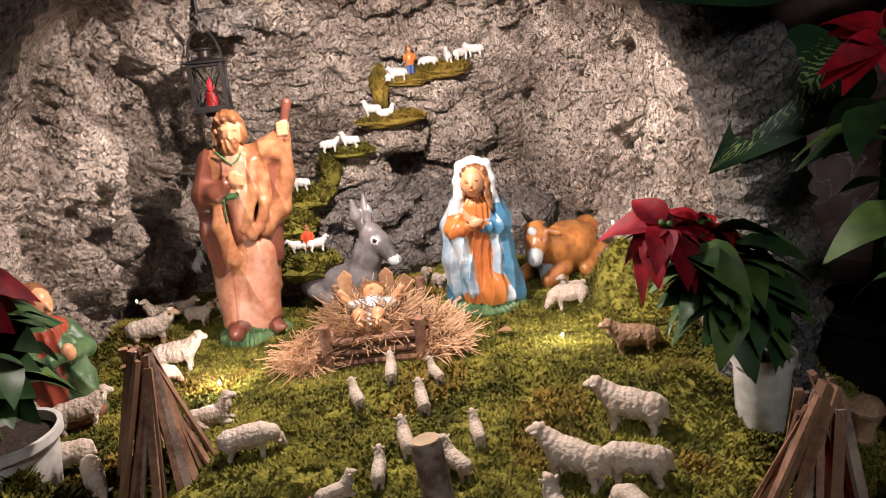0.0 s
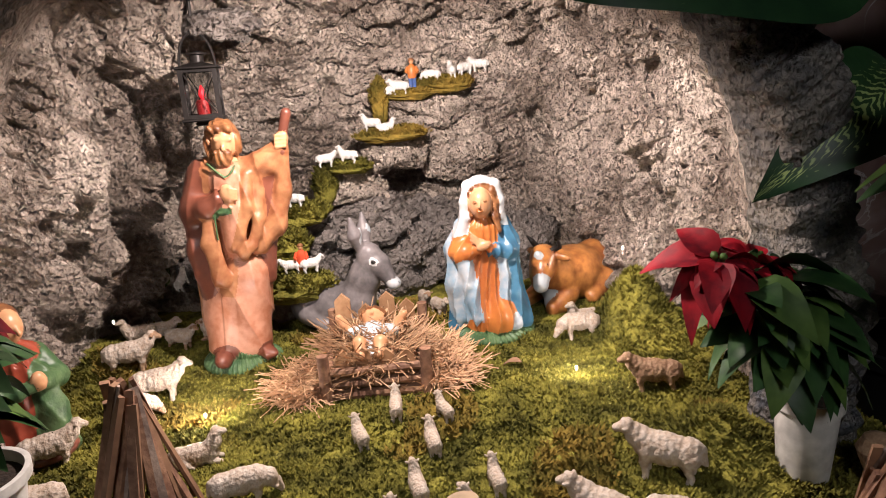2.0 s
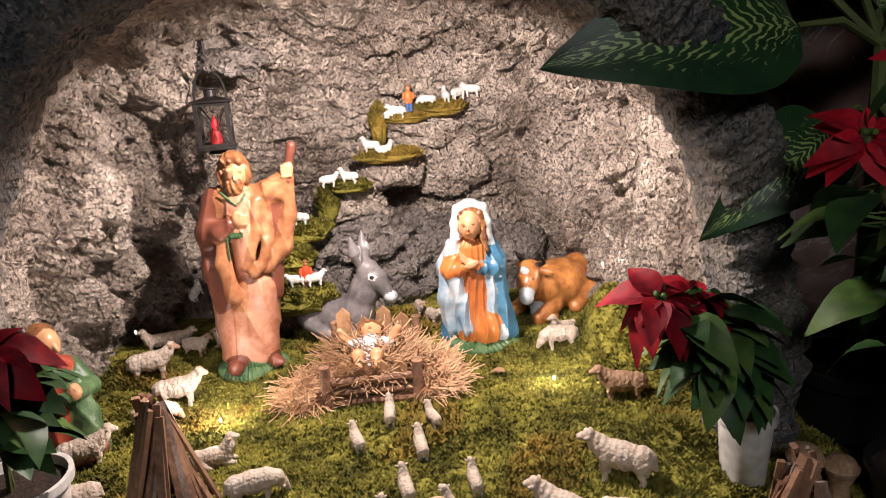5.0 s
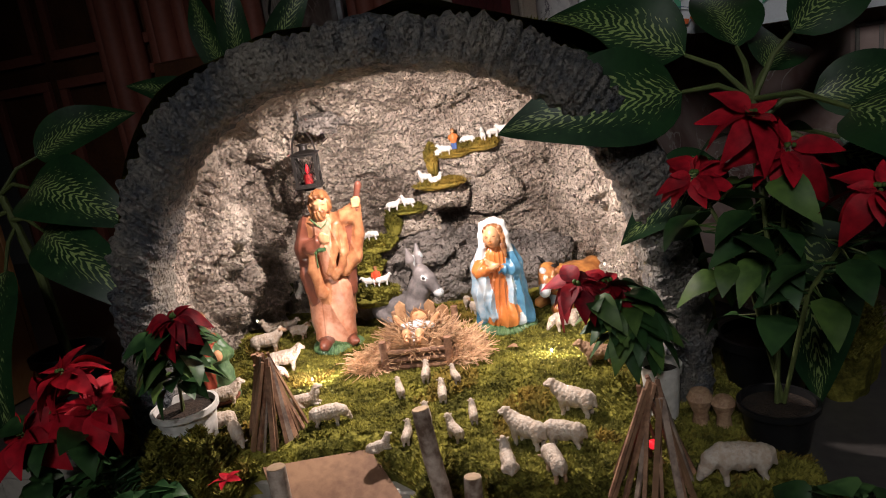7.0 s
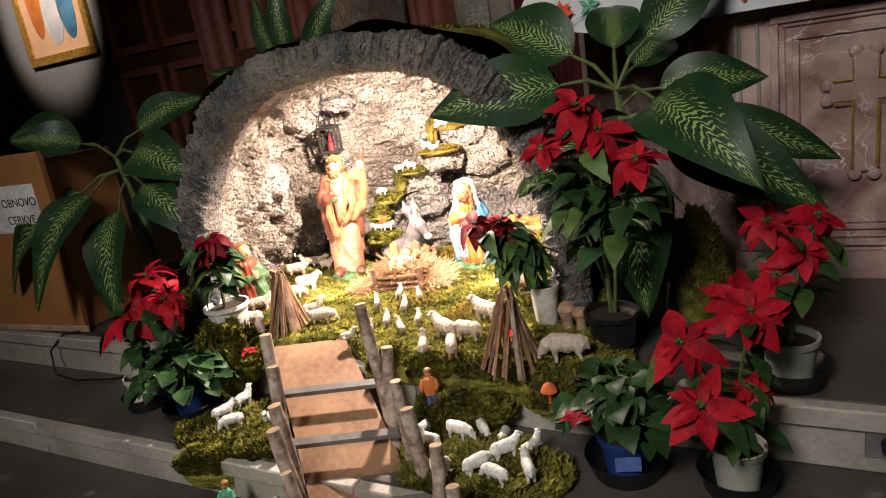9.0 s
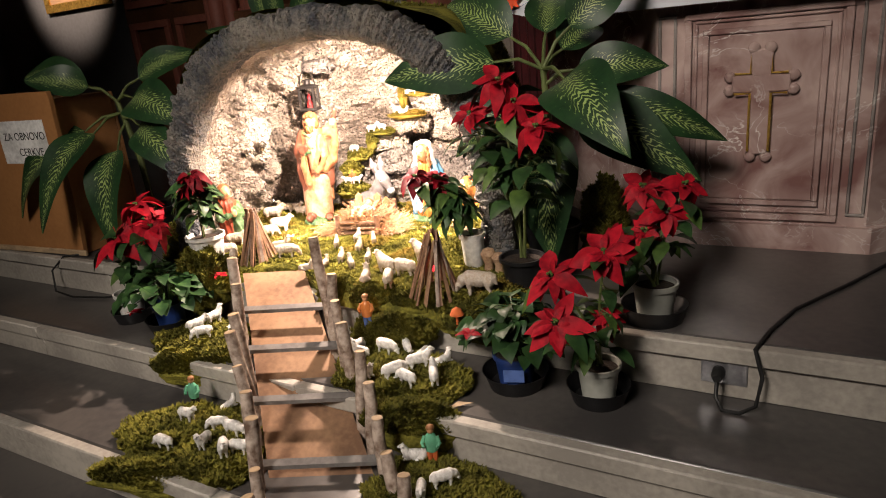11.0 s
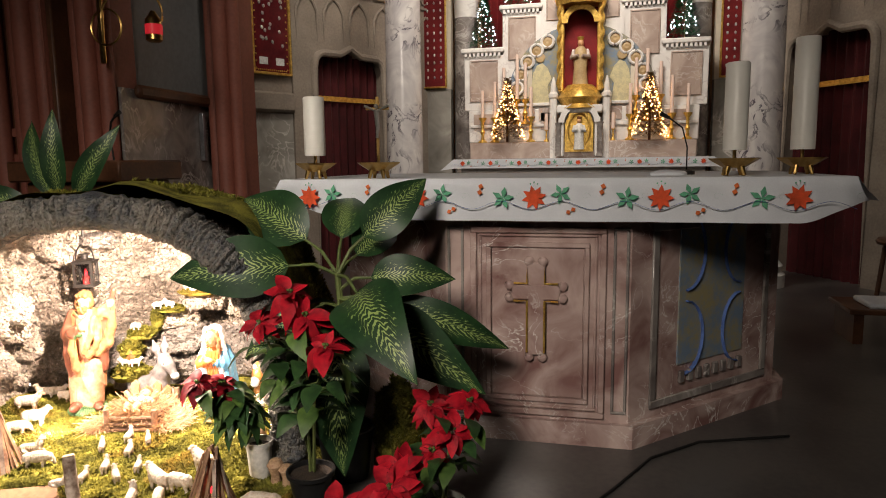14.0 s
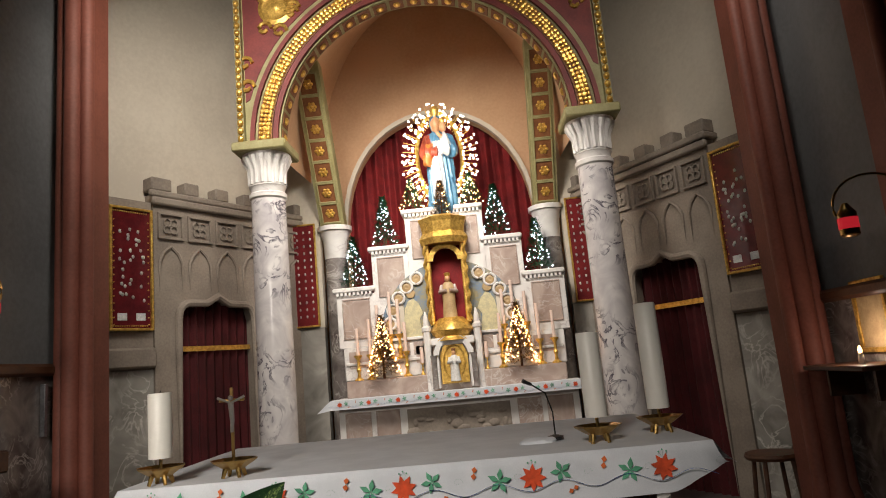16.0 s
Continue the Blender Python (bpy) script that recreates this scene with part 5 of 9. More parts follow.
def straw(n, cx, cy, rx, ry, z0, dz, length, up=0.4):
    g = Geo()
    for _ in range(n):
        a, q = rnd(0, 6.283), math.sqrt(rnd(0, 1))
        x, y = cx + rx * q * math.cos(a), cy + ry * q * math.sin(a)
        z = z0 + dz * rnd(0.0, 1.0) * (1 - q * q * 0.6)
        w, e, L = rnd(0, 6.283), rnd(-0.25, up), length * rnd(0.4, 1.0)
        d = Vector((math.cos(w) * math.cos(e), math.sin(w) * math.cos(e), math.sin(e))) * L
        p = Vector((x, y, z))
        mid = p + d * 0.5 + Vector((0, 0, rnd(-0.004, 0.006)))
        g.tube([p, mid, p + d], 0.0011, 3, cap=False)
    g.v = [(x, y, max(z, 0.003)) for x, y, z in g.v]
    return g


part("straw_filling", straw(2400, 0, 0.018, 0.088, 0.098, 0.03, 0.052, 0.075, 0.8), [STRAW], crib, "golden straw", fix=False)
thing("loose_straw", "loose golden straw spread round the crib", "straw", kind="stuff", m=G @ pose(0, 0, 0.062), geo=straw(1100, -0.145, 0.325, 0.062, 0.09, 0.002, 0.034, 0.06, 0.35), mats=[STRAW], fix=False)
thing("loose_straw", "loose golden straw spread round the crib", "straw", kind="stuff", m=G @ pose(0, 0, 0.062), geo=straw(1000, 0.100, 0.325, 0.050, 0.09, 0.002, 0.050, 0.07, 0.6), mats=[STRAW], fix=False)

# ---- stick tents of campfires ----


BATTEN_WOOD = mat("weathered_stick", (0.30, 0.23, 0.18), 0.75, 0, (0.14, 0.10, 0.08), 25, 120, 0.5, 0.004, random_tint=0.4)


def stick_tent(name, label, m, h, r, n, seed, lit=False):
    random.seed(seed)
    ob = thing(name, label, "campfire", "stick campfires", m=m)
    for k in range(n):
        a = 2 * math.pi * k / n + rnd(-0.12, 0.12)
        q, t = r * rnd(0.75, 1.10), rnd(0.0022, 0.0052)
        b, top = Vector((q * math.cos(a), q * math.sin(a), -0.004)), Vector((0.016 * math.cos(a + rnd(0.2, 1.6)), 0.016 * math.sin(a + rnd(0.2, 1.6)), h * rnd(0.80, 1.10)))
        d = (top - b).normalized()
        side = d.cross(Vector((0, 0, 1))).normalized()
        out = d.cross(side).normalized()
        vs = [p + side * sx * t * 1.3 + out * sy * t * 0.7 for p in (b, top) for sx, sy in ((-1, -1), (1, -1), (1, 1), (-1, 1))]
        part("stick", Geo().add(vs, [(0, 1, 2, 3), (4, 5, 6, 7), (0, 1, 5, 4), (1, 2, 6, 5), (2, 3, 7, 6), (3, 0, 4, 7)]), [(TWIG, PLANK, TWIG, BATTEN_WOOD)[k % 4]], ob, smooth=False)
    if lit:
        part("ember_bulb", Geo().ball((0, 0, h * 0.45), 0.009, 8), [RED_GLASS], ob, "small red bulb")
    return ob


stick_tent("stick_campfire", "tent of thin split sticks on the moss", G @ pose(-0.325, -0.015, 0.058), 0.185, 0.075, 26, 3)
stick_tent("stick_campfire", "tent of split sticks over a red glowing bulb", G @ pose(0.462, -0.315, 0.045), 0.195, 0.078, 24, 5, True)
random.seed(11)

# ---- lantern ----
WAX_RED = mat("red_wax", (0.28, 0.02, 0.02), 0.4, 0, (0.20, 0.012, 0.012))
PANE = mat("clear_glass", (0.9, 0.9, 0.9), 0.04, bump=0.0)
PANE.node_tree.nodes["Principled BSDF"].inputs["Transmission Weight"].default_value = 1.0
lantern = thing("lantern", "small dark metal lantern with a red candle glow", "lantern", m=G @ pose(-0.32, 0.600, 0.548, 0, 0, 8))
body = Geo()
for x in (-0.032, 0.032):
    for y in (-0.032, 0.032):
        body.box(x - 0.0045, x + 0.0045, y - 0.0045, y + 0.0045, 0.0, 0.094)
for z in (0.0, 0.088):
    for w in range(4):
        body.box(-0.028, 0.028, -0.0355, -0.0295, z, z + 0.007, m=pose(0, 0, 0, 0, 0, 90 * w))
body.box(-0.041, 0.041, -0.041, 0.041, -0.007, 0.0, bevel=0.003).box(-0.042, 0.042, -0.042, 0.042, 0.094, 0.099, bevel=0.002)
part("cage", body, [IRON], lantern)
part("foot", Geo().box(-0.018, 0.018, -0.018, 0.018, -0.016, -0.007, bevel=0.003), [IRON], lantern)
part("hood", Geo().lathe([(0.052, 0.099), (0.020, 0.106), (0.014, 0.108)], 4, m=pose(0, 0, 0, 0, 0, 45)).lathe([(0.013, 0.105), (0.013, 0.120), (0.021, 0.122), (0.020, 0.125), (0.004, 0.128)], 18), [IRON], lantern, smooth=False)
part("handle", Geo().tube([(0.034 * math.cos(w), 0, 0.099 + 0.066 * math.sin(w)) for w in [math.pi * k / 18 for k in range(19)]], 0.0026, 7), [IRON], lantern)
part("candle", Geo().lathe([(0.014, 0.0), (0.014, 0.034), (0.003, 0.036)], 14), [WAX_RED], lantern, "dark red candle")
part("candle_glow", Geo().lathe([(0.003, 0.036), (0.007, 0.044), (0.005, 0.054), (0.001, 0.064)], 12), [RED_GLASS], lantern, "red glowing flame bulb")
for k in range(4):
    pane = part("pane", Geo().box(-0.028, 0.028, -0.0325, -0.0315, 0.007, 0.088), [PANE], lantern, "thin clear glass", m=pose(0, 0, 0, 0, 0, 90 * k))
    pane.visible_shadow = False
    part("pane_bar", Geo().tube([(-0.026, -0.034, 0.010), (-0.006, -0.034, 0.040), (-0.012, -0.034, 0.058), (-0.026, -0.034, 0.084)], 0.0014, 5), [IRON], lantern, m=pose(0, 0, 0, 0, 0, 90 * k))
    part("pane_bar", Geo().tube([(0.026, -0.034, 0.010), (0.006, -0.034, 0.040), (0.012, -0.034, 0.058), (0.026, -0.034, 0.084)], 0.0014, 5), [IRON], lantern, m=pose(0, 0, 0, 0, 0, 90 * k))
thing("lantern_hook", "dark iron hook in the rock ceiling", "hook", m=G @ pose(-0.32, 0.600, 0.711), geo=Geo().tube([(0.004, 0, -0.006), (0.007, 0, 0.004), (0, 0, 0.012), (0.0, 0.004, 0.07)], 0.0035, 6), mats=[IRON])

# small bulbs of the string lights
for k, (x, y, z) in enumerate(((-0.31, 0.245, 0.07), (0.335, 0.255, 0.078), (-0.555, 0.55, 0.15), (0.53, 0.54, 0.21))):
    thing("string_bulb", "tiny glowing bulb of a string light in the moss", "light bulb", "string bulbs", m=G @ pose(x, y, z), geo=Geo().ball((0, 0, 0), (0.0028, 0.0028, 0.005), 8), mats=[BULB_WHITE])

# ---- plank path with birch stakes ----
LT, LB, RT, RB = Vector((-1.596, -0.831, 0.045)), Vector((-0.79, -1.62, -0.412)), Vector((-1.358, -0.73, 0.045)), Vector((-0.487, -1.47, -0.412))


def ramp_at(s, t):
    """A point of the board: s across from 0 to 1, t down from 0 to 1."""
    return (LT.lerp(LB, t)).lerp(RT.lerp(RB, t), s)


plank_path = thing("plank_path", "sloping board path with cross battens between birch stakes", "ramp")
g = Geo()
n = 24
vs = []
for k in range(n + 1):
    t = k / n
    w = 0.012 * noise.noise(Vector((t * 5, 0, 0)))
    for s in (0.05, 0.3, 0.6, 0.95):
        p = ramp_at(s, t)
        vs.append((p.x, p.y, p.z + w * 0.3))
for k in range(n + 1):
    for s in (0.05, 0.95):
        p = ramp_at(s, k / n)
        vs.append((p.x, p.y, p.z - 0.012))
fs = [(k * 4 + i, k * 4 + i + 1, k * 4 + i + 5, k * 4 + i + 4) for k in range(n) for i in range(3)]
o = 4 * (n + 1)
fs += [(o + k * 2, o + k * 2 + 1, o + k * 2 + 3, o + k * 2 + 2) for k in range(n)]
fs += [(k * 4, k * 4 + 4, o + k * 2 + 2, o + k * 2) for k in range(n)] + [(k * 4 + 3, k * 4 + 7, o + k * 2 + 3, o + k * 2 + 1) for k in range(n)]
fs += [(0, 1, o + 1, o), (1, 2, 3, o + 1), (n * 4, n * 4 + 1, n * 4 + 2, n * 4 + 3, o + n * 2 + 1, o + n * 2)]
part("board", g.add(vs, fs), [PLANK], plank_path, "rough brown board", smooth=False)
BATTEN = mat("grey_batten", (0.17, 0.16, 0.15), 0.6, 0, (0.11, 0.10, 0.095), 12, 80, 0.3, 0.003)
for t in (0.22, 0.37, 0.54, 0.72, 0.90):
    a, b = ramp_at(0.0, t) + Vector((0, 0, 0.050)), ramp_at(1.0, t) + Vector((0, 0, 0.050))
    d = (LB - LT).normalized() * 0.011
    u = Vector((0, 0, 0.006))
    vs = [p + e * d + f * u for p in (a, b) for e, f in ((-1, -1), (1, -1), (1, 1), (-1, 1))]
    part("batten", Geo().add(vs, [(0, 1, 2, 3), (4, 5, 6, 7), (0, 1, 5, 4), (1, 2, 6, 5), (2, 3, 7, 6), (3, 0, 4, 7)]), [BATTEN], plank_path, "grey wooden batten", smooth=False)
for s, first in ((-0.03, 0.27), (1.03, 0.245)):
    for k in range(9):
        t = first + 0.082 * k
        p = ramp_at(s, t)
        h = rnd(0.235, 0.285) - 0.012 * k
        r = rnd(0.0150, 0.0190)
        lean = Vector((rnd(-0.012, 0.012), rnd(-0.012, 0.012), 0)) + (LT - LB).normalized() * 0.020
        pts = [p - lean + Vector((0, 0, -0.06)), p + Vector((rnd(-0.003, 0.003), 0, h * 0.35)), p + lean * 0.8 + Vector((rnd(-0.004, 0.004), 0, h * 0.7)), p + lean * 1.4 + Vector((0, 0, h))]
        stake = part("birch_stake", Geo().tube(pts, [r * 1.08, r * 0.97, r * 1.03, r * 0.95], 14), [BIRCH], plank_path, "birch stake with peeling bark")
        d = (pts[3] - pts[2]).normalized()
        part("cut_end", Geo().tube([pts[3] - d * 0.001, pts[3] + d * 0.0015], r * 0.90, 12), [CUT], stake, "pale sawn end")

# ---- moss patches on the steps, with tiny sheep ----
PATCHES = ((-1.76, -0.86, 0.0, 0.10, 0.07, 0.13), (-1.66, -1.00, -0.15, 0.17, 0.13, 0.035), (-1.47, -1.03, -0.15, 0.09, 0.10, 0.035), (-1.62, -1.14, -0.19, 0.10, 0.035, 0.06), (-1.40, -1.33, -0.28, 0.21, 0.15, 0.045), (-1.18, -1.36, -0.28, 0.13, 0.13, 0.045), (-1.38, -1.50, -0.31, 0.17, 0.035, 0.05), (-0.89, -0.99, -0.15, 0.14, 0.13, 0.045), (-0.74, -1.02, -0.15, 0.14, 0.12, 0.05), (-0.69, -1.15, -0.20, 0.13, 0.035, 0.08), (-0.92, -0.86, -0.10, 0.12, 0.05, 0.08), (-0.55, -1.28, -0.28, 0.17, 0.11, 0.03), (-0.61, -1.24, -0.28, 0.09, 0.08, 0.04), (-1.74, -0.80, 0.0, 0.12, 0.10, 0.06), (-0.58, -0.86, 0.0, 0.13, 0.09, 0.045), (-2.10, -0.62, 0.0, 0.11, 0.10, 0.15), (-0.39, -0.33, 0.10, 0.075, 0.07, 0.20))
for k, (x, y, z, a, b, c) in enumerate(PATCHES):
    thing("moss_patch", "thick patch of green moss laid on the stone steps", "moss", "moss patches", kind="stuff", m=pose(x, y, z, 0, 0, 14), geo=moss_pad((a, b, c), k * 2.3 + 5, 3200, 0.014), mats=[MOSS], smooth=False, fix=False)
random.seed(21)


def on_patch(x, y):
    """Height of the moss under a point of the steps."""
    best = -9
    for px, py, pz, a, b, c in PATCHES:
        dx, dy = x - px, y - py
        u, v = dx * math.cos(radians(14)) + dy * math.sin(radians(14)), -dx * math.sin(radians(14)) + dy * math.cos(radians(14))
        q = 1 - (u / a) ** 2 - (v / b) ** 2
        if q > 0:
            best = max(best, pz + c * math.sqrt(q))
    level = 0.0 if y > EDGE[0] else LEVEL[1] if y > EDGE[1] else LEVEL[2] if y > EDGE[2] else LEVEL[3]
    return max(best, level)


TOYS = ((-1.66, -1.01), (-1.60, -1.04), (-1.66, -0.93), (-1.52, -0.97), (-1.357, -1.43), (-1.39, -1.316), (-1.274, -1.303), (-1.233, -1.393), (-1.355, -1.19), (-1.192, -1.317), (-1.148, -1.40), (-1.113, -1.373), (-0.95, -1.0), (-0.882, -1.075), (-0.784, -1.07), (-0.736, -1.01), (-0.729, -1.09), (-0.666, -1.05), (-0.698, -0.94), (-0.85, -0.90), (-0.79, -0.90), (-0.89, -0.95), (-1.0, -0.95), (-0.646, -1.215), (-0.528, -1.273), (-0.558, -1.331))
for k, (x, y) in enumerate(TOYS):
    sheep(pose(x, y, on_patch(x, y) + 0.004, 0, 0, rnd(0, 360)), rnd(0.074, 0.092), ("stand", "graze", "high", "lie", "graze")[k % 5], "white", "small sheep on the steps", "on moss on a step")


def tiny_figure(coat, hips):
    g = Geo()
    g.tube([(-0.006, 0, 0), (-0.005, 0, 0.03)], [0.005, 0.007], 8, 1).tube([(0.006, 0, 0), (0.005, 0, 0.03)], [0.005, 0.007], 8, 1)
    g.loft([ring((0, 0, z), r, r * 0.75, 14, 0.04, 5, z * 50) for z, r in ((0.026, 0.012), (0.035, 0.014), (0.055, 0.014), (0.064, 0.010), (0.068, 0.005))], 0)
    g.ball((0, 0, 0.076), (0.0075, 0.008, 0.009), 10, 2).ball((0, 0.001, 0.080), (0.009, 0.009, 0.007), 10, 3)
    for s in (-1, 1):
        g.tube([(s * 0.012, 0, 0.06), (s * 0.018, -0.006, 0.047), (s * 0.014, -0.014, 0.042)], [0.005, 0.0045, 0.0035], 8, 0)
    return g


for x, y, top, low, what in ((-0.985, -0.90, ORANGE, F_BLUE, "tiny shepherd figure in an orange vest on the moss"), (-1.47, -1.22, F_GREEN, IRON, "tiny shepherd figure in a green coat on the moss"), (-0.60, -1.20, F_GREEN, F_ORANGE, "tiny shepherd figure in green and orange on the moss")):
    thing("shepherd_figure", what, "figurine", "tiny shepherds", m=pose(x, y, on_patch(x, y), 0, 0, 20) @ Matrix.Scale(1.25, 4), geo=tiny_figure(0, 0), mats=[top, low, SKIN, HAIR])
thing("shepherd_figure", "tiny shepherd figure in orange and blue on a ledge", "figurine", "tiny shepherds", m=G @ pose(0.118, 0.825, 0.577, 0, 0, 0) @ Matrix.Scale(0.78, 4), geo=tiny_figure(0, 0), mats=[ORANGE, F_BLUE, SKIN, HAIR])
thing("shepherd_figure", "tiny shepherd figure in a red coat below the ledges", "figurine", "tiny shepherds", m=G @ pose(-0.165, 0.60, 0.205, 0, 0, 0) @ Matrix.Scale(0.75, 4), geo=tiny_figure(0, 0), mats=[F_RED, ORANGE, SKIN, HAIR])
thing("mushroom_figurine", "pair of small pale mushrooms with brown caps on the moss", "figurine", m=pose(-0.69, -0.61, 0.055), geo=Geo().lathe([(0.018, 0), (0.014, 0.03), (0.022, 0.05), (0.026, 0.062), (0.018, 0.078), (0.004, 0.084)], 14).lathe([(0.016, 0), (0.013, 0.03), (0.02, 0.048), (0.024, 0.058), (0.016, 0.07), (0.004, 0.076)], 14, m=pose(0.042, -0.012, 0)), mats=[WOOL_DARK])

# ---- plants ----


def leaf_geo(length, width, droop=0.25, fold=0.25, n=7, tip=1.5, stalk=0.0):
    """A pointed leaf along +x from its base, with a folded rib; z up. Returns a Geo with uv."""
    g = Geo()
    vs, uv, fs = [], [], []
    for i in range(n + 1):
        t = i / n
        w = width * 0.5 * (math.sin(math.pi * t ** 0.72) ** 0.85) * (1 - 0.15 * t) if 0 < t < 1 else 0.0006
        x, z = length * t * (1 - 0.10 * t * abs(droop)), -droop * length * t * t + 0.06 * length * math.sin(math.pi * t)
        for s in (-1, -0.5, 0, 0.5, 1):
            vs.append((x, s * w, z + abs(s) * w * fold + 0.012 * length * math.sin(9 * t + s * 2) * abs(s)))
            uv.append((s, t))
    for i in range(n):
        for k in range(4):
            fs.append((i * 5 + k, i * 5 + k + 1, (i + 1) * 5 + k + 1, (i + 1) * 5 + k))
    g.add(vs, fs)
    g.uv = uv
    if stalk:
        g.tube([(-stalk, 0, -stalk * 0.3), (0, 0, 0)], stalk * 0.06, 5)
    return g


def leaf_mesh(name, material, *args, **kw):
    g = leaf_geo(*args, **kw)
    me = g.mesh(name, [material], True, False)
    layer = me.uv_layers.new(name="UVMap")
    for loop in me.loops:
        layer.data[loop.index].uv = g.uv[loop.vertex_index] if loop.vertex_index < len(g.uv) else (1, 0)
    return me


def aim(base, tip, roll=0.0):
    """A pose at base with +x towards tip."""
    d = (Vector(tip) - Vector(base)).normalized()
    side = Vector((0, 0, 1)).cross(d)
    side = side.normalized() if side.length > 0.05 else Vector((0, 1, 0))
    up = d.cross(side)
    m = Matrix((d, side, up)).transposed().to_4x4()
    return Matrix.Translation(base) @ m @ pose(0, 0, 0, roll, 0, 0)


def facing(base, tip, face, roll=0.0):
    """A pose at base with +x towards tip and +z as near as can be to the direction face."""
    d = (Vector(tip) - Vector(base)).normalized()
    f = Vector(face)
    up = (f - d * f.dot(d)).normalized()
    m = Matrix((d, up.cross(d), up)).transposed().to_4x4()
    return Matrix.Translation(base) @ m @ pose(0, 0, 0, roll, 0, 0)


BRACTS = [leaf_mesh("bract", BRACT, 0.088, w, d, f, 7) for w, d, f in ((0.050, 0.25, 0.22), (0.044, 0.5, 0.1), (0.054, 0.05, 0.3), (0.046, -0.15, 0.15))]
DARK_BRACTS = [leaf_mesh("bract", BRACT_DARK, 0.088, w, d, f, 7) for w, d, f in ((0.056, 0.45, 0.25), (0.05, 0.7, 0.15), (0.058, 0.2, 0.3))]
GREENS = [leaf_mesh("leaf", LEAF, 0.085, 0.052, d, 0.15, 6, stalk=0.03) for d in (0.3, 0.5, 0.15)]
FRESH = [leaf_mesh("leaf", LEAF_PALE, 0.08, 0.05, d, 0.15, 6, stalk=0.03) for d in (0.3, 0.55)]
ROUND = [leaf_mesh("leaf", LEAF, 0.055, 0.055, d, 0.2, 5, stalk=0.04) for d in (0.2, 0.45)]
BERRY = Geo().ball((0, 0, 0), 0.004, 6).mesh("flower_bud", [LEAF_PALE])


def pot(name, label, m, r, h, material, saucer=None, square=False):
    ob = thing(name, label, "plant pot", m=m)
    z0 = 0.0
    if saucer:
        k = saucer
        part("saucer", Geo().lathe([(r * 1.05 * k, 0.0), (r * 1.28 * k, 0.05), (r * 1.31 * k, 0.05), (r * 1.25 * k, 0.045), (r * 1.02 * k, 0.006)], 32), [POT_BLACK], ob, "wide black plastic saucer")
        z0 = 0.006
    part("body", Geo().lathe([(r * 0.76, z0), (r * 0.94, z0 + h * 0.86), (r * 1.04, z0 + h * 0.87), (r * 1.05, z0 + h), (r * 0.95, z0 + h), (r * 0.92, z0 + h * 0.84)], 4 if square else 36, m=pose(0, 0, 0, 0, 0, 45 if square else 0)), [material], ob)
    part("soil", Geo().lathe([(r * 0.93, z0 + h * 0.82), (r * 0.93, z0 + h * 0.85), (r * 0.4, z0 + h * 0.89)], 24), [SOIL], ob, "dark potting soil")
    return ob


def stem(parent, pts, r, material=STEM):
    part("stem", Geo().tube(pts, [r] * (len(pts) - 1) + [r * 0.7], 7), [material], parent)


def poinsettia(name, label, root, heads, leaves=22, size=1.0, spread=0.10, seed=1, bract_scale=1.0, group="poinsettias", level=False):
    """A poinsettia from its root: heads are the centres of the red stars."""
    random.seed(seed)
    ob = thing(name, label, "plant", group, m=pose(*root))
    root = Vector(root)
    for h in heads:
        c = Vector(h[:3]) - root
        k = h[3] if len(h) > 3 else 1.0
        q = Vector((rnd(-0.01, 0.01), rnd(-0.01, 0.01), 0))
        mid = Vector((c.x * 0.35, c.y * 0.35, c.z * 0.55))
        stem(ob, [q, mid, c], 0.004 * size)
        ax = Vector((rnd(-0.2, 0.45), rnd(-0.75, -0.2), rnd(0.45, 0.9))).normalized()
        if level:
            ax = Vector((rnd(-0.35, 0.35), rnd(-0.5, 0.1), 0.9)).normalized()
        ex = ax.cross(Vector((0, 0, 1))).normalized()
        ey = ax.cross(ex)
        for ring_k, (cnt, sc, lift) in enumerate(((6, 1.15, -0.15), (6, 0.9, 0.1), (4, 0.6, 0.45))):
            for i in range(cnt):
                a = 2 * math.pi * (i + 0.5 * ring_k) / cnt + rnd(-0.35, 0.35)
                out = ex * math.cos(a) + ey * math.sin(a)
                tipv = c + out + ax * (lift + rnd(-0.45, 0.2)) - Vector((0, 0, rnd(0.0, 0.35)))
                o = new("bract", random.choice(DARK_BRACTS if level else BRACTS))
                o.parent = ob
                o.matrix_basis = facing(c + out * 0.006, tipv, ax + Vector((rnd(-0.3, 0.3), rnd(-0.3, 0.3), rnd(-0.3, 0.3))), rnd(-25, 25)) @ Matrix.Scale(size * k * sc * rnd(0.85, 1.15) * bract_scale, 4)
        for i in range(5):
            o = new("flower_bud", BERRY)
            o.parent = ob
            o.matrix_basis = Matrix.Translation(c + Vector((rnd(-0.008, 0.008), rnd(-0.008, 0.008), 0.006)))
        for i in range(leaves // len(heads)):
            t = rnd(0.35, 0.97)
            p = (mid * (t * 2) if t < 0.5 else mid.lerp(c, (t - 0.5) * 2))
            a = rnd(0, 6.283)
            d = Vector((math.cos(a), math.sin(a), rnd(-0.5, 0.15)))
            base = p + d * 0.03 * size
            stem(ob, [p, base], 0.0016)
            o = new("leaf", random.choice(GREENS if rnd(0, 1) < 0.75 else FRESH))
            o.parent = ob
            o.matrix_basis = aim(base, base + d, rnd(-30, 30)) @ Matrix.Scale(size * rnd(0.75, 1.2), 4)
    return ob


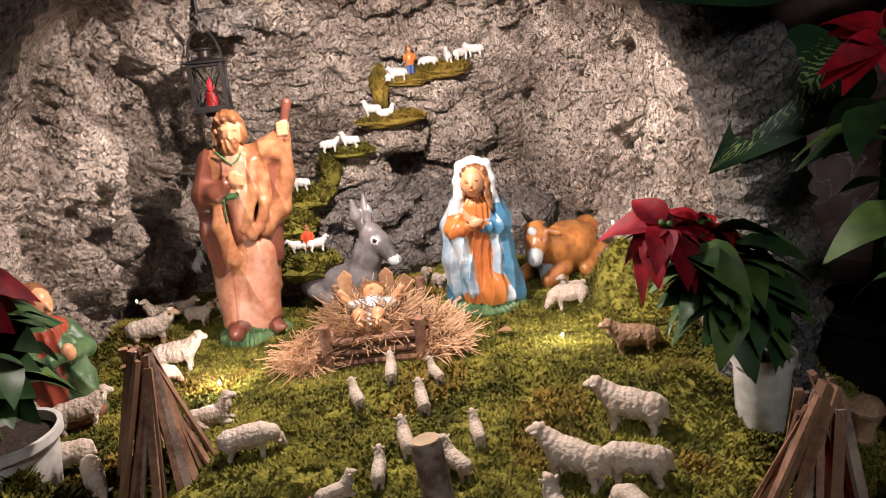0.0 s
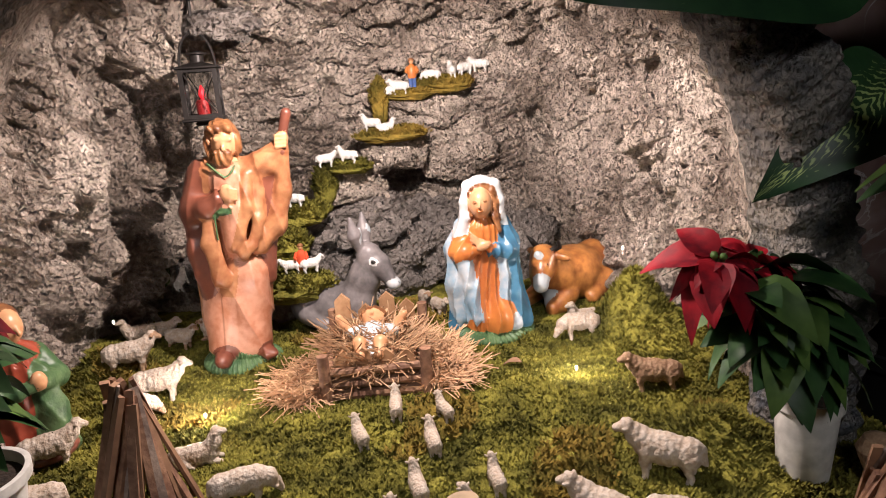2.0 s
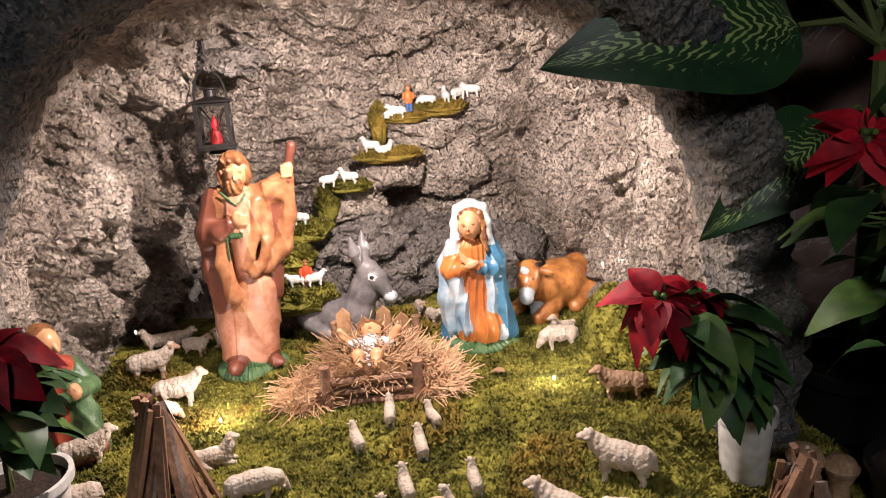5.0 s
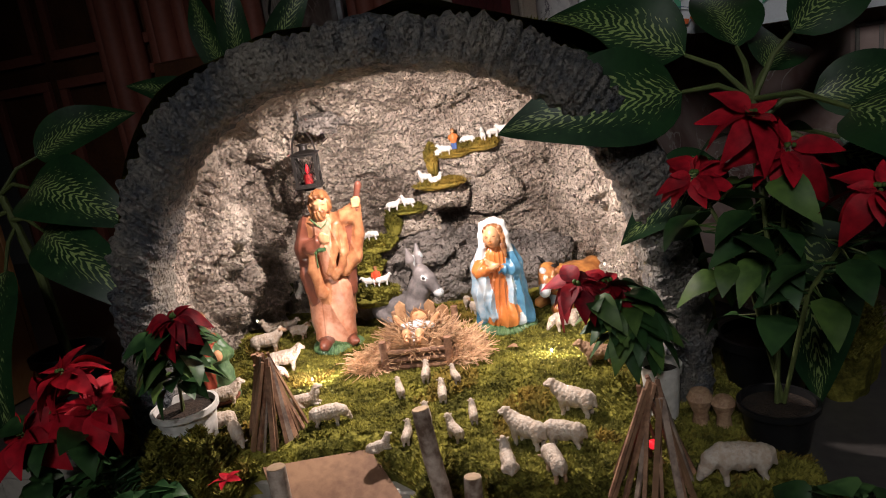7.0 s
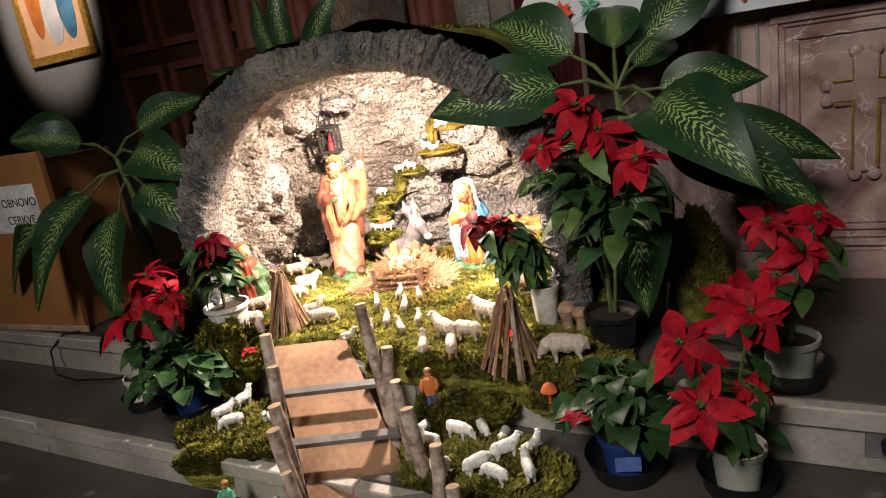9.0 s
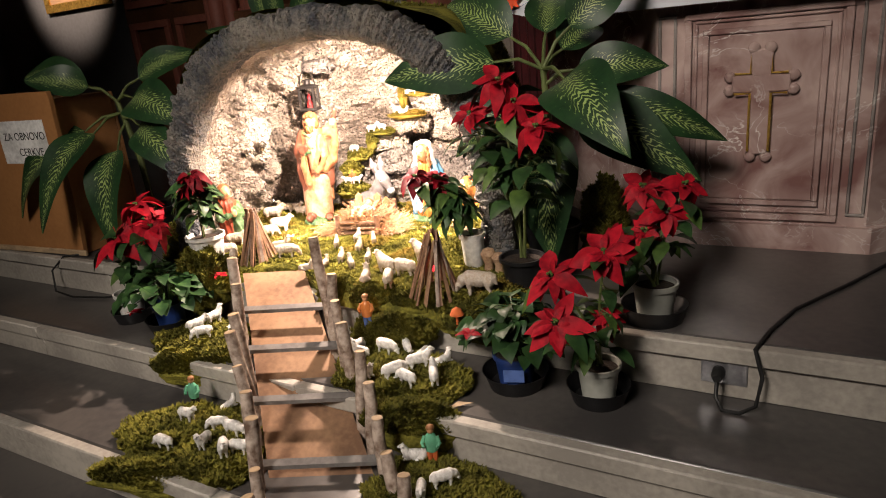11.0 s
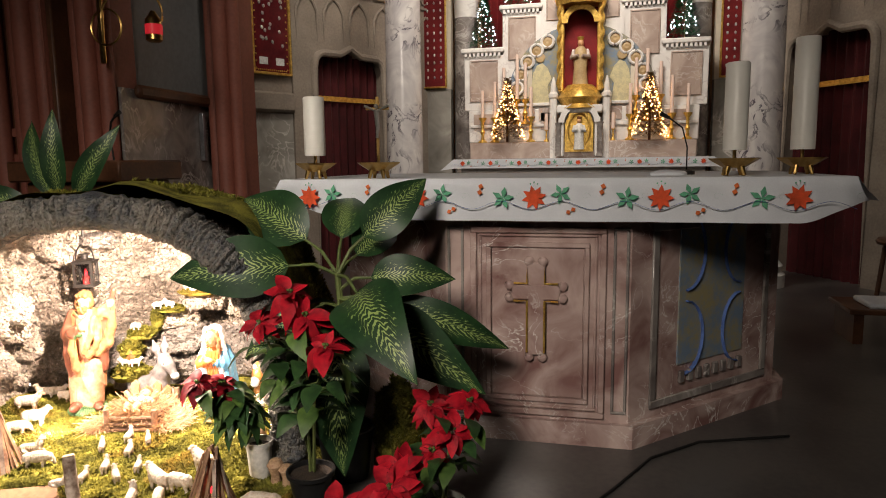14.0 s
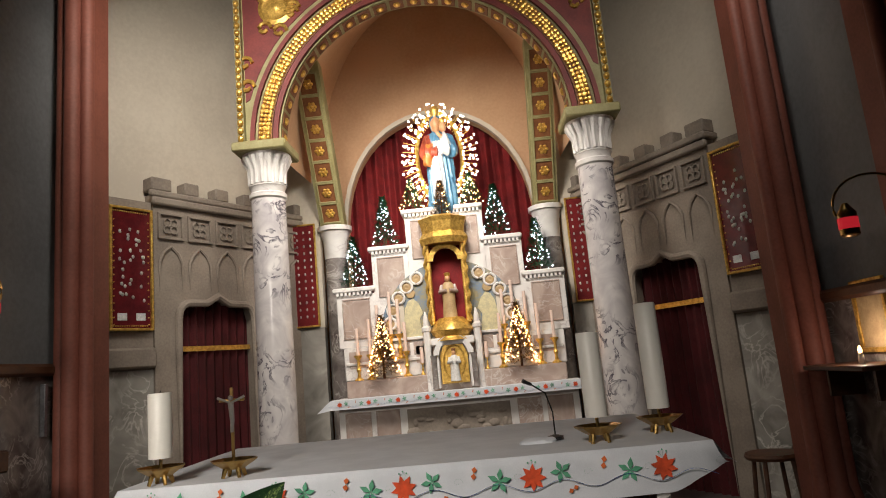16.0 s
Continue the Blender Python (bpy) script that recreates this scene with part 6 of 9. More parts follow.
def bushy(name, label, root, r, h, n, seed, flowers=(), group="leafy pot plants"):
    """A low round-leaved pot plant."""
    random.seed(seed)
    ob = thing(name, label, "plant", group, m=pose(*root))
    for i in range(n):
        a, q = rnd(0, 6.283), math.sqrt(rnd(0.02, 1))
        e = Vector((r * q * math.cos(a), r * q * math.sin(a), h * (1.05 - 0.6 * q * q) * rnd(0.75, 1.05)))
        if i % 3 == 0:
            stem(ob, [Vector((0, 0, 0)), Vector((e.x * 0.3, e.y * 0.3, e.z * 0.7)), e], 0.0018, LEAF_PALE)
        o = new("leaf", random.choice(ROUND))
        o.parent = ob
        o.matrix_basis = aim(e, e + Vector((math.cos(a), math.sin(a), rnd(-0.6, 0.3))), rnd(-30, 30)) @ Matrix.Scale(rnd(0.7, 1.25), 4)
    for c in flowers:
        c = Vector(c) - Vector(root)
        for i in range(5):
            a = 6.283 * i / 5
            o = new("petal", BRACTS[0])
            o.parent = ob
            o.matrix_basis = aim(c, c + Vector((math.cos(a), math.sin(a), 0.3)), rnd(-20, 20)) @ Matrix.Scale(0.42, 4)
    return ob


# pots along the right of the grotto
pot("flower_pot", "grey plastic pot in a wide black saucer", pose(-0.245, -0.915, -0.15), 0.056, 0.10, POT_GREY, 1.15)
poinsettia("poinsettia", "red poinsettia in a grey pot on the step", (-0.245, -0.915, -0.05), ((-0.33, -1.0, 0.222, 0.88), (-0.205, -0.98, 0.285, 0.85), (-0.285, -1.11, 0.150, 0.88), (-0.21, -0.94, 0.10, 0.6)), 40, 0.9, seed=2)
pot("flower_pot", "grey plastic pot in a wide black saucer", pose(-0.148, -0.70, 0.0), 0.060, 0.105, POT_GREY, 1.15)
poinsettia("poinsettia", "red poinsettia in a grey pot on the platform", (-0.148, -0.70, 0.10), ((-0.19, -0.66, 0.365, 0.85), (-0.09, -0.60, 0.36, 0.8), (-0.24, -0.78, 0.225, 0.85), (-0.12, -0.70, 0.31, 0.75), (-0.17, -0.72, 0.26, 0.6)), 36, 0.9, seed=3)
pot("flower_pot", "blue plastic pot in a wide black saucer", pose(-0.48, -0.915, -0.15), 0.060, 0.095, POT_BLUE, 1.2)
bushy("cyclamen", "dark green pot plant with a red bloom on the step", (-0.48, -0.915, -0.06), 0.12, 0.16, 95, 4, ((-0.545, -1.05, 0.055),))
thing("pot_label", "blue and white paper label on a flower pot", "label", m=pose(-0.48, -0.915, -0.095, 0, 0, 18), geo=Geo().box(-0.028, 0.028, -0.0585, -0.0575, -0.018, 0.018), mats=[F_BLUE])
pot("flower_pot", "dark plastic pot on the moss beside the grotto", pose(-0.556, -0.65, 0.045), 0.068, 0.09, POT_BLACK)
poinsettia("poinsettia", "tall red poinsettia with a bare trunk beside the grotto", (-0.556, -0.65, 0.13), ((-0.588, -0.668, 0.665, 0.85), (-0.539, -0.684, 0.606, 0.85), (-0.435, -0.79, 0.550, 0.75), (-0.684, -0.679, 0.575, 0.62)), 64, 1.1, seed=5)
pot("flower_pot", "white ceramic pot on the moss", pose(-0.762, -0.575, 0.055), 0.041, 0.12, POT_WHITE)
poinsettia("poinsettia", "small dark red poinsettia in a white pot", (-0.762, -0.575, 0.16), ((-0.900, -0.665, 0.380, 0.9), (-0.850, -0.62, 0.366, 0.9)), 84, 0.9, seed=6, level=True)
# pots along the left
pot("flower_pot", "white ceramic pot beside the grotto", pose(-1.775, -0.80, 0.075), 0.070, 0.10, POT_WHITE)
poinsettia("poinsettia", "red poinsettia in a white pot beside the grotto", (-1.775, -0.80, 0.16), ((-1.61, -0.945, 0.435, 0.9), (-1.665, -0.90, 0.41, 0.8), (-1.72, -0.86, 0.385, 0.7)), 60, 0.85, seed=7, level=True)
pot("flower_pot", "white plastic pot in a black saucer on the step", pose(-2.10, -0.95, -0.15), 0.055, 0.11, POT_WHITE, 1.1)
poinsettia("poinsettia", "red poinsettia in a white pot on the step", (-2.10, -0.95, -0.05), ((-2.03, -0.99, 0.20, 1.1), (-1.92, -0.95, 0.325, 0.9), (-1.85, -0.96, 0.25, 0.95), (-2.0, -0.93, 0.25, 0.9)), 30, 1.0, seed=8)
pot("flower_pot", "blue plastic pot in a black saucer on the step", pose(-1.86, -0.96, -0.15), 0.06, 0.10, POT_BLUE, 1.2)
bushy("cyclamen", "green pot plant with yellowing leaves on the step", (-1.86, -0.96, -0.06), 0.17, 0.15, 110, 9, ((-1.62, -0.90, 0.06), (-1.93, -1.05, -0.06)))


FACE = (0.22, -0.80, 0.55)


def dieffenbachia(name, label, root, crown, leaves, seed):
    """Leaves: base offset, tip and width in the world's axes."""
    random.seed(seed)
    ob = thing(name, label, "plant", "variegated plants", m=pose(*root))
    root, crown = Vector(root), Vector(crown)
    c = crown - root
    stem(ob, [Vector((0, 0, 0)), c * 0.5 + Vector((0.01, 0.01, 0)), c], 0.014)
    for k, (tip, width, roll, droop, low) in enumerate(leaves):
        tip = Vector(tip) - root
        start = c * low
        base = start + (tip - start) * (0.40 if width > 0.2 else 0.30) + Vector((0, 0, 0.030))
        stem(ob, [start, start.lerp(base, 0.5) + Vector((0, 0, 0.02)), base], 0.006)
        L = (tip - base).length
        me = leaf_mesh("leaf", VARIEGATED, L * 1.06, min(width * 1.22, L * 0.62), droop + 0.10, 0.22, 16)
        o = new("leaf", me)
        o.parent = ob
        lift = Vector((0, 0, droop * L * 0.85))
        o.matrix_basis = facing(base, tip + Vector(FACE) * (droop * L * 0.75), FACE, roll * 0.5)
    return ob


pot("flower_pot", "dark plastic pot beside the altar", pose(-0.545, -0.40, 0.0), 0.095, 0.17, POT_BLACK)
dieffenbachia("dumb_cane", "large dumb cane plant with cream-streaked dark leaves", (-0.545, -0.40, 0.15), (-0.555, -0.40, 0.67), (((-1.01, -0.60, 0.685), 0.17, -25, 0.12, 1.0), ((-0.965, -0.256, 0.915), 0.18, -15, 0.10, 1.0), ((-0.30, -0.26, 0.965), 0.13, 35, 0.06, 1.0), ((-0.23, -0.84, 0.545), 0.24, 20, 0.30, 1.0), ((-0.033, -0.31, 0.43), 0.11, 25, 0.18, 0.85), ((-0.10, -0.56, 0.375), 0.16, 30, 0.25, 0.85), ((-0.475, -0.64, 0.15), 0.18, 10, 0.25, 0.85), ((-0.45, -0.10, 0.80), 0.16, 0, 0.15, 0.95), ((-0.20, -0.35, 0.66), 0.12, 20, 0.2, 0.9), ((-0.80, -0.55, 0.45), 0.12, 0, 0.35, 0.8), ((-0.62, -0.10, 0.92), 0.14, 0, 0.1, 1.0)), 12)
pot("flower_pot", "dark plastic pot behind the poinsettias", pose(-2.45, -0.50, 0.0), 0.10, 0.18, POT_BLACK)
dieffenbachia("dumb_cane", "large dumb cane plant beside the plywood box", (-2.45, -0.50, 0.16), (-2.50, -0.52, 0.66), (((-3.05, -0.60, 0.83), 0.16, 15, 0.15, 1.0), ((-2.75, -0.75, 0.80), 0.16, 0, 0.15, 1.0), ((-1.99, -0.62, 0.60), 0.18, -15, 0.22, 1.0), ((-2.95, -0.85, 0.30), 0.20, 20, 0.45, 0.9), ((-2.60, -0.95, 0.28), 0.15, 0, 0.5, 0.9), ((-2.20, -0.30, 0.85), 0.15, 0, 0.15, 1.0), ((-1.90, -0.70, 0.38), 0.14, 0, 0.5, 0.85), ((-2.40, -0.80, 0.12), 0.16, 0, 0.6, 0.8)), 13)
dieffenbachia("dumb_cane", "dark slender leaves of a plant behind the grotto", (-2.05, 0.1, 0.0), (-2.05, 0.1, 0.72), (((-1.75, 0.1, 1.18), 0.10, 40, 0.05, 1.0), ((-2.25, 0.15, 1.22), 0.10, -40, 0.05, 1.0), ((-2.02, 0.05, 1.25), 0.09, 20, 0.05, 1.0), ((-2.45, 0.0, 0.95), 0.10, 0, 0.15, 1.0)), 14)
random.seed(31)

# ---- altar ----
altar = thing("altar", "polished red marble altar with a carved cross panel", "altar", m=pose(0.037, 0, 0))
OUT = [(-0.33, 0.0), (0.33, 0.0), (0.95, 0.62), (0.95, 0.95), (-0.95, 0.95), (-0.95, 0.62)]


def poly(g, outline, z0, z1, slot=0):
    n = len(outline)
    vs = [(x, y, z0) for x, y in outline] + [(x, y, z1) for x, y in outline]
    return g.add(vs, [tuple(range(n))[::-1], tuple(range(n, 2 * n))] + [(i, (i + 1) % n, (i + 1) % n + n, i + n) for i in range(n)], slot)


def grow(outline, d):
    cx, cy = 0.0, 0.5
    return [(cx + (x - cx) * (1 + d / 0.6), cy + (y - cy) * (1 + d / 0.6)) for x, y in outline]


part("plinth", poly(Geo(), grow(OUT, 0.028), 0.0, 0.085), [RED_MARBLE], altar, smooth=False)
part("body", poly(Geo(), OUT, 0.085, 0.86), [RED_MARBLE], altar, smooth=False)
part("cornice", poly(Geo(), grow(OUT, 0.02), 0.845, 0.865), [RED_MARBLE], altar, smooth=False)
part("tabletop", Geo().box(-0.93, 0.97, -0.075, 0.98, 0.865, 0.958, bevel=0.004), [GREY_MARBLE], altar)


def frame_bars(g, x0, x1, z0, z1, w, y0, y1, bev=0.003):
    g.box(x0, x1, y0, y1, z0, z0 + w, bevel=bev).box(x0, x1, y0, y1, z1 - w, z1, bevel=bev)
    g.box(x0, x0 + w, y0, y1, z0 + w, z1 - w, bevel=bev).box(x1 - w, x1, y0, y1, z0 + w, z1 - w, bevel=bev)
    return g


part("panel_moulding", frame_bars(Geo(), -0.235, 0.245, 0.10, 0.79, 0.022, -0.016, 0.0), [RED_MARBLE], altar, "carved frame moulding")
part("panel_moulding", frame_bars(Geo(), -0.205, 0.215, 0.125, 0.765, 0.010, -0.009, 0.0), [RED_MARBLE], altar)
part("panel_moulding", frame_bars(Geo(), -0.178, 0.188, 0.15, 0.735, 0.018, -0.014, 0.0), [RED_MARBLE], altar)
part("panel_field", Geo().box(-0.158, 0.168, -0.005, 0.0, 0.17, 0.716, bevel=0.002), [RED_MARBLE], altar)
part("side_strip", frame_bars(Geo(), -0.322, -0.262, 0.12, 0.79, 0.010, -0.008, 0.0), [GREY_MARBLE], altar)
part("side_strip", frame_bars(Geo(), 0.268, 0.322, 0.12, 0.79, 0.010, -0.008, 0.0), [GREY_MARBLE], altar)
cross = part("relief_cross", Geo().box(-0.030, 0.034, -0.022, -0.004, 0.325, 0.665, bevel=0.006).box(-0.085, 0.089, -0.023, -0.004, 0.528, 0.588, bevel=0.006), [RED_MARBLE], altar, "raised marble cross")
for x, z in ((-0.022, 0.668), (0.026, 0.668), (-0.022, 0.318), (0.026, 0.318), (-0.092, 0.580), (-0.092, 0.536), (0.096, 0.580), (0.096, 0.536)):
    part("lobe_end", Geo().ball((x, -0.014, z), (0.018, 0.012, 0.018), 12), [RED_MARBLE], cross)
gilt = Geo()
for s in (-1, 1):
    x = 0.002 + s * 0.031
    gilt.tube([(x, -0.025, 0.338), (x, -0.025, 0.526), (0.002 + s * 0.078, -0.026, 0.526)], 0.0042, 6)
    gilt.tube([(x, -0.025, 0.65), (x, -0.025, 0.590), (0.002 + s * 0.078, -0.026, 0.590)], 0.0042, 6)
part("gilt_line", gilt, [GOLD], cross, "gilded outline")
# the slanting side with its mosaic panel
face = pose(0.33, 0.0, 0, 0, 0, 45)
part("panel_moulding", frame_bars(Geo(), 0.10, 0.80, 0.12, 0.80, 0.03, -0.012, 0.0), [GREY_MARBLE], altar, m=face)
part("mosaic_panel", Geo().box(0.25, 0.64, -0.006, 0.0, 0.26, 0.80), [MOSAIC], altar, "dark blue and gold mosaic panel", m=face)
swirl = Geo()
for s in (-1, 1):
    for q in (0.68, 0.36):
        swirl.tube([(0.445 + s * (0.16 - 0.10 * math.sin(w)), -0.008, q + 0.14 * math.cos(w)) for w in [math.pi * k / 10 for k in range(11)]], 0.010, 6, flat=0.4)
part("mosaic_band", swirl, [F_BLUE], altar, m=face)
dent = Geo()
for k in range(8):
    dent.box(0.26 + k * 0.05, 0.285 + k * 0.05, -0.014, 0.0, 0.19, 0.235, bevel=0.002)
part("dentil_row", dent, [GREY_MARBLE], altar, m=face)

# cloth with a printed flower border
X0, X1, YF, YB, ZT, ZB = -0.90, 1.02, -0.092, 1.0, 0.962, 0.822
cloth = thing("altar_cloth", "white altar cloth with a printed flower and vine border", "tablecloth")


def cloth_point(u, v):
    """The cloth from the back edge (v = 0) over the top and down the front (v = 1); its front corners swing outward and up."""
    x = X0 + (X1 - X0) * u
    if v <= 0.5:
        return (x, YB + (YF + 0.008 - YB) * v * 2, ZT + 0.0015)
    d = (v - 0.5) * 2
    e = max(0.0, 1 - u / 0.15, 1 - (1 - u) / 0.08)
    e = e * e * (3 - 2 * e) if e < 1 else 1.0
    out = (-0.085 if u < 0.5 else 0.055) * e * d
    wv = 0.005 * math.sin(x * 11) + 0.004 * math.sin(x * 27 + 1) + 0.010 * e * math.sin(u * 150)
    sag = min(1.0, d * 8)
    return (x + out, YF + 0.008 * (1 - sag) - wv * d + 0.03 * e * d, ZT - 0.004 * sag - (ZT - ZB) * d * (1 - 0.50 * e * d))


nu, nv = 150, 24
g = Geo().add([cloth_point(i / nu, j / nv) for j in range(nv + 1) for i in range(nu + 1)], [(j * (nu + 1) + i, j * (nu + 1) + i + 1, (j + 1) * (nu + 1) + i + 1, (j + 1) * (nu + 1) + i) for j in range(nv) for i in range(nu)])
for x, s in ((X0, -1), (X1, 1)):
    rowv = []
    for k in range(17):
        y = YF + 0.008 + (YB - YF - 0.008) * k / 16
        wv = 0.012 * math.sin(k * 1.9) * min(1.0, k / 3)
        rowv += [(x, y, ZT + 0.0015), (x + s * (0.03 + wv), y, 0.92), (x + s * (0.07 + wv * 1.5), y + (0.02 if k == 0 else 0), ZB + 0.065)]
    g.add(rowv, [(k * 3 + q, k * 3 + q + 1, k * 3 + q + 4, k * 3 + q + 3) for k in range(16) for q in range(2)])
part("linen", g, [LINEN], cloth, fix=False)


def star(g, x, z, r, petals, a0=0.0, fat=0.30, y=0.0):
    for k in range(petals):
        a = a0 + 2 * math.pi * k / petals
        d, p = (math.cos(a), math.sin(a)), (-math.sin(a), math.cos(a))
        pts = [(x, z), (x + d[0] * r * 0.5 + p[0] * r * fat * 0.5, z + d[1] * r * 0.5 + p[1] * r * fat * 0.5), (x + d[0] * r, z + d[1] * r), (x + d[0] * r * 0.5 - p[0] * r * fat * 0.5, z + d[1] * r * 0.5 - p[1] * r * fat * 0.5)]
        g.add([(u, y, w) for u, w in pts], [(0, 1, 2, 3)])


def border(parent, xs, step, zc, y, k):
    """Printed flowers, leaves, buds and a vine along a cloth's front."""
    vine = Geo()
    x0, x1 = xs
    n = round((x1 - x0) / step)

    def bloom(name, mat_, label, *a):
        g = Geo()
        star(g, *a)
        part(name, g, [mat_], parent, label, smooth=False, fix=False)

    for i in range(n + 1):
        x = x0 + i * step
        bloom("red_flower", F_RED, "printed red flower", x, zc + 0.006 * k, 0.043 * k, 8, rnd(0, 1), 0.46, y)
        if i < n:
            bloom("green_leaf", F_GREEN, "printed green leaf", x + step * 0.22, zc + 0.018 * k, 0.036 * k, 5, rnd(0, 1), 0.46, y)
            bloom("green_leaf", F_GREEN, "printed green leaf", x + step * 0.74, zc + 0.004 * k, 0.040 * k, 5, rnd(0, 1), 0.46, y)
            bloom("orange_bud", F_ORANGE, "printed orange bud", x + step * 0.55, zc + 0.034 * k, 0.020 * k, 2, 1.35, 0.9, y)
            bloom("orange_bud", F_ORANGE, "printed orange bud", x + step * 0.30, zc - 0.038 * k, 0.018 * k, 2, 0.5, 0.9, y)
    if k > 0.9:
        curls = Geo()
        for i in range(n + 1):
            x = x0 + i * step
            for dx, dz in ((-0.012, 0.060), (0.0, 0.066), (0.012, 0.060)):
                curls.tube([(x, y, zc + 0.03), (x + dx, y, zc + dz - 0.008)], 0.0007, 4, flat=0.3)
                curls.ball((x + dx, y, zc + dz - 0.008), (0.0028, 0.0006, 0.0028), 5)
            for dx in (0.42, 0.88):
                curls.tube([(x + step * dx + 0.016 * math.cos(t) * (1 - t / 8), y, zc + 0.010 + 0.014 * math.sin(t) * (1 - t / 8)) for t in [0.4 * q for q in range(16)]], 0.0006, 4, flat=0.3)
        part("thin_tendril", curls, [F_GREEN], parent, "printed thin tendrils and stamens", smooth=False, fix=False)
    vine.tube([(x0 - step * 0.4 + (x1 - x0 + step * 0.8) * q / 160, y, zc - 0.020 * k + 0.014 * k * math.sin((q / 160) * (n + 0.8) * 12.57)) for q in range(161)], 0.003 * k, 4, flat=0.25)
    part("blue_vine", vine, [F_BLUE], parent, "printed blue vine", smooth=False, fix=False)


border(cloth, (-0.778, 0.854), 0.408, 0.893, YF - 0.011, 1.0)


def dish(m, label):
    ob = thing("candle_dish", label, "candle holder", "candle dishes", m=m)
    part("bowl", Geo().lathe([(0.012, 0.026), (0.035, 0.026), (0.078, 0.052), (0.084, 0.058), (0.080, 0.058), (0.034, 0.034), (0.004, 0.034)], 8, m=Matrix.Diagonal((1, 0.8, 1, 1))), [BRASS], ob, smooth=False)
    for k in range(4):
        a = math.radians(45 + 90 * k)
        part("foot", Geo().tube([(0.03 * math.cos(a), 0.03 * math.sin(a), 0.03), (0.04 * math.cos(a), 0.04 * math.sin(a), 0.0)], [0.009, 0.006], 8), [BRASS], ob)
    part("spike", Geo().tube([(0, 0, 0.03), (0, 0, 0.085)], 0.006, 8), [BRASS], ob)
    return ob


ZC = ZT + 0.003
for x, y, h, r in ((-0.785, -0.02, 0.215, 0.039), (0.695, 0.075, 0.287, 0.038), (0.938, 0.20, 0.378, 0.039)):
    dish(pose(x, y, ZC), "brass dish with four feet on the altar cloth")
    c = thing("altar_candle", "thick white altar candle standing in a brass dish", "candle", "altar candles", m=pose(x, y, ZC + 0.085))
    part("wax", Geo().lathe([(r, 0.0), (r, h - 0.004), (r * 0.93, h), (r * 0.8, h - 0.003), (0.004, h - 0.008)], 28), [WAX], c)
    part("wick", Geo().tube([(0, 0, h - 0.01), (0.002, 0, h + 0.008)], 0.0016, 5), [INK], c)
dish(pose(-0.547, 0.01, ZC), "brass dish with four feet on the altar cloth")
cru = thing("standing_crucifix", "small brass crucifix standing in a brass dish", "crucifix", m=pose(-0.547, 0.01, ZC + 0.03) @ Matrix.Scale(1.3, 4))
part("post", Geo().box(-0.004, 0.004, -0.003, 0.003, 0.0, 0.205, bevel=0.001).box(-0.034, 0.034, -0.003, 0.003, 0.168, 0.176, bevel=0.001), [BRASS], cru)
part("figure", Geo().tube([(0, -0.006, 0.09), (0.003, -0.008, 0.12), (0, -0.008, 0.165)], [0.004, 0.006, 0.008], 8).ball((0, -0.009, 0.178), 0.007, 8).tube([(-0.036, -0.006, 0.18), (0, -0.008, 0.165), (0.036, -0.006, 0.18)], 0.0035, 6), [HEART], cru, "silver figure, plain")
thing("open_missal", "folded white cloth lying on the altar", "cloth", m=pose(0.50, 0.22, ZC, 0, 0, 8), geo=lump((0.07, 0.045, 0.018), 4.4, rough=0.2, n=12), mats=[LINEN])
mic = thing("altar_microphone", "thin black gooseneck microphone on the altar", "microphone", m=pose(0.565, 0.25, ZC))
part("base", Geo().lathe([(0.03, 0.0), (0.03, 0.012), (0.01, 0.018)], 18), [RUBBER], mic)
part("gooseneck", Geo().tube([(0, 0, 0.015), (0, 0, 0.10), (-0.02, -0.01, 0.17), (-0.075, -0.03, 0.21)], 0.003, 6), [RUBBER], mic)
part("capsule", Geo().tube([(-0.07, -0.028, 0.206), (-0.10, -0.04, 0.222)], [0.006, 0.008], 8), [RUBBER], mic)

# ---- apse: columns, canopy arch, vault ----
CX = 0.03
for sx in (-1, 1):
    col = thing("column", "veined grey and white marble column with carved capital", "column", "canopy columns", m=pose(CX + sx * 1.46, 3.38, 0))
    part("base", Geo().lathe([(0.24, 0.0), (0.24, 0.10), (0.21, 0.12), (0.22, 0.17), (0.18, 0.22), (0.165, 0.24)], 36), [ALTAR_WHITE], col)
    part("shaft", Geo().lathe([(0.158, 0.24), (0.160, 1.2), (0.150, 2.86)], 40), [COLUMN_MARBLE], col, "purple-veined marble shaft")
    part("collar", Geo().lathe([(0.150, 2.86), (0.166, 2.875), (0.166, 2.91), (0.150, 2.925), (0.152, 2.965), (0.165, 2.98), (0.150, 2.995)], 36), [ALTAR_WHITE], col, "carved white ring")
    flute = part("capital", Geo().lathe([(0.150, 2.99), (0.148, 3.14), (0.165, 3.22), (0.215, 3.27)], 32), [ALTAR_WHITE], col, "carved white capital")
    for k in range(16):
        a = 2 * math.pi * k / 16
        part("fluting", Geo().tube([(0.152 * math.cos(a), 0.152 * math.sin(a), 3.0), (0.154 * math.cos(a), 0.154 * math.sin(a), 3.14), (0.20 * math.cos(a), 0.20 * math.sin(a), 3.25)], [0.020, 0.022, 0.03], 6), [ALTAR_WHITE], flute)
    part("abacus", Geo().box(-0.24, 0.24, -0.24, 0.24, 3.27, 3.36, bevel=0.015), [OLIVE], col, "olive and gold slab")


def arc(cx, cz, r, n=40, a0=0.0, a1=math.pi):
    return [(cx + r * math.cos(a0 + (a1 - a0) * k / n), cz + r * math.sin(a0 + (a1 - a0) * k / n)) for k in range(n + 1)]


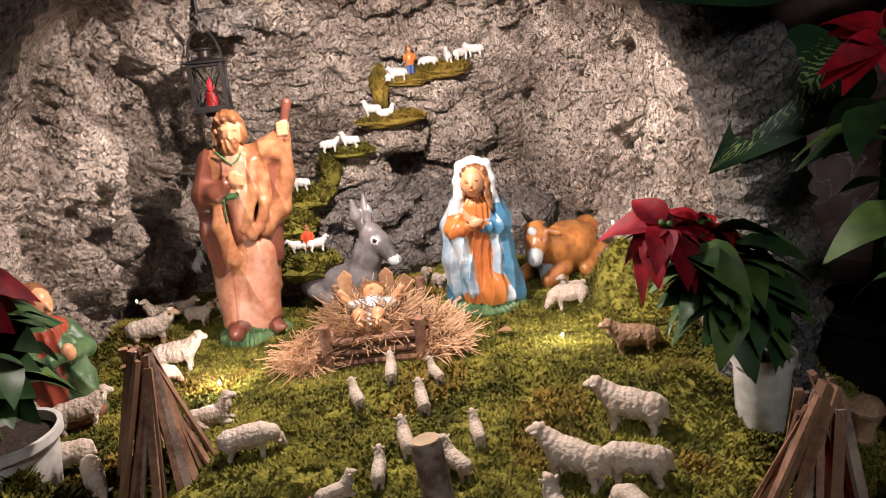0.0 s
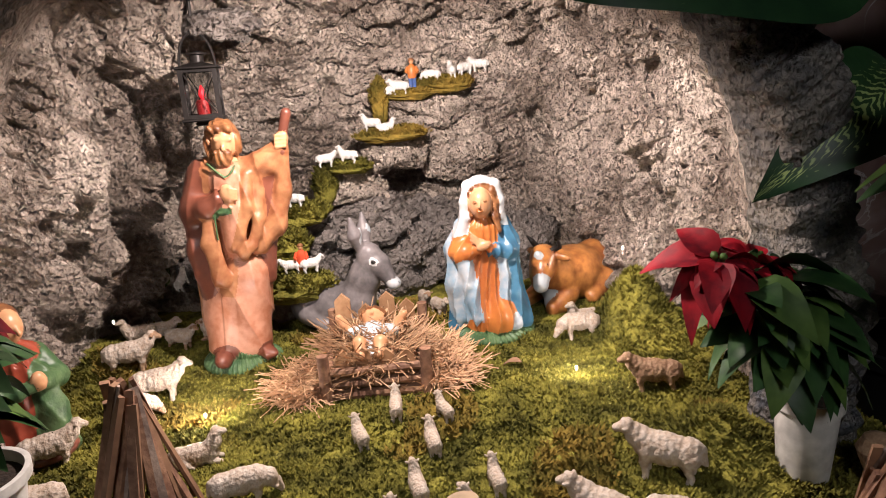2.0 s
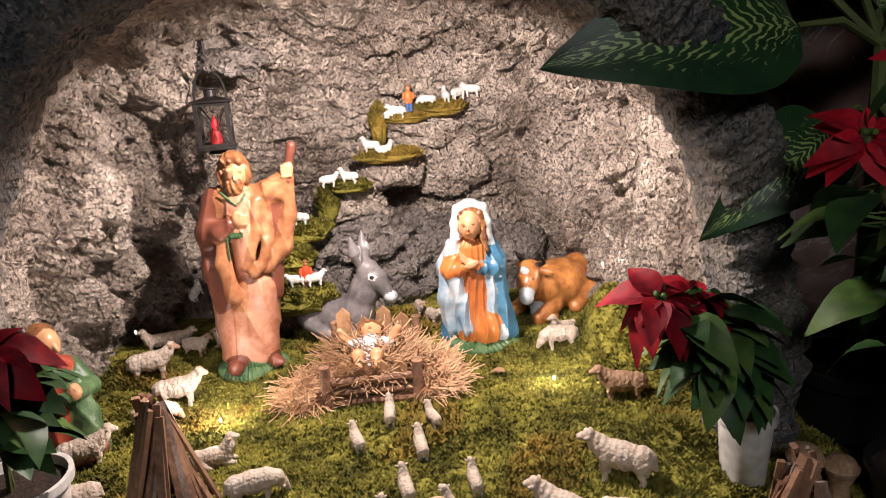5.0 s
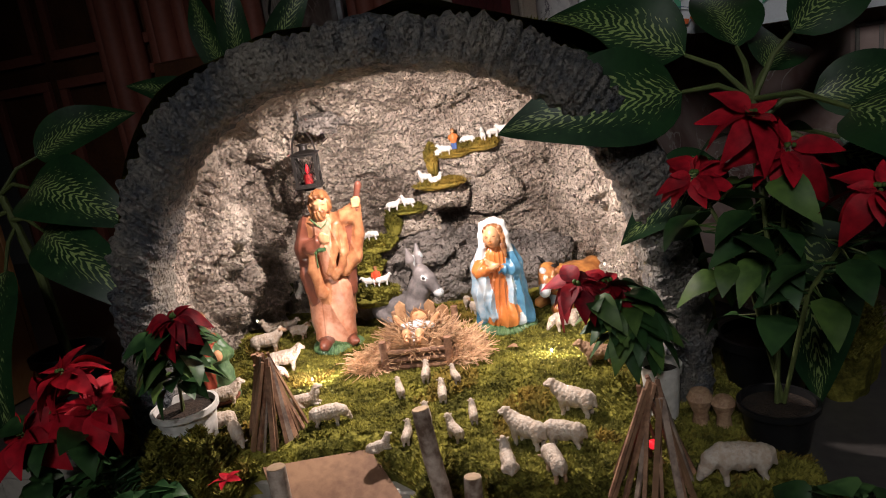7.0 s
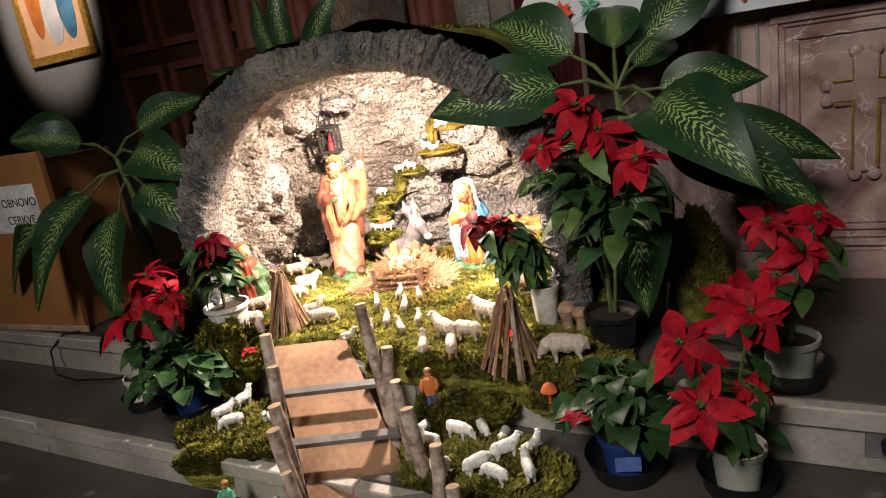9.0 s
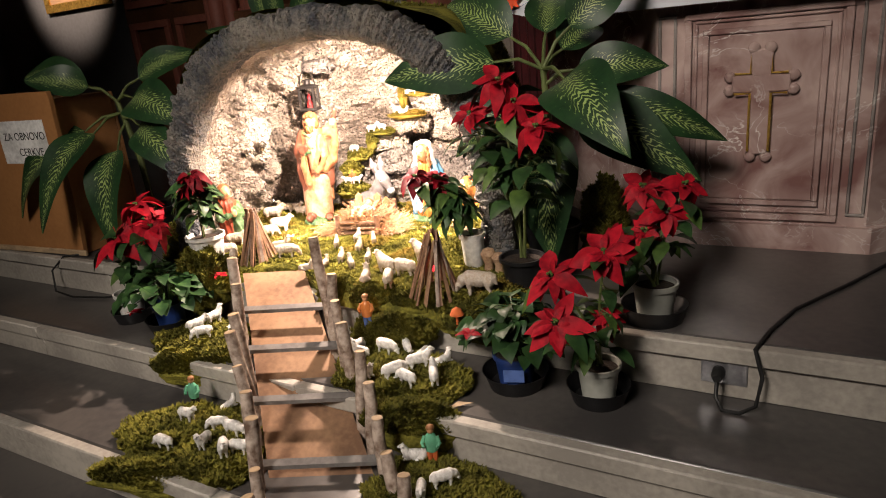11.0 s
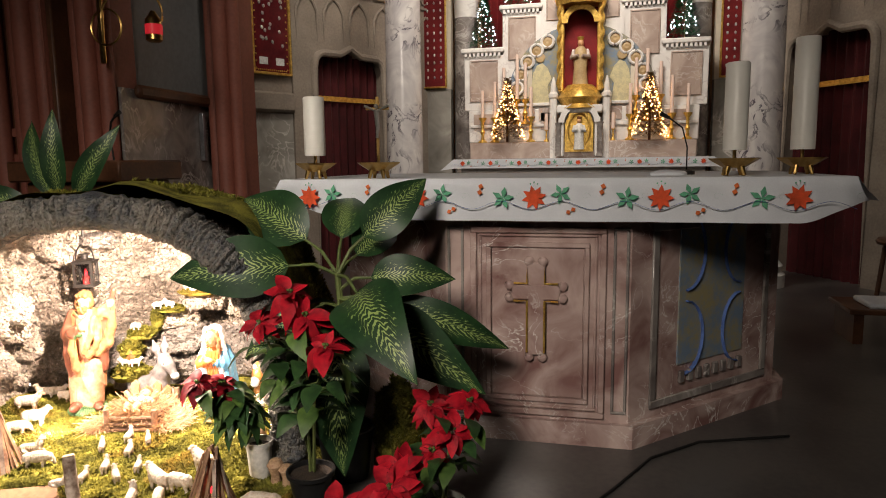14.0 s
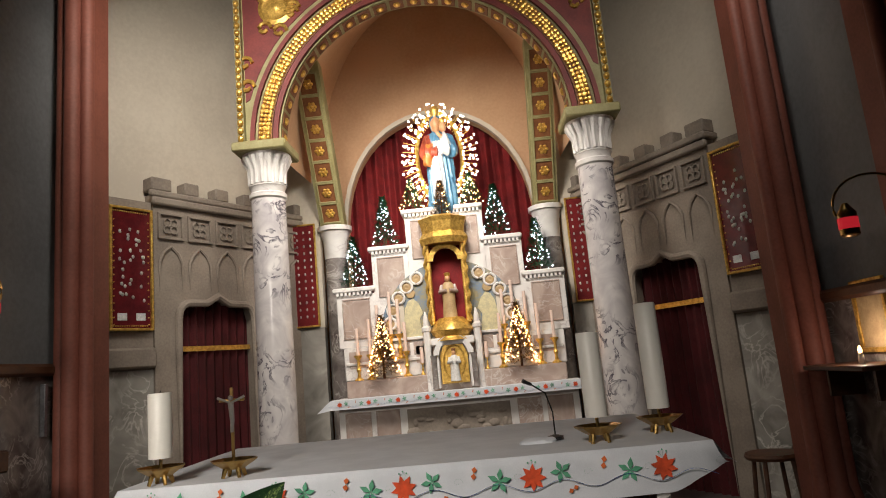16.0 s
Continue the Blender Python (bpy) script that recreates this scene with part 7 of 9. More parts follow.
def arch_band(g, cx, cz, r0, r1, y0, y1, slot=0, n=48):
    """A half ring in the xz plane with thickness."""
    i, o = arc(cx, cz, r0, n), arc(cx, cz, r1, n)
    vs = [(x, y, z) for y in (y0, y1) for x, z in i + o]
    m = n + 1
    fs = []
    for k in range(n):
        fs += [(k, k + 1, m + k + 1, m + k), (2 * m + k, 3 * m + k, 3 * m + k + 1, 2 * m + k + 1), (k, 2 * m + k, 2 * m + k + 1, k + 1), (m + k, m + k + 1, 3 * m + k + 1, 3 * m + k)]
    fs += [(0, m, 3 * m, 2 * m), (n, 2 * m + n, 3 * m + n, m + n)]
    return g.add(vs, fs, slot)


canopy = thing("canopy_arch", "gilded and maroon canopy arch over the high altar", "arch", m=pose(CX, 0, 0))
SPR = 3.36
i = arc(0, SPR, 1.60, 48)
g = Geo()
top = 5.9
outline = [(1.64, SPR), (1.64, top), (-1.64, top), (-1.64, SPR)] + [(x, z) for x, z in reversed(arc(0, SPR, 1.30, 48))]
g.prism(outline, 3.30, 3.50)
part("wall", g, [OLIVE], canopy, "olive painted arch wall", smooth=False)
part("outer_moulding", arch_band(Geo(), 0, SPR, 1.53, 1.57, 3.27, 3.30), [MAROON], canopy, "maroon moulding")
part("gilt_band", arch_band(Geo(), 0, SPR, 1.37, 1.50, 3.275, 3.30), [COFFER], canopy)
part("maroon_band", arch_band(Geo(), 0, SPR, 1.315, 1.36, 3.265, 3.30), [MAROON], canopy)
beads = Geo()
for k in range(110):
    a = math.pi * (k + 0.5) / 110
    for r in (1.40, 1.44, 1.475):
        q = 0.024 * rnd(0.7, 1.2)
        beads.ball((r * math.cos(a), 3.270, SPR + r * math.sin(a)), (q, 0.016, q), 4)
part("gilt_leaf_carving", beads, [GOLD], canopy, "gilded carved leaves", fix=False)
for sx in (-1, 1):
    for k in range(26):
        u, w = rnd(0.0, 1.0), rnd(0.0, 1.0)
        x, z = sx * (1.62 - 0.55 * u), SPR + 0.35 + 1.5 * w
        if math.hypot(x, z - SPR) < 1.66:
            continue
        sp = Geo().tube([(x + 0.07 * math.cos(t) * (1 - t / 9), 3.285, z + 0.07 * math.sin(t) * (1 - t / 9)) for t in [q * 0.7 for q in range(10)]], [0.02] * 9 + [0.008], 6)
        part("gilt_scroll", sp, [GOLD], canopy, "gilded scroll ornament")
    sp = Geo().lathe([(0.16, 0.0), (0.17, 0.015), (0.13, 0.03), (0.10, 0.02), (0.02, 0.045)], 24, m=pose(sx * 1.28, 3.30, SPR + 1.32, 90, 0, 0))
    part("gilt_boss", sp, [GOLD], canopy, "round gilded boss")
    part("spandrel_field", Geo().prism([(sx * 1.60, SPR + 0.42), (sx * 1.60, SPR + 1.9), (sx * 0.5, SPR + 1.9)] + [(x, z) for x, z in (arc(0, SPR, 1.62, 14, 0.28, 1.25) if sx > 0 else arc(0, SPR, 1.62, 14, math.pi - 0.28, math.pi - 1.25))][::-1], 3.293, 3.2995), [MAROON], canopy, "maroon painted spandrel", smooth=False)
    part("corner_strip", Geo().box(sx * 1.64 - 0.03, sx * 1.64 + 0.03, 3.24, 3.30, SPR, top), [OLIVE], canopy)
    for k in range(34):
        part("gilt_bead", Geo().ball((sx * 1.64, 3.235, SPR + 0.06 + k * 0.073), (0.028, 0.024, 0.034), 6), [GOLD], canopy)
# soffit coffers
for k in range(25):
    a = math.pi * (k + 0.5) / 25
    m = Matrix.Translation((0, 3.40, SPR)) @ pose(0, 0, 0, 0, 90 - math.degrees(a), 0)
    c = part("coffer", Geo().box(-0.065, 0.065, -0.075, 0.075, 1.290, 1.297, bevel=0.003), [COFFER], canopy, m=m)
    part("rosette", Geo().lathe([(0.038, 0.0), (0.03, -0.014), (0.008, -0.022)], 8, m=pose(0, 0, 1.29)), [GOLD], c)


def sheet(name, label, pts, mats, nx, ny, kind="structure", cat="wall"):
    vs = [pts(i / nx, j / ny) for j in range(ny + 1) for i in range(nx + 1)]
    fs = [(j * (nx + 1) + i, j * (nx + 1) + i + 1, (j + 1) * (nx + 1) + i + 1, (j + 1) * (nx + 1) + i) for j in range(ny) for i in range(nx)]
    return thing(name, label, cat, kind=kind, geo=Geo().add(vs, fs), mats=mats, fix=False)


# peach vault between the front and rear arches, and the dome behind
sheet("ceiling_vault", "peach plaster vault over the high altar", lambda u, v: (CX + (1.42 - 0.08 * v) * math.cos(math.pi * u), 3.5 + 1.5 * v, 3.36 + (1.36 + 0.9 * v) * math.sin(math.pi * u)), [PEACH], 48, 6, cat="ceiling")
rear = thing("rear_arch", "olive rear arch with gilded coffers and carved piers", "arch", m=pose(CX, 0, 0))
RZ = 4.35
LEAN = 0.58


def rib_y(z):
    """The ribs lean forward under the vault as they rise."""
    return 4.6 - LEAN * (z - 2.84)


for sx in (-1, 1):
    g = Geo()
    x0, x1 = sx * 1.15 - 0.13, sx * 1.15 + 0.13
    g.add([(x, rib_y(z) + d, z) for z in (2.84, RZ) for x in (x0, x1) for d in (0.0, 0.18)], [(0, 2, 6, 4), (1, 5, 7, 3), (0, 4, 5, 1), (2, 3, 7, 6), (0, 1, 3, 2), (4, 6, 7, 5)])
    part("pier", g, [OLIVE], rear, "olive rib", smooth=False)
    tilt = math.degrees(math.atan(LEAN))
    for k in range(7):
        z = 2.98 + k * 0.195
        m = pose(sx * 1.15, rib_y(z), z, tilt, 0, 0)
        c = part("coffer", Geo().box(-0.088, 0.088, -0.004, 0.006, -0.10, 0.10, bevel=0.003), [COFFER], rear, m=m)
        part("edge", frame_bars(Geo(), -0.10, 0.10, -0.112, 0.112, 0.016, -0.018, 0.0), [OLIVE], c)
        flower = Geo().lathe([(0.018, 0.0), (0.016, 0.02), (0.004, 0.026)], 10, m=pose(0, -0.006, 0, 90, 0, 0))
        for q in range(6):
            w = 2 * math.pi * q / 6
            flower.ball((0.034 * math.cos(w), -0.010, 0.034 * math.sin(w)), (0.019, 0.010, 0.019), 6)
        part("rosette", flower, [GOLD], c)
    part("capital", Geo().lathe([(0.12, 2.50), (0.13, 2.70), (0.17, 2.80), (0.19, 2.80), (0.19, 2.85)], 20, m=pose(sx * 1.15, 4.68, 0)), [ALTAR_WHITE], rear, "fluted green-white capital")
    part("half_column", Geo().lathe([(0.13, 0.0), (0.12, 2.5)], 24, m=pose(sx * 1.15, 4.68, 0)), [GREY_MARBLE], rear)
# back wall with a pointed opening and the curtain
AR = 1.06


def lancet(r, h, z0, n=24):
    out = []
    for k in range(n + 1):
        a = math.pi * k / n
        out.append((CX + r * math.cos(a), z0 + h * math.sin(a) ** 0.85))
    return out


op = lancet(AR, 1.42, 2.72)
wall = [(2.2, -0.1), (2.2, 6.0), (-2.2, 6.0), (-2.2, -0.1), (CX - AR, -0.1)] + op[::-1] + [(CX + AR, -0.1)]
thing("wall_apse", "peach plaster wall with a pointed opening behind the high altar", "wall", kind="structure", geo=Geo().prism(wall, 5.0, 5.12), mats=[PEACH], smooth=False)
o2 = lancet(AR + 0.045, 1.47, 2.72)
thing("trim_apse", "pale moulding round the pointed opening", "trim", kind="structure", geo=Geo().prism(o2 + op[::-1], 4.94, 5.0), mats=[PLASTER], smooth=False)
cur = Geo()
cv, cf = [], []
for k in range(161):
    x = CX - 1.2 + 2.4 * k / 160
    y = 5.22 + 0.035 * math.sin(k * 0.72) + 0.02 * math.sin(k * 0.31 + 1)
    cv += [(x, y, 0.0), (x, y, 2.4), (x, y + 0.01, 4.6)]
for k in range(160):
    cf += [(k * 3, k * 3 + 3, k * 3 + 4, k * 3 + 1), (k * 3 + 1, k * 3 + 4, k * 3 + 5, k * 3 + 2)]
thing("curtain", "dark red velvet curtain behind the high altar", "curtain", geo=cur.add(cv, cf), mats=[CURTAIN], fix=False)

# ---- side screens ----


for sx, nm in ((-1, "west"), (1, "east")):
    A, B = Vector((sx * 2.75, 2.6, 0)), Vector((sx * 1.45, 4.7, 0))
    d = (B - A).normalized()
    # local x runs from A to B, local -y faces the choir
    nrm = Vector((-sx * d.y * -1, 0, 0))
    ang = math.degrees(math.atan2(d.y, d.x))
    M = Matrix.Translation(A) @ pose(0, 0, 0, 0, 0, ang)
    f = -1 if sx < 0 else 1  # side of the choir in local y
    T = lambda y0, y1: (min(f * y0, f * y1), max(f * y0, f * y1))
    W = 2.47
    y0, y1 = T(-0.30, -0.12)
    thing("wall_choir_" + nm, "cream plaster upper wall of the choir", "wall", kind="structure", m=M, geo=Geo().box(-0.3, W + 0.3, y0, y1, 2.9, 7.0), mats=[PLASTER])
    scr = thing("stone_screen", "carved brown stone screen with tracery and battlements over a doorway", "screen", "stone screens", m=M)
    g = Geo()
    S0, S1, D0, D1, DZ, TOP = 0.68, 2.47, 0.90, 1.72, 2.04, 2.98
    door = [(D0, -0.02), (D0, DZ - 0.16)] + [(D0 + 0.10 * (1 - math.cos(t)), DZ - 0.16 + 0.14 * math.sin(t)) for t in (0.5, 1.0, 1.5)] + [((D0 + D1) / 2 - 0.12, DZ - 0.015), ((D0 + D1) / 2, DZ + 0.05), ((D0 + D1) / 2 + 0.12, DZ - 0.015)] + [(D1 - 0.10 * (1 - math.cos(t)), DZ - 0.16 + 0.14 * math.sin(t)) for t in (1.5, 1.0, 0.5)] + [(D1, DZ - 0.16), (D1, -0.02)]
    out = [(S0, -0.02), (S0, TOP), (S1, TOP), (S1, -0.02)]
    y0, y1 = T(-0.12, 0.0)
    part("slab", Geo().prism(out + door[::-1], y0, y1), [SCREEN], scr, smooth=False)
    y0, y1 = T(0.0, 0.05)
    part("cornice", Geo().box(S0 - 0.03, S1, y0, y1, TOP - 0.10, TOP - 0.03, bevel=0.015), [SCREEN], scr)
    part("cornice", Geo().box(S0 - 0.05, S1, min(y0, f * -0.12), max(y1, f * 0.07), TOP - 0.03, TOP + 0.03, bevel=0.015), [SCREEN], scr)
    for k in range(6):
        x = S0 - 0.03 + k * 0.33
        y0, y1 = T(-0.11, 0.03)
        part("battlement", Geo().box(x, x + (0.20 if k == 0 else 0.15), y0, y1, TOP + 0.03, TOP + 0.15, bevel=0.012), [SCREEN], scr)
    for k in range(6):
        x = S0 + 0.16 + k * 0.295
        y0, y1 = T(0.0, 0.028)
        part("quatrefoil_frame", frame_bars(Geo(), x - 0.125, x + 0.125, 2.58, 2.82, 0.022, y0, y1), [SCREEN], scr)
        q = Geo()
        for a in range(4):
            w = math.radians(45 + 90 * a)
            q.tube([(x + 0.045 * math.cos(w) + 0.035 * math.cos(t), f * 0.012, 2.70 + 0.045 * math.sin(w) + 0.035 * math.sin(t)) for t in [6.283 * e / 10 for e in range(11)]], 0.009, 6)
        part("quatrefoil", q, [SCREEN], scr)
        p = [(x - 0.11, 2.12), (x - 0.11, 2.38), (x - 0.07, 2.46), (x, 2.52), (x + 0.07, 2.46), (x + 0.11, 2.38), (x + 0.11, 2.12)]
        part("blind_arch", Geo().tube([(u, f * 0.008, w) for u, w in p], 0.016, 6), [SCREEN], scr)
    part("door_moulding", Geo().tube([(u, f * 0.012, w) for u, w in door], 0.035, 8), [SCREEN], scr)
    dc = thing("door_curtain", "red curtain with a gold band, doorway shade put in its colour", "curtain", "door curtains", m=M)
    cv, cf = [], []
    for k in range(61):
        x = D0 - 0.05 + (D1 - D0 + 0.1) * k / 60
        y = f * (-0.10 + 0.02 * math.sin(k * 1.1))
        cv += [(x, y, 0.0), (x, y, 2.12)]
    cf = [(k * 2, k * 2 + 2, k * 2 + 3, k * 2 + 1) for k in range(60)]
    part("drape", Geo().add(cv, cf), [DOOR_VELVET_SHADED], dc, fix=False)
    y0, y1 = T(-0.075, -0.068)
    part("gold_band", Geo().box(D0 - 0.05, D1 + 0.05, y0, y1, 1.60, 1.645), [GOLD], dc, "gold braid")
    # wall left of the screen: dado, cornice and the framed votive board
    y0, y1 = T(-0.12, -0.02)
    thing("wall_dado_" + nm, "grey marble dado of the choir wall", "wall", kind="structure", m=M, geo=Geo().box(-0.35, S0 - 0.004, y0, y1, -0.02, 1.46), mats=[DADO_MARBLE])
    thing("wall_side_" + nm, "dim brown wall of the choir", "wall", kind="structure", m=M, geo=Geo().box(-0.35, S0 - 0.004, y0, y1, 1.464, 2.9), mats=[SCREEN])
    y0, y1 = T(-0.02, 0.04)
    thing("trim_cornice_" + nm, "brown stone cornice above the dado", "trim", kind="structure", m=M, geo=Geo().box(-0.35, S0, y0, y1, 1.47, 1.64, bevel=0.02), mats=[SCREEN])
    vb = thing("votive_board", "gold-framed dark red board with silver votive hearts", "picture frame", "votive boards", m=M @ Matrix.Translation((0.28, f * 0.0, 1.78)))
    y0, y1 = T(-0.01, 0.012)
    part("velvet", Geo().box(0.02, 0.36, y0, y1, 0.02, 1.02), [GLASS_FRAME], vb, "glazed dark red velvet")
    y0, y1 = T(-0.01, 0.03)
    part("frame", frame_bars(Geo(), 0.0, 0.38, 0.0, 1.04, 0.022, y0, y1), [GOLD], vb, "narrow gilded frame")
    for k in range(64):
        e = k / 64
        px, pz = (0.035 + 0.31 * (e * 4 % 1), 0.04 if e < 0.25 else 1.0) if e < 0.5 else (0.04 if e < 0.75 else 0.34, 0.05 + 0.93 * (e * 4 % 1))
        part("gilt_stud", Geo().ball((px, f * 0.014, pz), 0.007, 5), [GOLD], vb)
    for k in range(34):
        px, pz = rnd(0.08, 0.30), rnd(0.22, 0.88)
        part("votive_heart", Geo().ball((px, f * 0.015, pz), (0.013, 0.006, 0.016), 6), [HEART], vb)
    for px in (0.07, 0.23):
        y0, y1 = T(0.012, 0.015)
        part("paper_card", Geo().box(px, px + 0.08, y0, y1, 0.085, 0.145), [PAPER], vb)
    # narrow red votive panel beside the altar
    nb = thing("votive_board", "narrow red board with rows of small votive plaques", "picture frame", "votive boards", m=pose(CX + sx * 1.50, 4.55, 1.80))
    part("velvet", Geo().box(-0.15, 0.15, 0.0, 0.02, 0.0, 1.08), [CURTAIN], nb)
    part("frame", frame_bars(Geo(), -0.165, 0.165, -0.012, 1.092, 0.018, -0.01, 0.02), [GOLD], nb)
    for r in range(13):
        for c in range(4):
            part("votive_heart", Geo().ball((-0.105 + c * 0.07, -0.004, 0.10 + r * 0.075), (0.011, 0.005, 0.016), 5), [HEART], nb)
    thing("wall_return_" + nm, "brown marble wall beside the high altar", "wall", kind="structure", geo=Geo().box(min(CX + sx * 1.30, CX + sx * 1.95), max(CX + sx * 1.30, CX + sx * 1.95), 4.58, 4.70, -0.02, 1.78), mats=[DADO_MARBLE])
    thing("wall_upper_" + nm, "cream plaster wall beside the high altar", "wall", kind="structure", geo=Geo().box(min(CX + sx * 1.30, CX + sx * 2.2), max(CX + sx * 1.30, CX + sx * 2.2), 4.61, 4.72, 1.784, 6.5), mats=[PLASTER])
    # red clustered piers
    for px, py, name in ((2.42, 2.15, "inner"), (2.72, 1.2, "outer"), (3.02, 1.05, "outer"), (3.30, 1.0, "outer")):
        pier = thing("clustered_pier", "red painted clustered stone pier", "pier", "red piers", m=pose(sx * px, py, 0))
        part("core", Geo().box(-0.115, 0.115, -0.05, 0.20, -0.01, 7.0, bevel=0.02), [RED_PIER], pier)
        for ox, oy, r in ((-0.088, -0.05, 0.046), (0.0, -0.085, 0.058), (0.088, -0.05, 0.046)):
            part("shaft", Geo().lathe([(r * 1.4, 0.0), (r * 1.4, 0.25), (r, 0.33), (r, 7.0)], 20, m=pose(ox, oy, 0)), [RED_PIER], pier)
    thing("wall_bay_" + nm, "grey plaster wall between the red piers", "wall", kind="structure", geo=Geo().box(min(sx * 2.62, sx * 2.72), max(sx * 2.62, sx * 2.72), 1.2, 2.3, 1.5, 7.0), mats=[GREY_PLASTER])
    thing("wall_bay_dado_" + nm, "dark marble dado between the red piers", "wall", kind="structure", geo=Geo().box(min(sx * 2.58, sx * 2.72), max(sx * 2.58, sx * 2.72), 1.2, 2.3, -0.02, 1.496), mats=[GREY_MARBLE])
    thing("trim_bay_" + nm, "dark moulding over the dark dado", "trim", kind="structure", geo=Geo().box(min(sx * 2.52, sx * 2.58), max(sx * 2.52, sx * 2.58), 1.3, 2.2, 1.44, 1.52, bevel=0.02), mats=[DARK_WOOD])
    thing("wall_transept_" + nm, "dark wall beside the choir", "wall", kind="structure", geo=Geo().box(min(sx * 3.4, sx * 6.8), max(sx * 3.4, sx * 6.8), 1.4, 1.6, -0.02, 7.0), mats=[GREY_PLASTER])
    bl = thing("sanctuary_lamp", "brass ring bracket with a hanging red glass lamp", "lamp", "sanctuary lamps", m=pose(sx * 2.56, 1.05, 1.83))
    part("back_plate", Geo().box(-0.018, 0.018, -0.012, 0.012, -0.22, 0.24, bevel=0.008), [BRASS], bl)
    part("ring", Geo().tube([(-sx * 0.05 + 0.10 * math.cos(t), -0.02, -0.02 + 0.10 * math.sin(t)) for t in [6.283 * k / 28 for k in range(29)]], 0.006, 6), [BRASS], bl)
    part("arm", Geo().tube([(-sx * (0.02 + 0.20 * (1 - math.cos(t)) * 0.5 * 2), -0.02, 0.03 + 0.16 * math.sin(t)) for t in [3.4 * k / 20 for k in range(21)]], 0.006, 6), [BRASS], bl)
    cup = part("cup", Geo().lathe([(0.03, -0.14), (0.045, -0.13), (0.045, -0.02), (0.03, 0.0), (0.012, 0.03)], 18, m=pose(-sx * 0.36, -0.02, 0.02)), [BRASS], bl)
    part("red_glass", Geo().lathe([(0.02, -0.11), (0.047, -0.10), (0.047, -0.045), (0.02, -0.035)], 18, m=pose(-sx * 0.36, -0.02, 0.02)), [RED_LAMP], cup, "glowing red glass")
thing("pier_rail", "short pale metal strip fixed to a red pier", "rail", m=pose(-2.56, 2.02, 1.05), geo=Geo().box(-0.018, 0.018, -0.03, 0.0, 0.0, 0.34, bevel=0.004), mats=[STEEL])

# ---- high altar ----
HA = pose(0.075, 4.2, 0)
high = thing("high_altar", "stepped white marble high altar with pink panels and gilding", "altar", m=HA)
part("mensa_body", Geo().box(-1.12, 1.12, -0.20, 0.3, 0.0, 0.98), [ALTAR_WHITE], high)
for x0, x1 in ((-1.05, -0.83), (-0.76, -0.56), (0.56, 0.76), (0.83, 1.05)):
    part("pink_panel", frame_bars(Geo().box(x0, x1, -0.207, -0.2, 0.30, 0.90), x0 - 0.012, x1 + 0.012, 0.288, 0.912, 0.012, -0.215, -0.2), [ALTAR_PINK], high)
relief = part("carved_relief", Geo().box(-0.48, 0.48, -0.212, -0.2, 0.50, 0.90), [SCREEN], high, "brown carved relief of plain shapes")
for k in range(30):
    part("relief_form", Geo().ball((rnd(-0.45, 0.45), -0.214, rnd(0.54, 0.86)), (rnd(0.02, 0.07), 0.014, rnd(0.02, 0.05)), 6), [SCREEN], relief)
part("mensa_slab", Geo().box(-1.19, 1.19, -0.32, 0.3, 0.98, 1.035, bevel=0.008), [ALTAR_WHITE], high)
part("gradine", Geo().box(-1.05, 1.05, -0.12, 0.3, 1.035, 1.20, bevel=0.01), [ALTAR_PINK], high)
part("gradine", Geo().box(-1.08, 1.08, 0.0, 0.3, 1.20, 1.52, bevel=0.01), [ALTAR_WHITE], high)
for k in range(6):
    x = -0.93 + k * 0.33 + (0.16 if k > 2 else 0)
    part("pink_panel", Geo().box(x - 0.10, x + 0.10, -0.006, 0.0, 1.32, 1.48), [ALTAR_PINK], high)
TIERS = ((1.15, 0.74, 2.12), (0.77, 0.37, 2.51), (0.405, 0.0, 2.86))
for hx, inner, z in TIERS:
    for sx in (-1, 1):
        a, b = sorted((sx * hx, sx * inner))
        part("tier", Geo().box(a + 0.02, b - 0.0, 0.04, 0.30, 1.52, z - 0.07, bevel=0.006), [ALTAR_WHITE], high)
        part("tier_cornice", Geo().box(a - 0.01, b + 0.01, 0.0, 0.32, z - 0.05, z, bevel=0.012), [ALTAR_WHITE], high)
        de = Geo()
        for k in range(9):
            x = a + 0.02 + (b - a - 0.04) * (k + 0.5) / 9
            de.box(x - 0.012, x + 0.012, 0.01, 0.04, z - 0.08, z - 0.05)
        part("dentils", de, [ALTAR_WHITE], high)
        part("pink_panel", frame_bars(Geo().box(a + 0.09, b - 0.07, 0.034, 0.04, max(1.6, z - 0.50), z - 0.13), a + 0.075, b - 0.055, max(1.585, z - 0.515), z - 0.115, 0.014, 0.026, 0.04), [ALTAR_PINK], high)
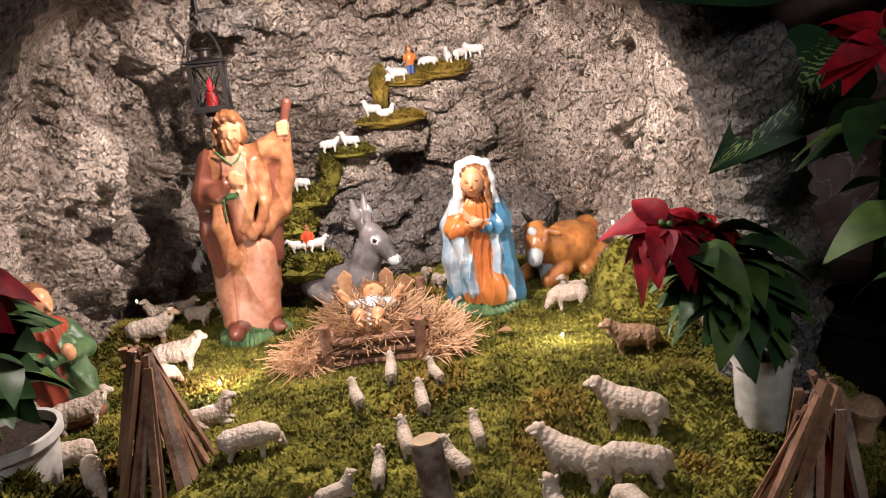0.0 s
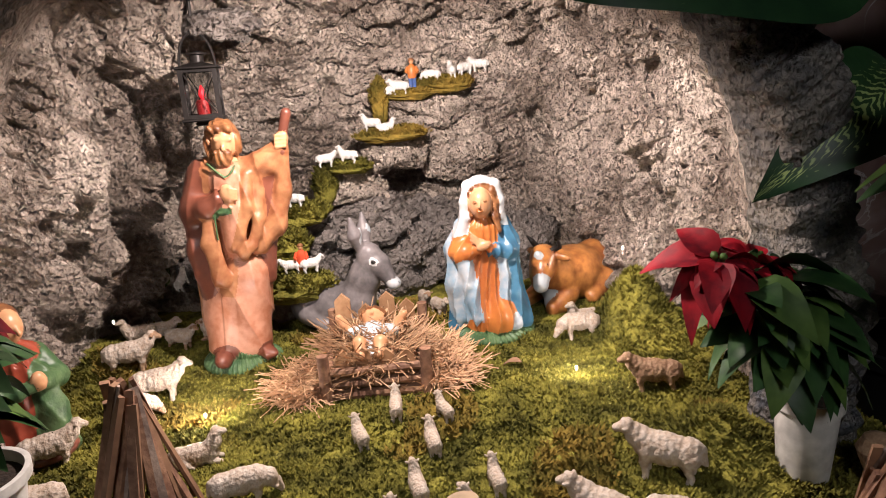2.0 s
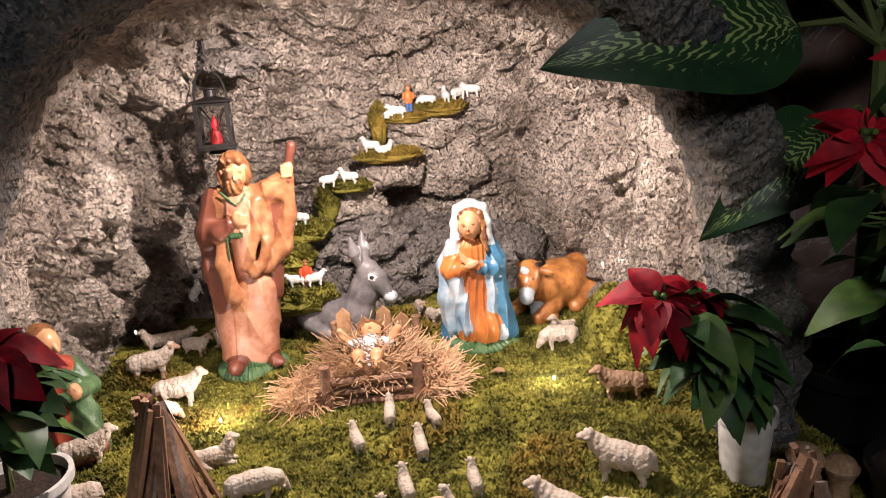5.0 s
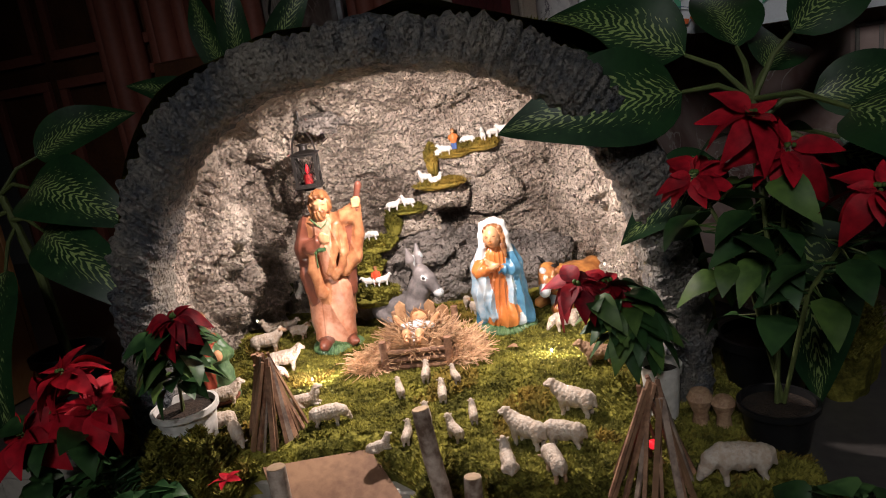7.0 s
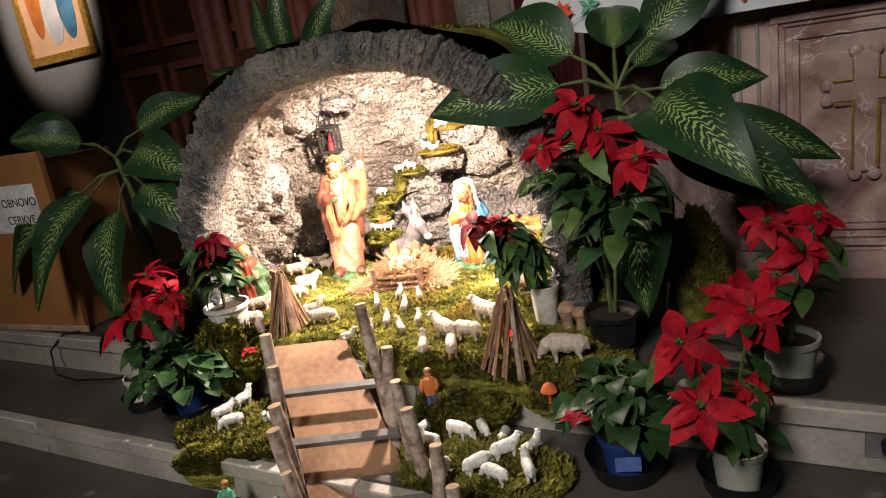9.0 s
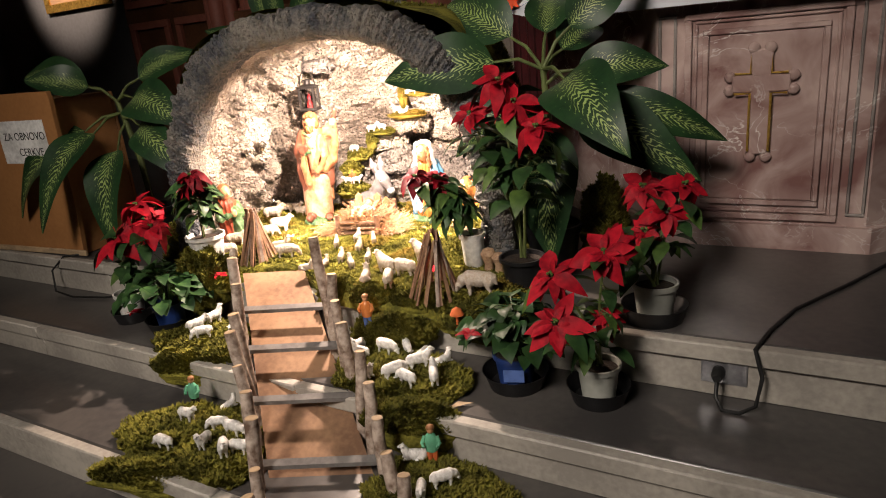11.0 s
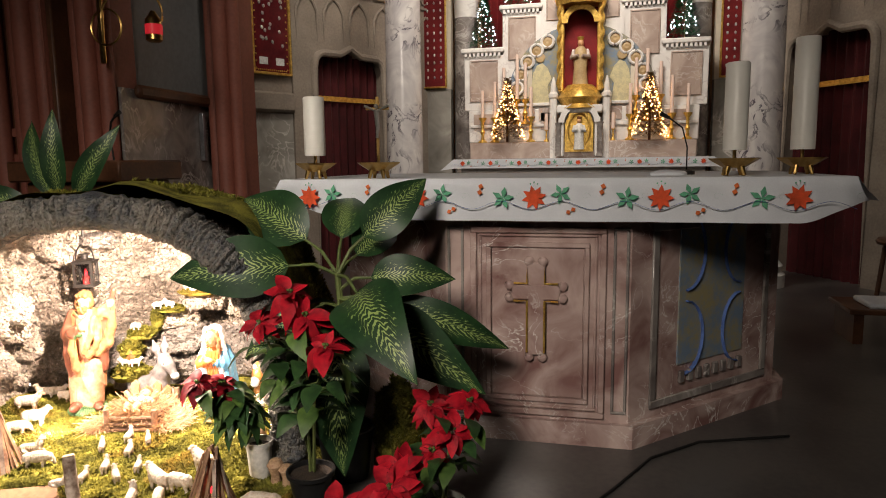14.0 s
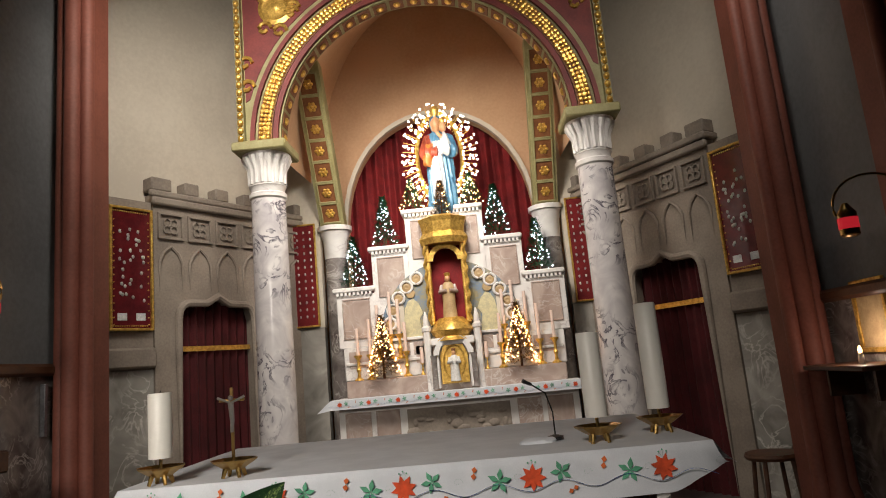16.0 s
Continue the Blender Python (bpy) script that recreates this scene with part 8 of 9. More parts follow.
# arched mosaic with two plain figures
mos = part("mosaic_field", Geo().prism([(-0.70, 1.56), (0.70, 1.56)] + [(0.70 * math.cos(t), 1.60 + 0.70 * math.sin(t)) for t in [math.pi * k / 24 for k in range(1, 24)]], 0.024, 0.036), [MOSAIC], high, "blue mosaic field", smooth=False)
for k in range(14):
    a = math.pi * (k + 0.9) / 14.8
    if abs(math.cos(a)) * 0.62 < 0.20:
        continue
    px, pz = 0.615 * math.cos(a), 1.60 + 0.635 * math.sin(a)
    foil = part("scallop", Geo().tube([(px + 0.058 * math.cos(t), 0.006, pz + 0.058 * math.sin(t)) for t in [6.2832 * e / 18 for e in range(19)]], 0.014, 6), [ALTAR_WHITE], high, "white foil ring")
    part("gilt_disc", Geo().lathe([(0.048, 0.0), (0.046, 0.010), (0.020, 0.018), (0.004, 0.012)], 18, m=pose(px, 0.024, pz, 90, 0, 0)), [SHELL], foil, "beige and gold disc")
ROBE_CREAM = mat("cream_mosaic", (0.58, 0.52, 0.30), 0.5, 0, (0.44, 0.40, 0.26), 30, 120, 0.2, 0.002)
for sx in (-1, 1):
    fig = Geo().prism([(sx * (0.36 + u), w) for u, w in ((-0.07, 1.57), (0.15, 1.57), (0.11, 1.70), (0.085, 1.86), (0.05, 1.93), (0.0, 1.95), (-0.05, 1.90), (-0.09, 1.80), (-0.05, 1.74))][::sx], 0.014, 0.024)
    part("mosaic_figure", fig, [ROBE_CREAM], mos, "cream robed plain figure", smooth=False)
    part("mosaic_figure", Geo().lathe([(0.046, 0.0), (0.044, 0.010), (0.004, 0.014)], 16, m=pose(sx * 0.38, 0.016, 2.0, 90, 0, 0)), [SHELL], mos, "plain round head")
    part("mosaic_figure", Geo().prism([(sx * (0.46 + u), w) for u, w in ((0.0, 1.62), (0.10, 1.66), (0.13, 1.86), (0.06, 2.02), (0.0, 1.92))][::sx], 0.016, 0.024), [PLASTER], mos, "pale wing", smooth=False)
    part("gradine", Geo().box(min(sx * 0.24, sx * 1.06), max(sx * 0.24, sx * 1.06), -0.02, 0.0, 1.345, 1.375, bevel=0.006), [ALTAR_WHITE], high, "thin marble ledge")
    part("gradine", Geo().box(min(sx * 0.24, sx * 0.74), max(sx * 0.24, sx * 0.74), -0.016, 0.024, 1.545, 1.575, bevel=0.006), [ALTAR_WHITE], high, "thin marble ledge")
    for k in range(3):
        x = sx * (0.33 + 0.155 * k)
        part("pink_panel", Geo().box(x - 0.06, x + 0.06, -0.006, 0.0, 1.40, 1.525, bevel=0.003), [ALTAR_PINK], high)
    part("pinnacle", Geo().lathe([(0.036, 1.04), (0.036, 1.60), (0.046, 1.61), (0.046, 1.64), (0.030, 1.66), (0.026, 1.72), (0.006, 1.80)], 8, m=pose(sx * 0.245, -0.10, 0)), [ALTAR_WHITE], high, "carved white pinnacle", smooth=False)
    part("pinnacle", Geo().lathe([(0.030, 1.06), (0.026, 1.10), (0.026, 1.34), (0.034, 1.37)], 10, m=pose(sx * 0.19, -0.21, 0)), [GREY_MARBLE], high, "dark marble colonnette")
# gilded niche
tab = part("gilded_niche", Geo().box(-0.20, -0.15, -0.12, 0.1, 1.66, 2.50, bevel=0.01).box(0.15, 0.20, -0.12, 0.1, 1.66, 2.50, bevel=0.01).box(-0.20, 0.20, 0.02, 0.1, 1.66, 2.5), [GOLD], high, "gilded canopied niche")
part("niche_canopy", Geo().lathe([(0.24, 2.44), (0.26, 2.50), (0.22, 2.56), (0.24, 2.66), (0.26, 2.70), (0.20, 2.73)], 8, m=pose(0, -0.02, 0, 0, 0, 22.5)), [GOLD], tab, smooth=False)
part("niche_arch", arch_band(Geo(), 0, 2.28, 0.12, 0.17, -0.13, -0.10), [GOLD], tab)
part("red_lining", Geo().box(-0.15, 0.15, 0.012, 0.02, 1.64, 2.44), [CURTAIN], tab, "red velvet lining")
for sx in (-1, 1):
    part("twisted_colonnette", Geo().tube([(sx * 0.195 + 0.008 * math.cos(t * 5), -0.13 + 0.008 * math.sin(t * 5), 1.68 + t * 0.10) for t in [k * 0.1 for k in range(80)]], 0.017, 6), [GOLD], tab)
part("niche_base", Geo().lathe([(0.20, 1.50), (0.17, 1.54), (0.21, 1.60), (0.18, 1.66), (0.12, 1.72)], 16, m=pose(0, -0.06, 0)), [GOLD], tab)
part("tabernacle_arch", Geo().box(-0.19, -0.14, -0.20, -0.1, 1.06, 1.42, bevel=0.01).box(0.14, 0.19, -0.20, -0.1, 1.06, 1.42, bevel=0.01).box(-0.21, 0.21, -0.2, 0.0, 1.46, 1.53, bevel=0.01), [ALTAR_WHITE], high)
part("tabernacle_door", Geo().prism([(-0.13, 1.10), (0.13, 1.10), (0.13, 1.36), (0.10, 1.44), (0.05, 1.50), (0.0, 1.52), (-0.05, 1.50), (-0.10, 1.44), (-0.13, 1.36)], -0.17, -0.14), [GOLD], high, "gilded tabernacle door", smooth=False)
part("tabernacle_arch", arch_band(Geo(), 0, 1.37, 0.135, 0.185, -0.215, -0.14, n=20), [ALTAR_WHITE], high, "white carved arch")
part("tabernacle_ring", Geo().tube([(0.10 * math.cos(t), -0.175, 1.30 + 0.15 * math.sin(t)) for t in [6.283 * k / 24 for k in range(25)]], 0.010, 6), [GOLD], high)


def small_statue(h, mats):
    g = Geo()
    g.loft([ring((0, 0, z * h), r * h, r * h * 0.8, 24, 0.05, 9, z * 9) for z, r in ((0.0, 0.17), (0.08, 0.16), (0.35, 0.14), (0.6, 0.15), (0.74, 0.13), (0.80, 0.07))], 0)
    g.ball((0, -0.01 * h, 0.87 * h), (0.065 * h, 0.07 * h, 0.085 * h), 12, 1)
    g.lathe([(0.06 * h, 0.93 * h), (0.075 * h, 1.0 * h), (0.02 * h, 1.02 * h)], 12, 2)
    for s in (-1, 1):
        g.tube([(s * 0.12 * h, 0, 0.72 * h), (s * 0.17 * h, -0.05 * h, 0.58 * h), (s * 0.04 * h, -0.14 * h, 0.6 * h)], [0.06 * h, 0.06 * h, 0.04 * h], 10, 3)
    return g


thing("niche_statue", "small robed statue with a crown in the gilded niche", "statue", m=HA @ pose(0, -0.06, 1.72), geo=small_statue(0.44, 0), mats=[SHELL, SKIN, GOLD, ALTAR_PINK])
thing("tabernacle_statue", "small white robed statue before the gilded door", "statue", m=HA @ pose(0, -0.20, 1.12), geo=small_statue(0.30, 0), mats=[WHITE_TOY, SKIN, HAIR, WHITE_TOY])


def crowned_statue():
    """A crowned woman with a child on her arm, 1.05 m high, facing -y."""
    L = limb
    q = [cone(0, (0.0, 0.0, 0.05), (0.01, 0.0, 0.55), 0.17, 0.14, 0.05, (1, 0.8, 1)), egg(0, (0.0, 0.0, 0.70), (0.17, 0.11, 0.10), (0, 0, 0), 0.05), cone(4, (-0.03, -0.10, 0.12), (-0.02, -0.09, 0.60), 0.07, 0.07, 0.03)]
    q += L(5, ((-0.12, -0.04, 0.70), (-0.17, -0.10, 0.56), (-0.04, -0.16, 0.55)), (0.06, 0.06, 0.045), 0.02) + L(3, ((-0.10, -0.12, 0.60), (-0.14, -0.13, 0.46)), (0.05, 0.05), 0.02) + L(0, ((0.13, -0.04, 0.70), (0.17, -0.10, 0.56), (0.08, -0.15, 0.56)), (0.06, 0.06, 0.05), 0.02)
    q += [egg(1, (-0.01, -0.03, 0.88), (0.062, 0.066, 0.085), (8, 0, 0), 0.01), egg(0, (-0.01, 0.0, 0.90), (0.078, 0.075, 0.095), (0, 0, 0), 0.006), cone(2, (-0.01, -0.01, 0.98), (-0.01, -0.01, 1.04), 0.05, 0.06, 0.01)]
    q += L(4, ((0.09, -0.17, 0.56), (0.085, -0.16, 0.70)), (0.055, 0.05), 0.02) + [egg(1, (0.075, -0.17, 0.80), (0.042, 0.044, 0.052), (0, 0, 0), 0.008), cone(2, (0.075, -0.165, 0.85), (0.075, -0.165, 0.88), 0.028, 0.034, 0.006)] + L(1, ((0.05, -0.19, 0.70), (0.0, -0.22, 0.74)), (0.022, 0.018), 0.01)
    return sculpt(q, 0.010, lambda p, ids: np.where((ids == 0) | (ids >= 3), drape(p * 0.3, np.arctan2(p[1], p[0]) * 9 + p[2] * 5, 0.014, 0.6), 0))


thing("crowned_statue", "large painted statue in blue and gold with child, crowned", "statue", m=HA @ pose(0.03, 0.08, 2.86) @ Matrix.Diagonal((0.86, 0.86, 1.0, 1)), geo=crowned_statue(), mats=[BLUE, SKIN, GOLD, ORANGE, PALE, SHEP_RED], fix=False)
halo = thing("light_halo", "oval halo of white string lights behind the statue", "string lights", m=HA @ pose(0.03, 0.18, 3.42))
for k in range(64):
    a = 6.283 * k / 64
    u, w = math.cos(a), math.sin(a)
    ray = Geo()
    ray.tube([(0.22 * u, 0, 0.38 * w), (0.40 * u, 0, (0.60 if k % 2 else 0.54) * w)], [0.006, 0.002], 5)
    part("gilt_ray", ray, [GOLD], halo)
almond = Geo()
for k in range(40):
    a, b = 6.283 * k / 40, 6.283 * (k + 1) / 40
    almond.tube([(0.235 * math.cos(a), -0.01, 0.50 * math.sin(a)), (0.235 * math.cos(b), -0.01, 0.50 * math.sin(b))], 0.022, 8)
part("gilt_almond", almond, [GOLD], halo, "gilt oval frame round the statue")
bulbs = Geo()
for k in range(56):
    a = 6.283 * k / 56
    for q in (0.66, 0.76, 0.86, 0.96):
        q += rnd(-0.05, 0.05)
        a += rnd(-0.03, 0.03)
        bulbs.ball((0.41 * q * math.cos(a), -0.03, 0.60 * q * math.sin(a)), 0.0125, 4)
tagged(part("bulb_chain", bulbs, [BULB_WHITE], halo, fix=False), "many tiny white glowing bulbs", kind="stuff")


def fir(label, m, h, r, needle, bulb, n_bulbs, seed):
    """A small artificial fir with tiny bulbs."""
    random.seed(seed)
    ob = thing("christmas_tree", label, "christmas tree", "small christmas trees", m=m)
    part("trunk", Geo().tube([(0, 0, 0), (0, 0, h * 0.95)], [r * 0.08, r * 0.02], 6), [DARK_WOOD], ob)
    vs, fs = [], []
    for k in range(2600):
        t = rnd(0.04, 1.0)
        a, q = rnd(0, 6.283), r * (1.02 - t) * math.sqrt(rnd(0.15, 1.0)) * rnd(0.75, 1.1) + 0.004
        p = Vector((q * math.cos(a), q * math.sin(a), h * t + 0.01))
        d = Vector((math.cos(a + rnd(-0.8, 0.8)), math.sin(a + rnd(-0.8, 0.8)), rnd(-0.5, 0.6))) * rnd(0.018, 0.04) * h / 0.55
        s = Vector((-d.y, d.x, 0)) * 0.16
        o = len(vs)
        vs += [p - s, p + s, p + d + s * 0.3, p + d - s * 0.3]
        fs.append((o, o + 1, o + 2, o + 3))
    tagged(part("needles", Geo().add(vs, fs), [needle], ob, smooth=False, fix=False), "dense short artificial fir needles", kind="stuff")
    b = Geo()
    for k in range(n_bulbs):
        t, a = rnd(0.05, 0.97), rnd(0, 6.283)
        q = r * (1.03 - t) * 0.98
        b.ball((q * math.cos(a), q * math.sin(a), h * t), 0.0068, 4)
    tagged(part("tiny_bulbs", b, [bulb], ob, fix=False), "many tiny glowing string light bulbs", kind="stuff")
    return ob


for x, z, h, r in ((-0.95, 2.12, 0.53, 0.15), (-0.61, 2.51, 0.53, 0.15), (0.545, 2.51, 0.55, 0.16), (0.93, 2.12, 0.54, 0.15)):
    fir("small dark green fir with cool white bulbs on the altar ledge", HA @ pose(x, 0.15, z), h, r, FIR, BULB_COOL, 70, int(50 + 10 * x))
for x in (-0.30, 0.31):
    fir("small fir with warm bulbs beside the statue", HA @ pose(x, 0.10, 2.86), 0.33, 0.14, FIR, BULB_WARM, 50, int(70 + 10 * x))
fir("small fir with reddish bulbs before the statue", HA @ pose(0.01, -0.08, 2.73), 0.36, 0.11, FIR_WARM, BULB_WARM, 22, 91)
for x in (-0.685, 0.635):
    fir("small brown fir with warm amber bulbs on the altar", HA @ pose(x, -0.09, 1.20), 0.60, 0.175, FIR_WARM, BULB_WARM, 190, int(100 + 10 * x))
random.seed(77)
for x, z, h, y in ((-0.93, 1.20, 0.26, -0.07), (-0.81, 1.20, 0.34, -0.07), (-0.73, 1.375, 0.30, -0.01), (-0.60, 1.375, 0.42, -0.01), (-0.52, 1.375, 0.34, -0.01), (-0.46, 1.20, 0.28, -0.07), (-0.31, 1.20, 0.15, -0.08), (0.31, 1.20, 0.15, -0.08), (0.46, 1.20, 0.28, -0.07), (0.51, 1.375, 0.34, -0.01), (0.61, 1.375, 0.42, -0.01), (0.73, 1.375, 0.30, -0.01), (0.83, 1.20, 0.34, -0.07), (0.97, 1.20, 0.26, -0.07)):
    st = thing("candlestick", "brass candlestick with a tall pale candle on the high altar", "candlestick", "high altar candlesticks", m=HA @ pose(x, y, z))
    k = 0.55 if h < 0.2 else 1.15
    part("foot", Geo().lathe([(0.040 * k, 0.0), (0.038 * k, 0.012), (0.016 * k, 0.03), (0.011 * k, 0.07), (0.022 * k, 0.09 * k), (0.012 * k, 0.11 * k), (0.012 * k, 0.17 * k), (0.034 * k, 0.20 * k), (0.034 * k, 0.21 * k), (0.008, 0.21 * k)], 16), [GOLD], st)
    r = 0.019 if h < 0.2 else 0.0165
    part("candle", Geo().lathe([(r, 0.20 * k), (r * 0.95, 0.21 * k + h), (0.004, 0.212 * k + h)], 12), [WAX_PINK], st, "tall pale candle")
hc = thing("high_altar_cloth", "white cloth with flower border on the high altar", "tablecloth", m=HA)
part("linen", Geo().box(-1.17, 1.17, -0.335, -0.1, 1.037, 1.041).box(-1.17, 1.17, -0.339, -0.335, 0.955, 1.041).add([(-1.17, -0.339, 1.04), (-1.17, -0.339, 0.955), (-1.30, -0.33, 0.935), (-1.19, -0.2, 1.04)], [(0, 1, 2, 3)]).add([(1.17, -0.339, 1.04), (1.17, -0.339, 0.955), (1.28, -0.33, 0.945), (1.19, -0.2, 1.04)], [(0, 1, 2, 3)]), [LINEN], hc, smooth=False)
border(hc, (-1.08, 1.08), 0.27, 0.998, -0.343, 0.62)

# ---- around the grotto ----
box = thing("plywood_box", "brown plywood box with a paper notice on its front", "box", m=pose(-2.67, -0.75, 0, 0, 0, 4))
part("front_board", Geo().prism([(-0.75, 0.004), (0.0, 0.004), (0.03, 0.25), (0.045, 0.70), (0.04, 0.735), (-0.75, 0.74)], 0.0, 0.02), [BOX_WOOD], box, smooth=False)
part("back_board", Geo().box(-0.75, -0.01, 0.34, 0.36, 0.004, 0.70, bevel=0.003), [BOX_WOOD], box)
part("side_board", Geo().box(-0.03, -0.01, 0.02, 0.34, 0.004, 0.70, bevel=0.003), [BOX_WOOD], box)
part("lid", Geo().box(-0.75, -0.01, 0.02, 0.34, 0.68, 0.70, bevel=0.003), [BOX_WOOD], box)
part("rail", Geo().box(-0.75, 0.03, -0.012, 0.0, 0.004, 0.03, bevel=0.003), [CUT], box)
note = part("paper_notice", Geo().box(-0.36, -0.035, -0.003, -0.001, 0.43, 0.62), [PAPER], box, "white paper notice")


def words(text, m, size, parent, name="notice_text"):
    c = bpy.data.curves.new(name, "FONT")
    c.body, c.size, c.extrude = text, size, 0.0004
    c.align_x = "CENTER"
    tmp = bpy.data.objects.new(name, c)
    scene.collection.objects.link(tmp)
    dg = bpy.context.evaluated_depsgraph_get()
    dg.update()
    me = bpy.data.meshes.new_from_object(tmp.evaluated_get(dg))
    bpy.data.objects.remove(tmp)
    me.materials.clear()
    me.materials.append(INK)
    ob = new(name, me)
    ob.parent = parent
    ob.matrix_basis = m
    return ob


words("ZA OBNOVO", pose(-0.185, -0.0036, 0.535, 90, 0, 0), 0.048, note)
words("CERKVE", pose(-0.16, -0.0036, 0.465, 90, 0, 0), 0.048, note)
cable = thing("power_cable", "black power cable looping from the wall socket over the floor", "cable", geo=Geo().tube([(0.034, -0.845, -0.085), (0.034, -0.86, -0.12), (0.05, -0.875, -0.144), (0.09, -0.875, -0.145), (0.125, -0.855, -0.13), (0.135, -0.838, -0.06), (0.115, -0.822, 0.006), (0.14, -0.70, 0.006), (0.19, -0.547, 0.006), (0.32, -0.32, 0.006), (0.44, -0.09, 0.006), (0.62, 0.08, 0.006), (0.95, 0.20, 0.006)], 0.0052, 8), mats=[RUBBER])
sock = thing("floor_socket", "steel socket plate with a black plug in the riser", "socket", m=pose(0.045, -0.797, -0.075))
part("plate", Geo().box(-0.055, 0.055, -0.004, 0.0, -0.038, 0.038, bevel=0.002), [STEEL], sock)
part("plug", Geo().lathe([(0.016, 0.0), (0.016, 0.025), (0.010, 0.045)], 14, m=pose(-0.012, -0.004, -0.002, 90, 0, 0)), [RUBBER], sock)
thing("power_cable", "black extension cable lying over the step edge", "cable", geo=Geo().tube([(-2.66, -0.74, 0.01), (-2.75, -0.80, 0.008), (-2.80, -0.84, -0.05), (-2.76, -0.87, -0.135), (-2.62, -0.88, -0.143), (-2.45, -0.84, -0.143), (-2.30, -0.82, -0.12)], 0.0045, 8), mats=[RUBBER])
thing("dry_leaf", "curled dry brown leaf on the step", "leaf", m=pose(-0.60, -1.10, -0.146, 0, 0, 40), geo=Geo().add([(0, 0, 0), (0.03, 0.014, 0.006), (0.07, 0.0, 0.002), (0.03, -0.014, 0.008)], [(0, 1, 2, 3)]), mats=[CUT], fix=False)

# lectern behind the grotto
lec = thing("lectern", "dark wooden lectern with a gooseneck microphone", "lectern", m=pose(-2.45, 0.62, 0))
part("body", Geo().box(-0.30, 0.30, 0.0, 0.40, 0.0, 0.94, bevel=0.01), [DARK_WOOD], lec)
part("top", Geo().box(-0.36, 0.34, -0.06, 0.46, 0.94, 1.05, bevel=0.01), [DARK_WOOD], lec)
part("gooseneck", Geo().tube([(0.18, 0.1, 1.05), (0.18, 0.08, 1.18), (0.22, 0.05, 1.25), (0.27, 0.03, 1.28)], 0.006, 6), [RUBBER], lec)
part("capsule", Geo().tube([(0.26, 0.035, 1.277), (0.30, 0.02, 1.295)], [0.010, 0.012], 8), [RUBBER], lec)
# red-brown panelled furniture and the lit painting far behind
pw = thing("confessional", "red-brown panelled wooden confessional in the dark aisle", "furniture", m=pose(-3.55, 1.0, 0))
part("carcass", Geo().box(-0.8, 0.7, 0.0, 0.38, 0.0, 2.4, bevel=0.01), [DARK_WOOD], pw)
for k in range(3):
    x = -0.74 + k * 0.49
    part("panel", frame_bars(Geo(), x, x + 0.42, 0.15, 1.1, 0.05, -0.03, 0.0), [RED_PIER], pw)
    part("panel", frame_bars(Geo(), x, x + 0.42, 1.2, 2.3, 0.05, -0.03, 0.0), [RED_PIER], pw)
pic = thing("lit_painting", "brightly lit framed painting of plain coloured shapes", "painting", m=pose(-5.55, 1.40, 1.32))
part("frame", frame_bars(Geo(), -0.35, 0.55, 0.0, 1.2, 0.07, -0.03, 0.0), [GOLD], pic)
part("canvas", Geo().box(-0.29, 0.49, -0.012, -0.002, 0.06, 1.14), [PEACH], pic)
for k, (x, z, a, b, m_) in enumerate(((0.1, 0.35, 0.12, 0.22, PALE), (0.3, 0.4, 0.10, 0.25, BLUE), (-0.1, 0.5, 0.09, 0.3, ORANGE), (0.2, 0.8, 0.2, 0.1, MOSAIC))):
    part("painted_shape", Geo().lathe([(1.0, 0.0), (0.98, 0.003)], 20, m=pose(x, -0.013, z, 90, 0, 0) @ Matrix.Diagonal((a, b, 1, 1))), [m_], pic)
lamp("painting_lamp", "SPOT", look((-5.3, 0.2, 2.6), (-5.5, 1.4, 1.9)), 120, WARM, 0.05, 50)
# benches at the right of the choir
for k in range(3):
    st = thing("stool", "dark wooden stool in the dim choir", "stool", "stools", m=pose(2.25 + k * 0.38, 2.55 + k * 0.12, 0, 0, 0, 20 * k))
    part("seat", Geo().lathe([(0.17, 0.44), (0.18, 0.46), (0.17, 0.48)], 20), [DARK_WOOD], st)
    for a in range(4):
        w = math.radians(45 + 90 * a)
        part("leg", Geo().tube([(0.13 * math.cos(w), 0.13 * math.sin(w), 0.45), (0.17 * math.cos(w), 0.17 * math.sin(w), 0.0)], 0.016, 8), [DARK_WOOD], st)
bench = thing("side_shelf", "dark bench with folded pale cloths beside the altar", "bench", m=pose(2.05, 1.75, 0))
part("seat", Geo().box(-0.45, 0.45, -0.18, 0.18, 0.17, 0.20, bevel=0.005), [DARK_WOOD], bench)
part("support", Geo().box(-0.42, -0.37, -0.15, 0.15, 0.0, 0.17), [DARK_WOOD], bench)
part("support", Geo().box(0.37, 0.42, -0.15, 0.15, 0.0, 0.17), [DARK_WOOD], bench)
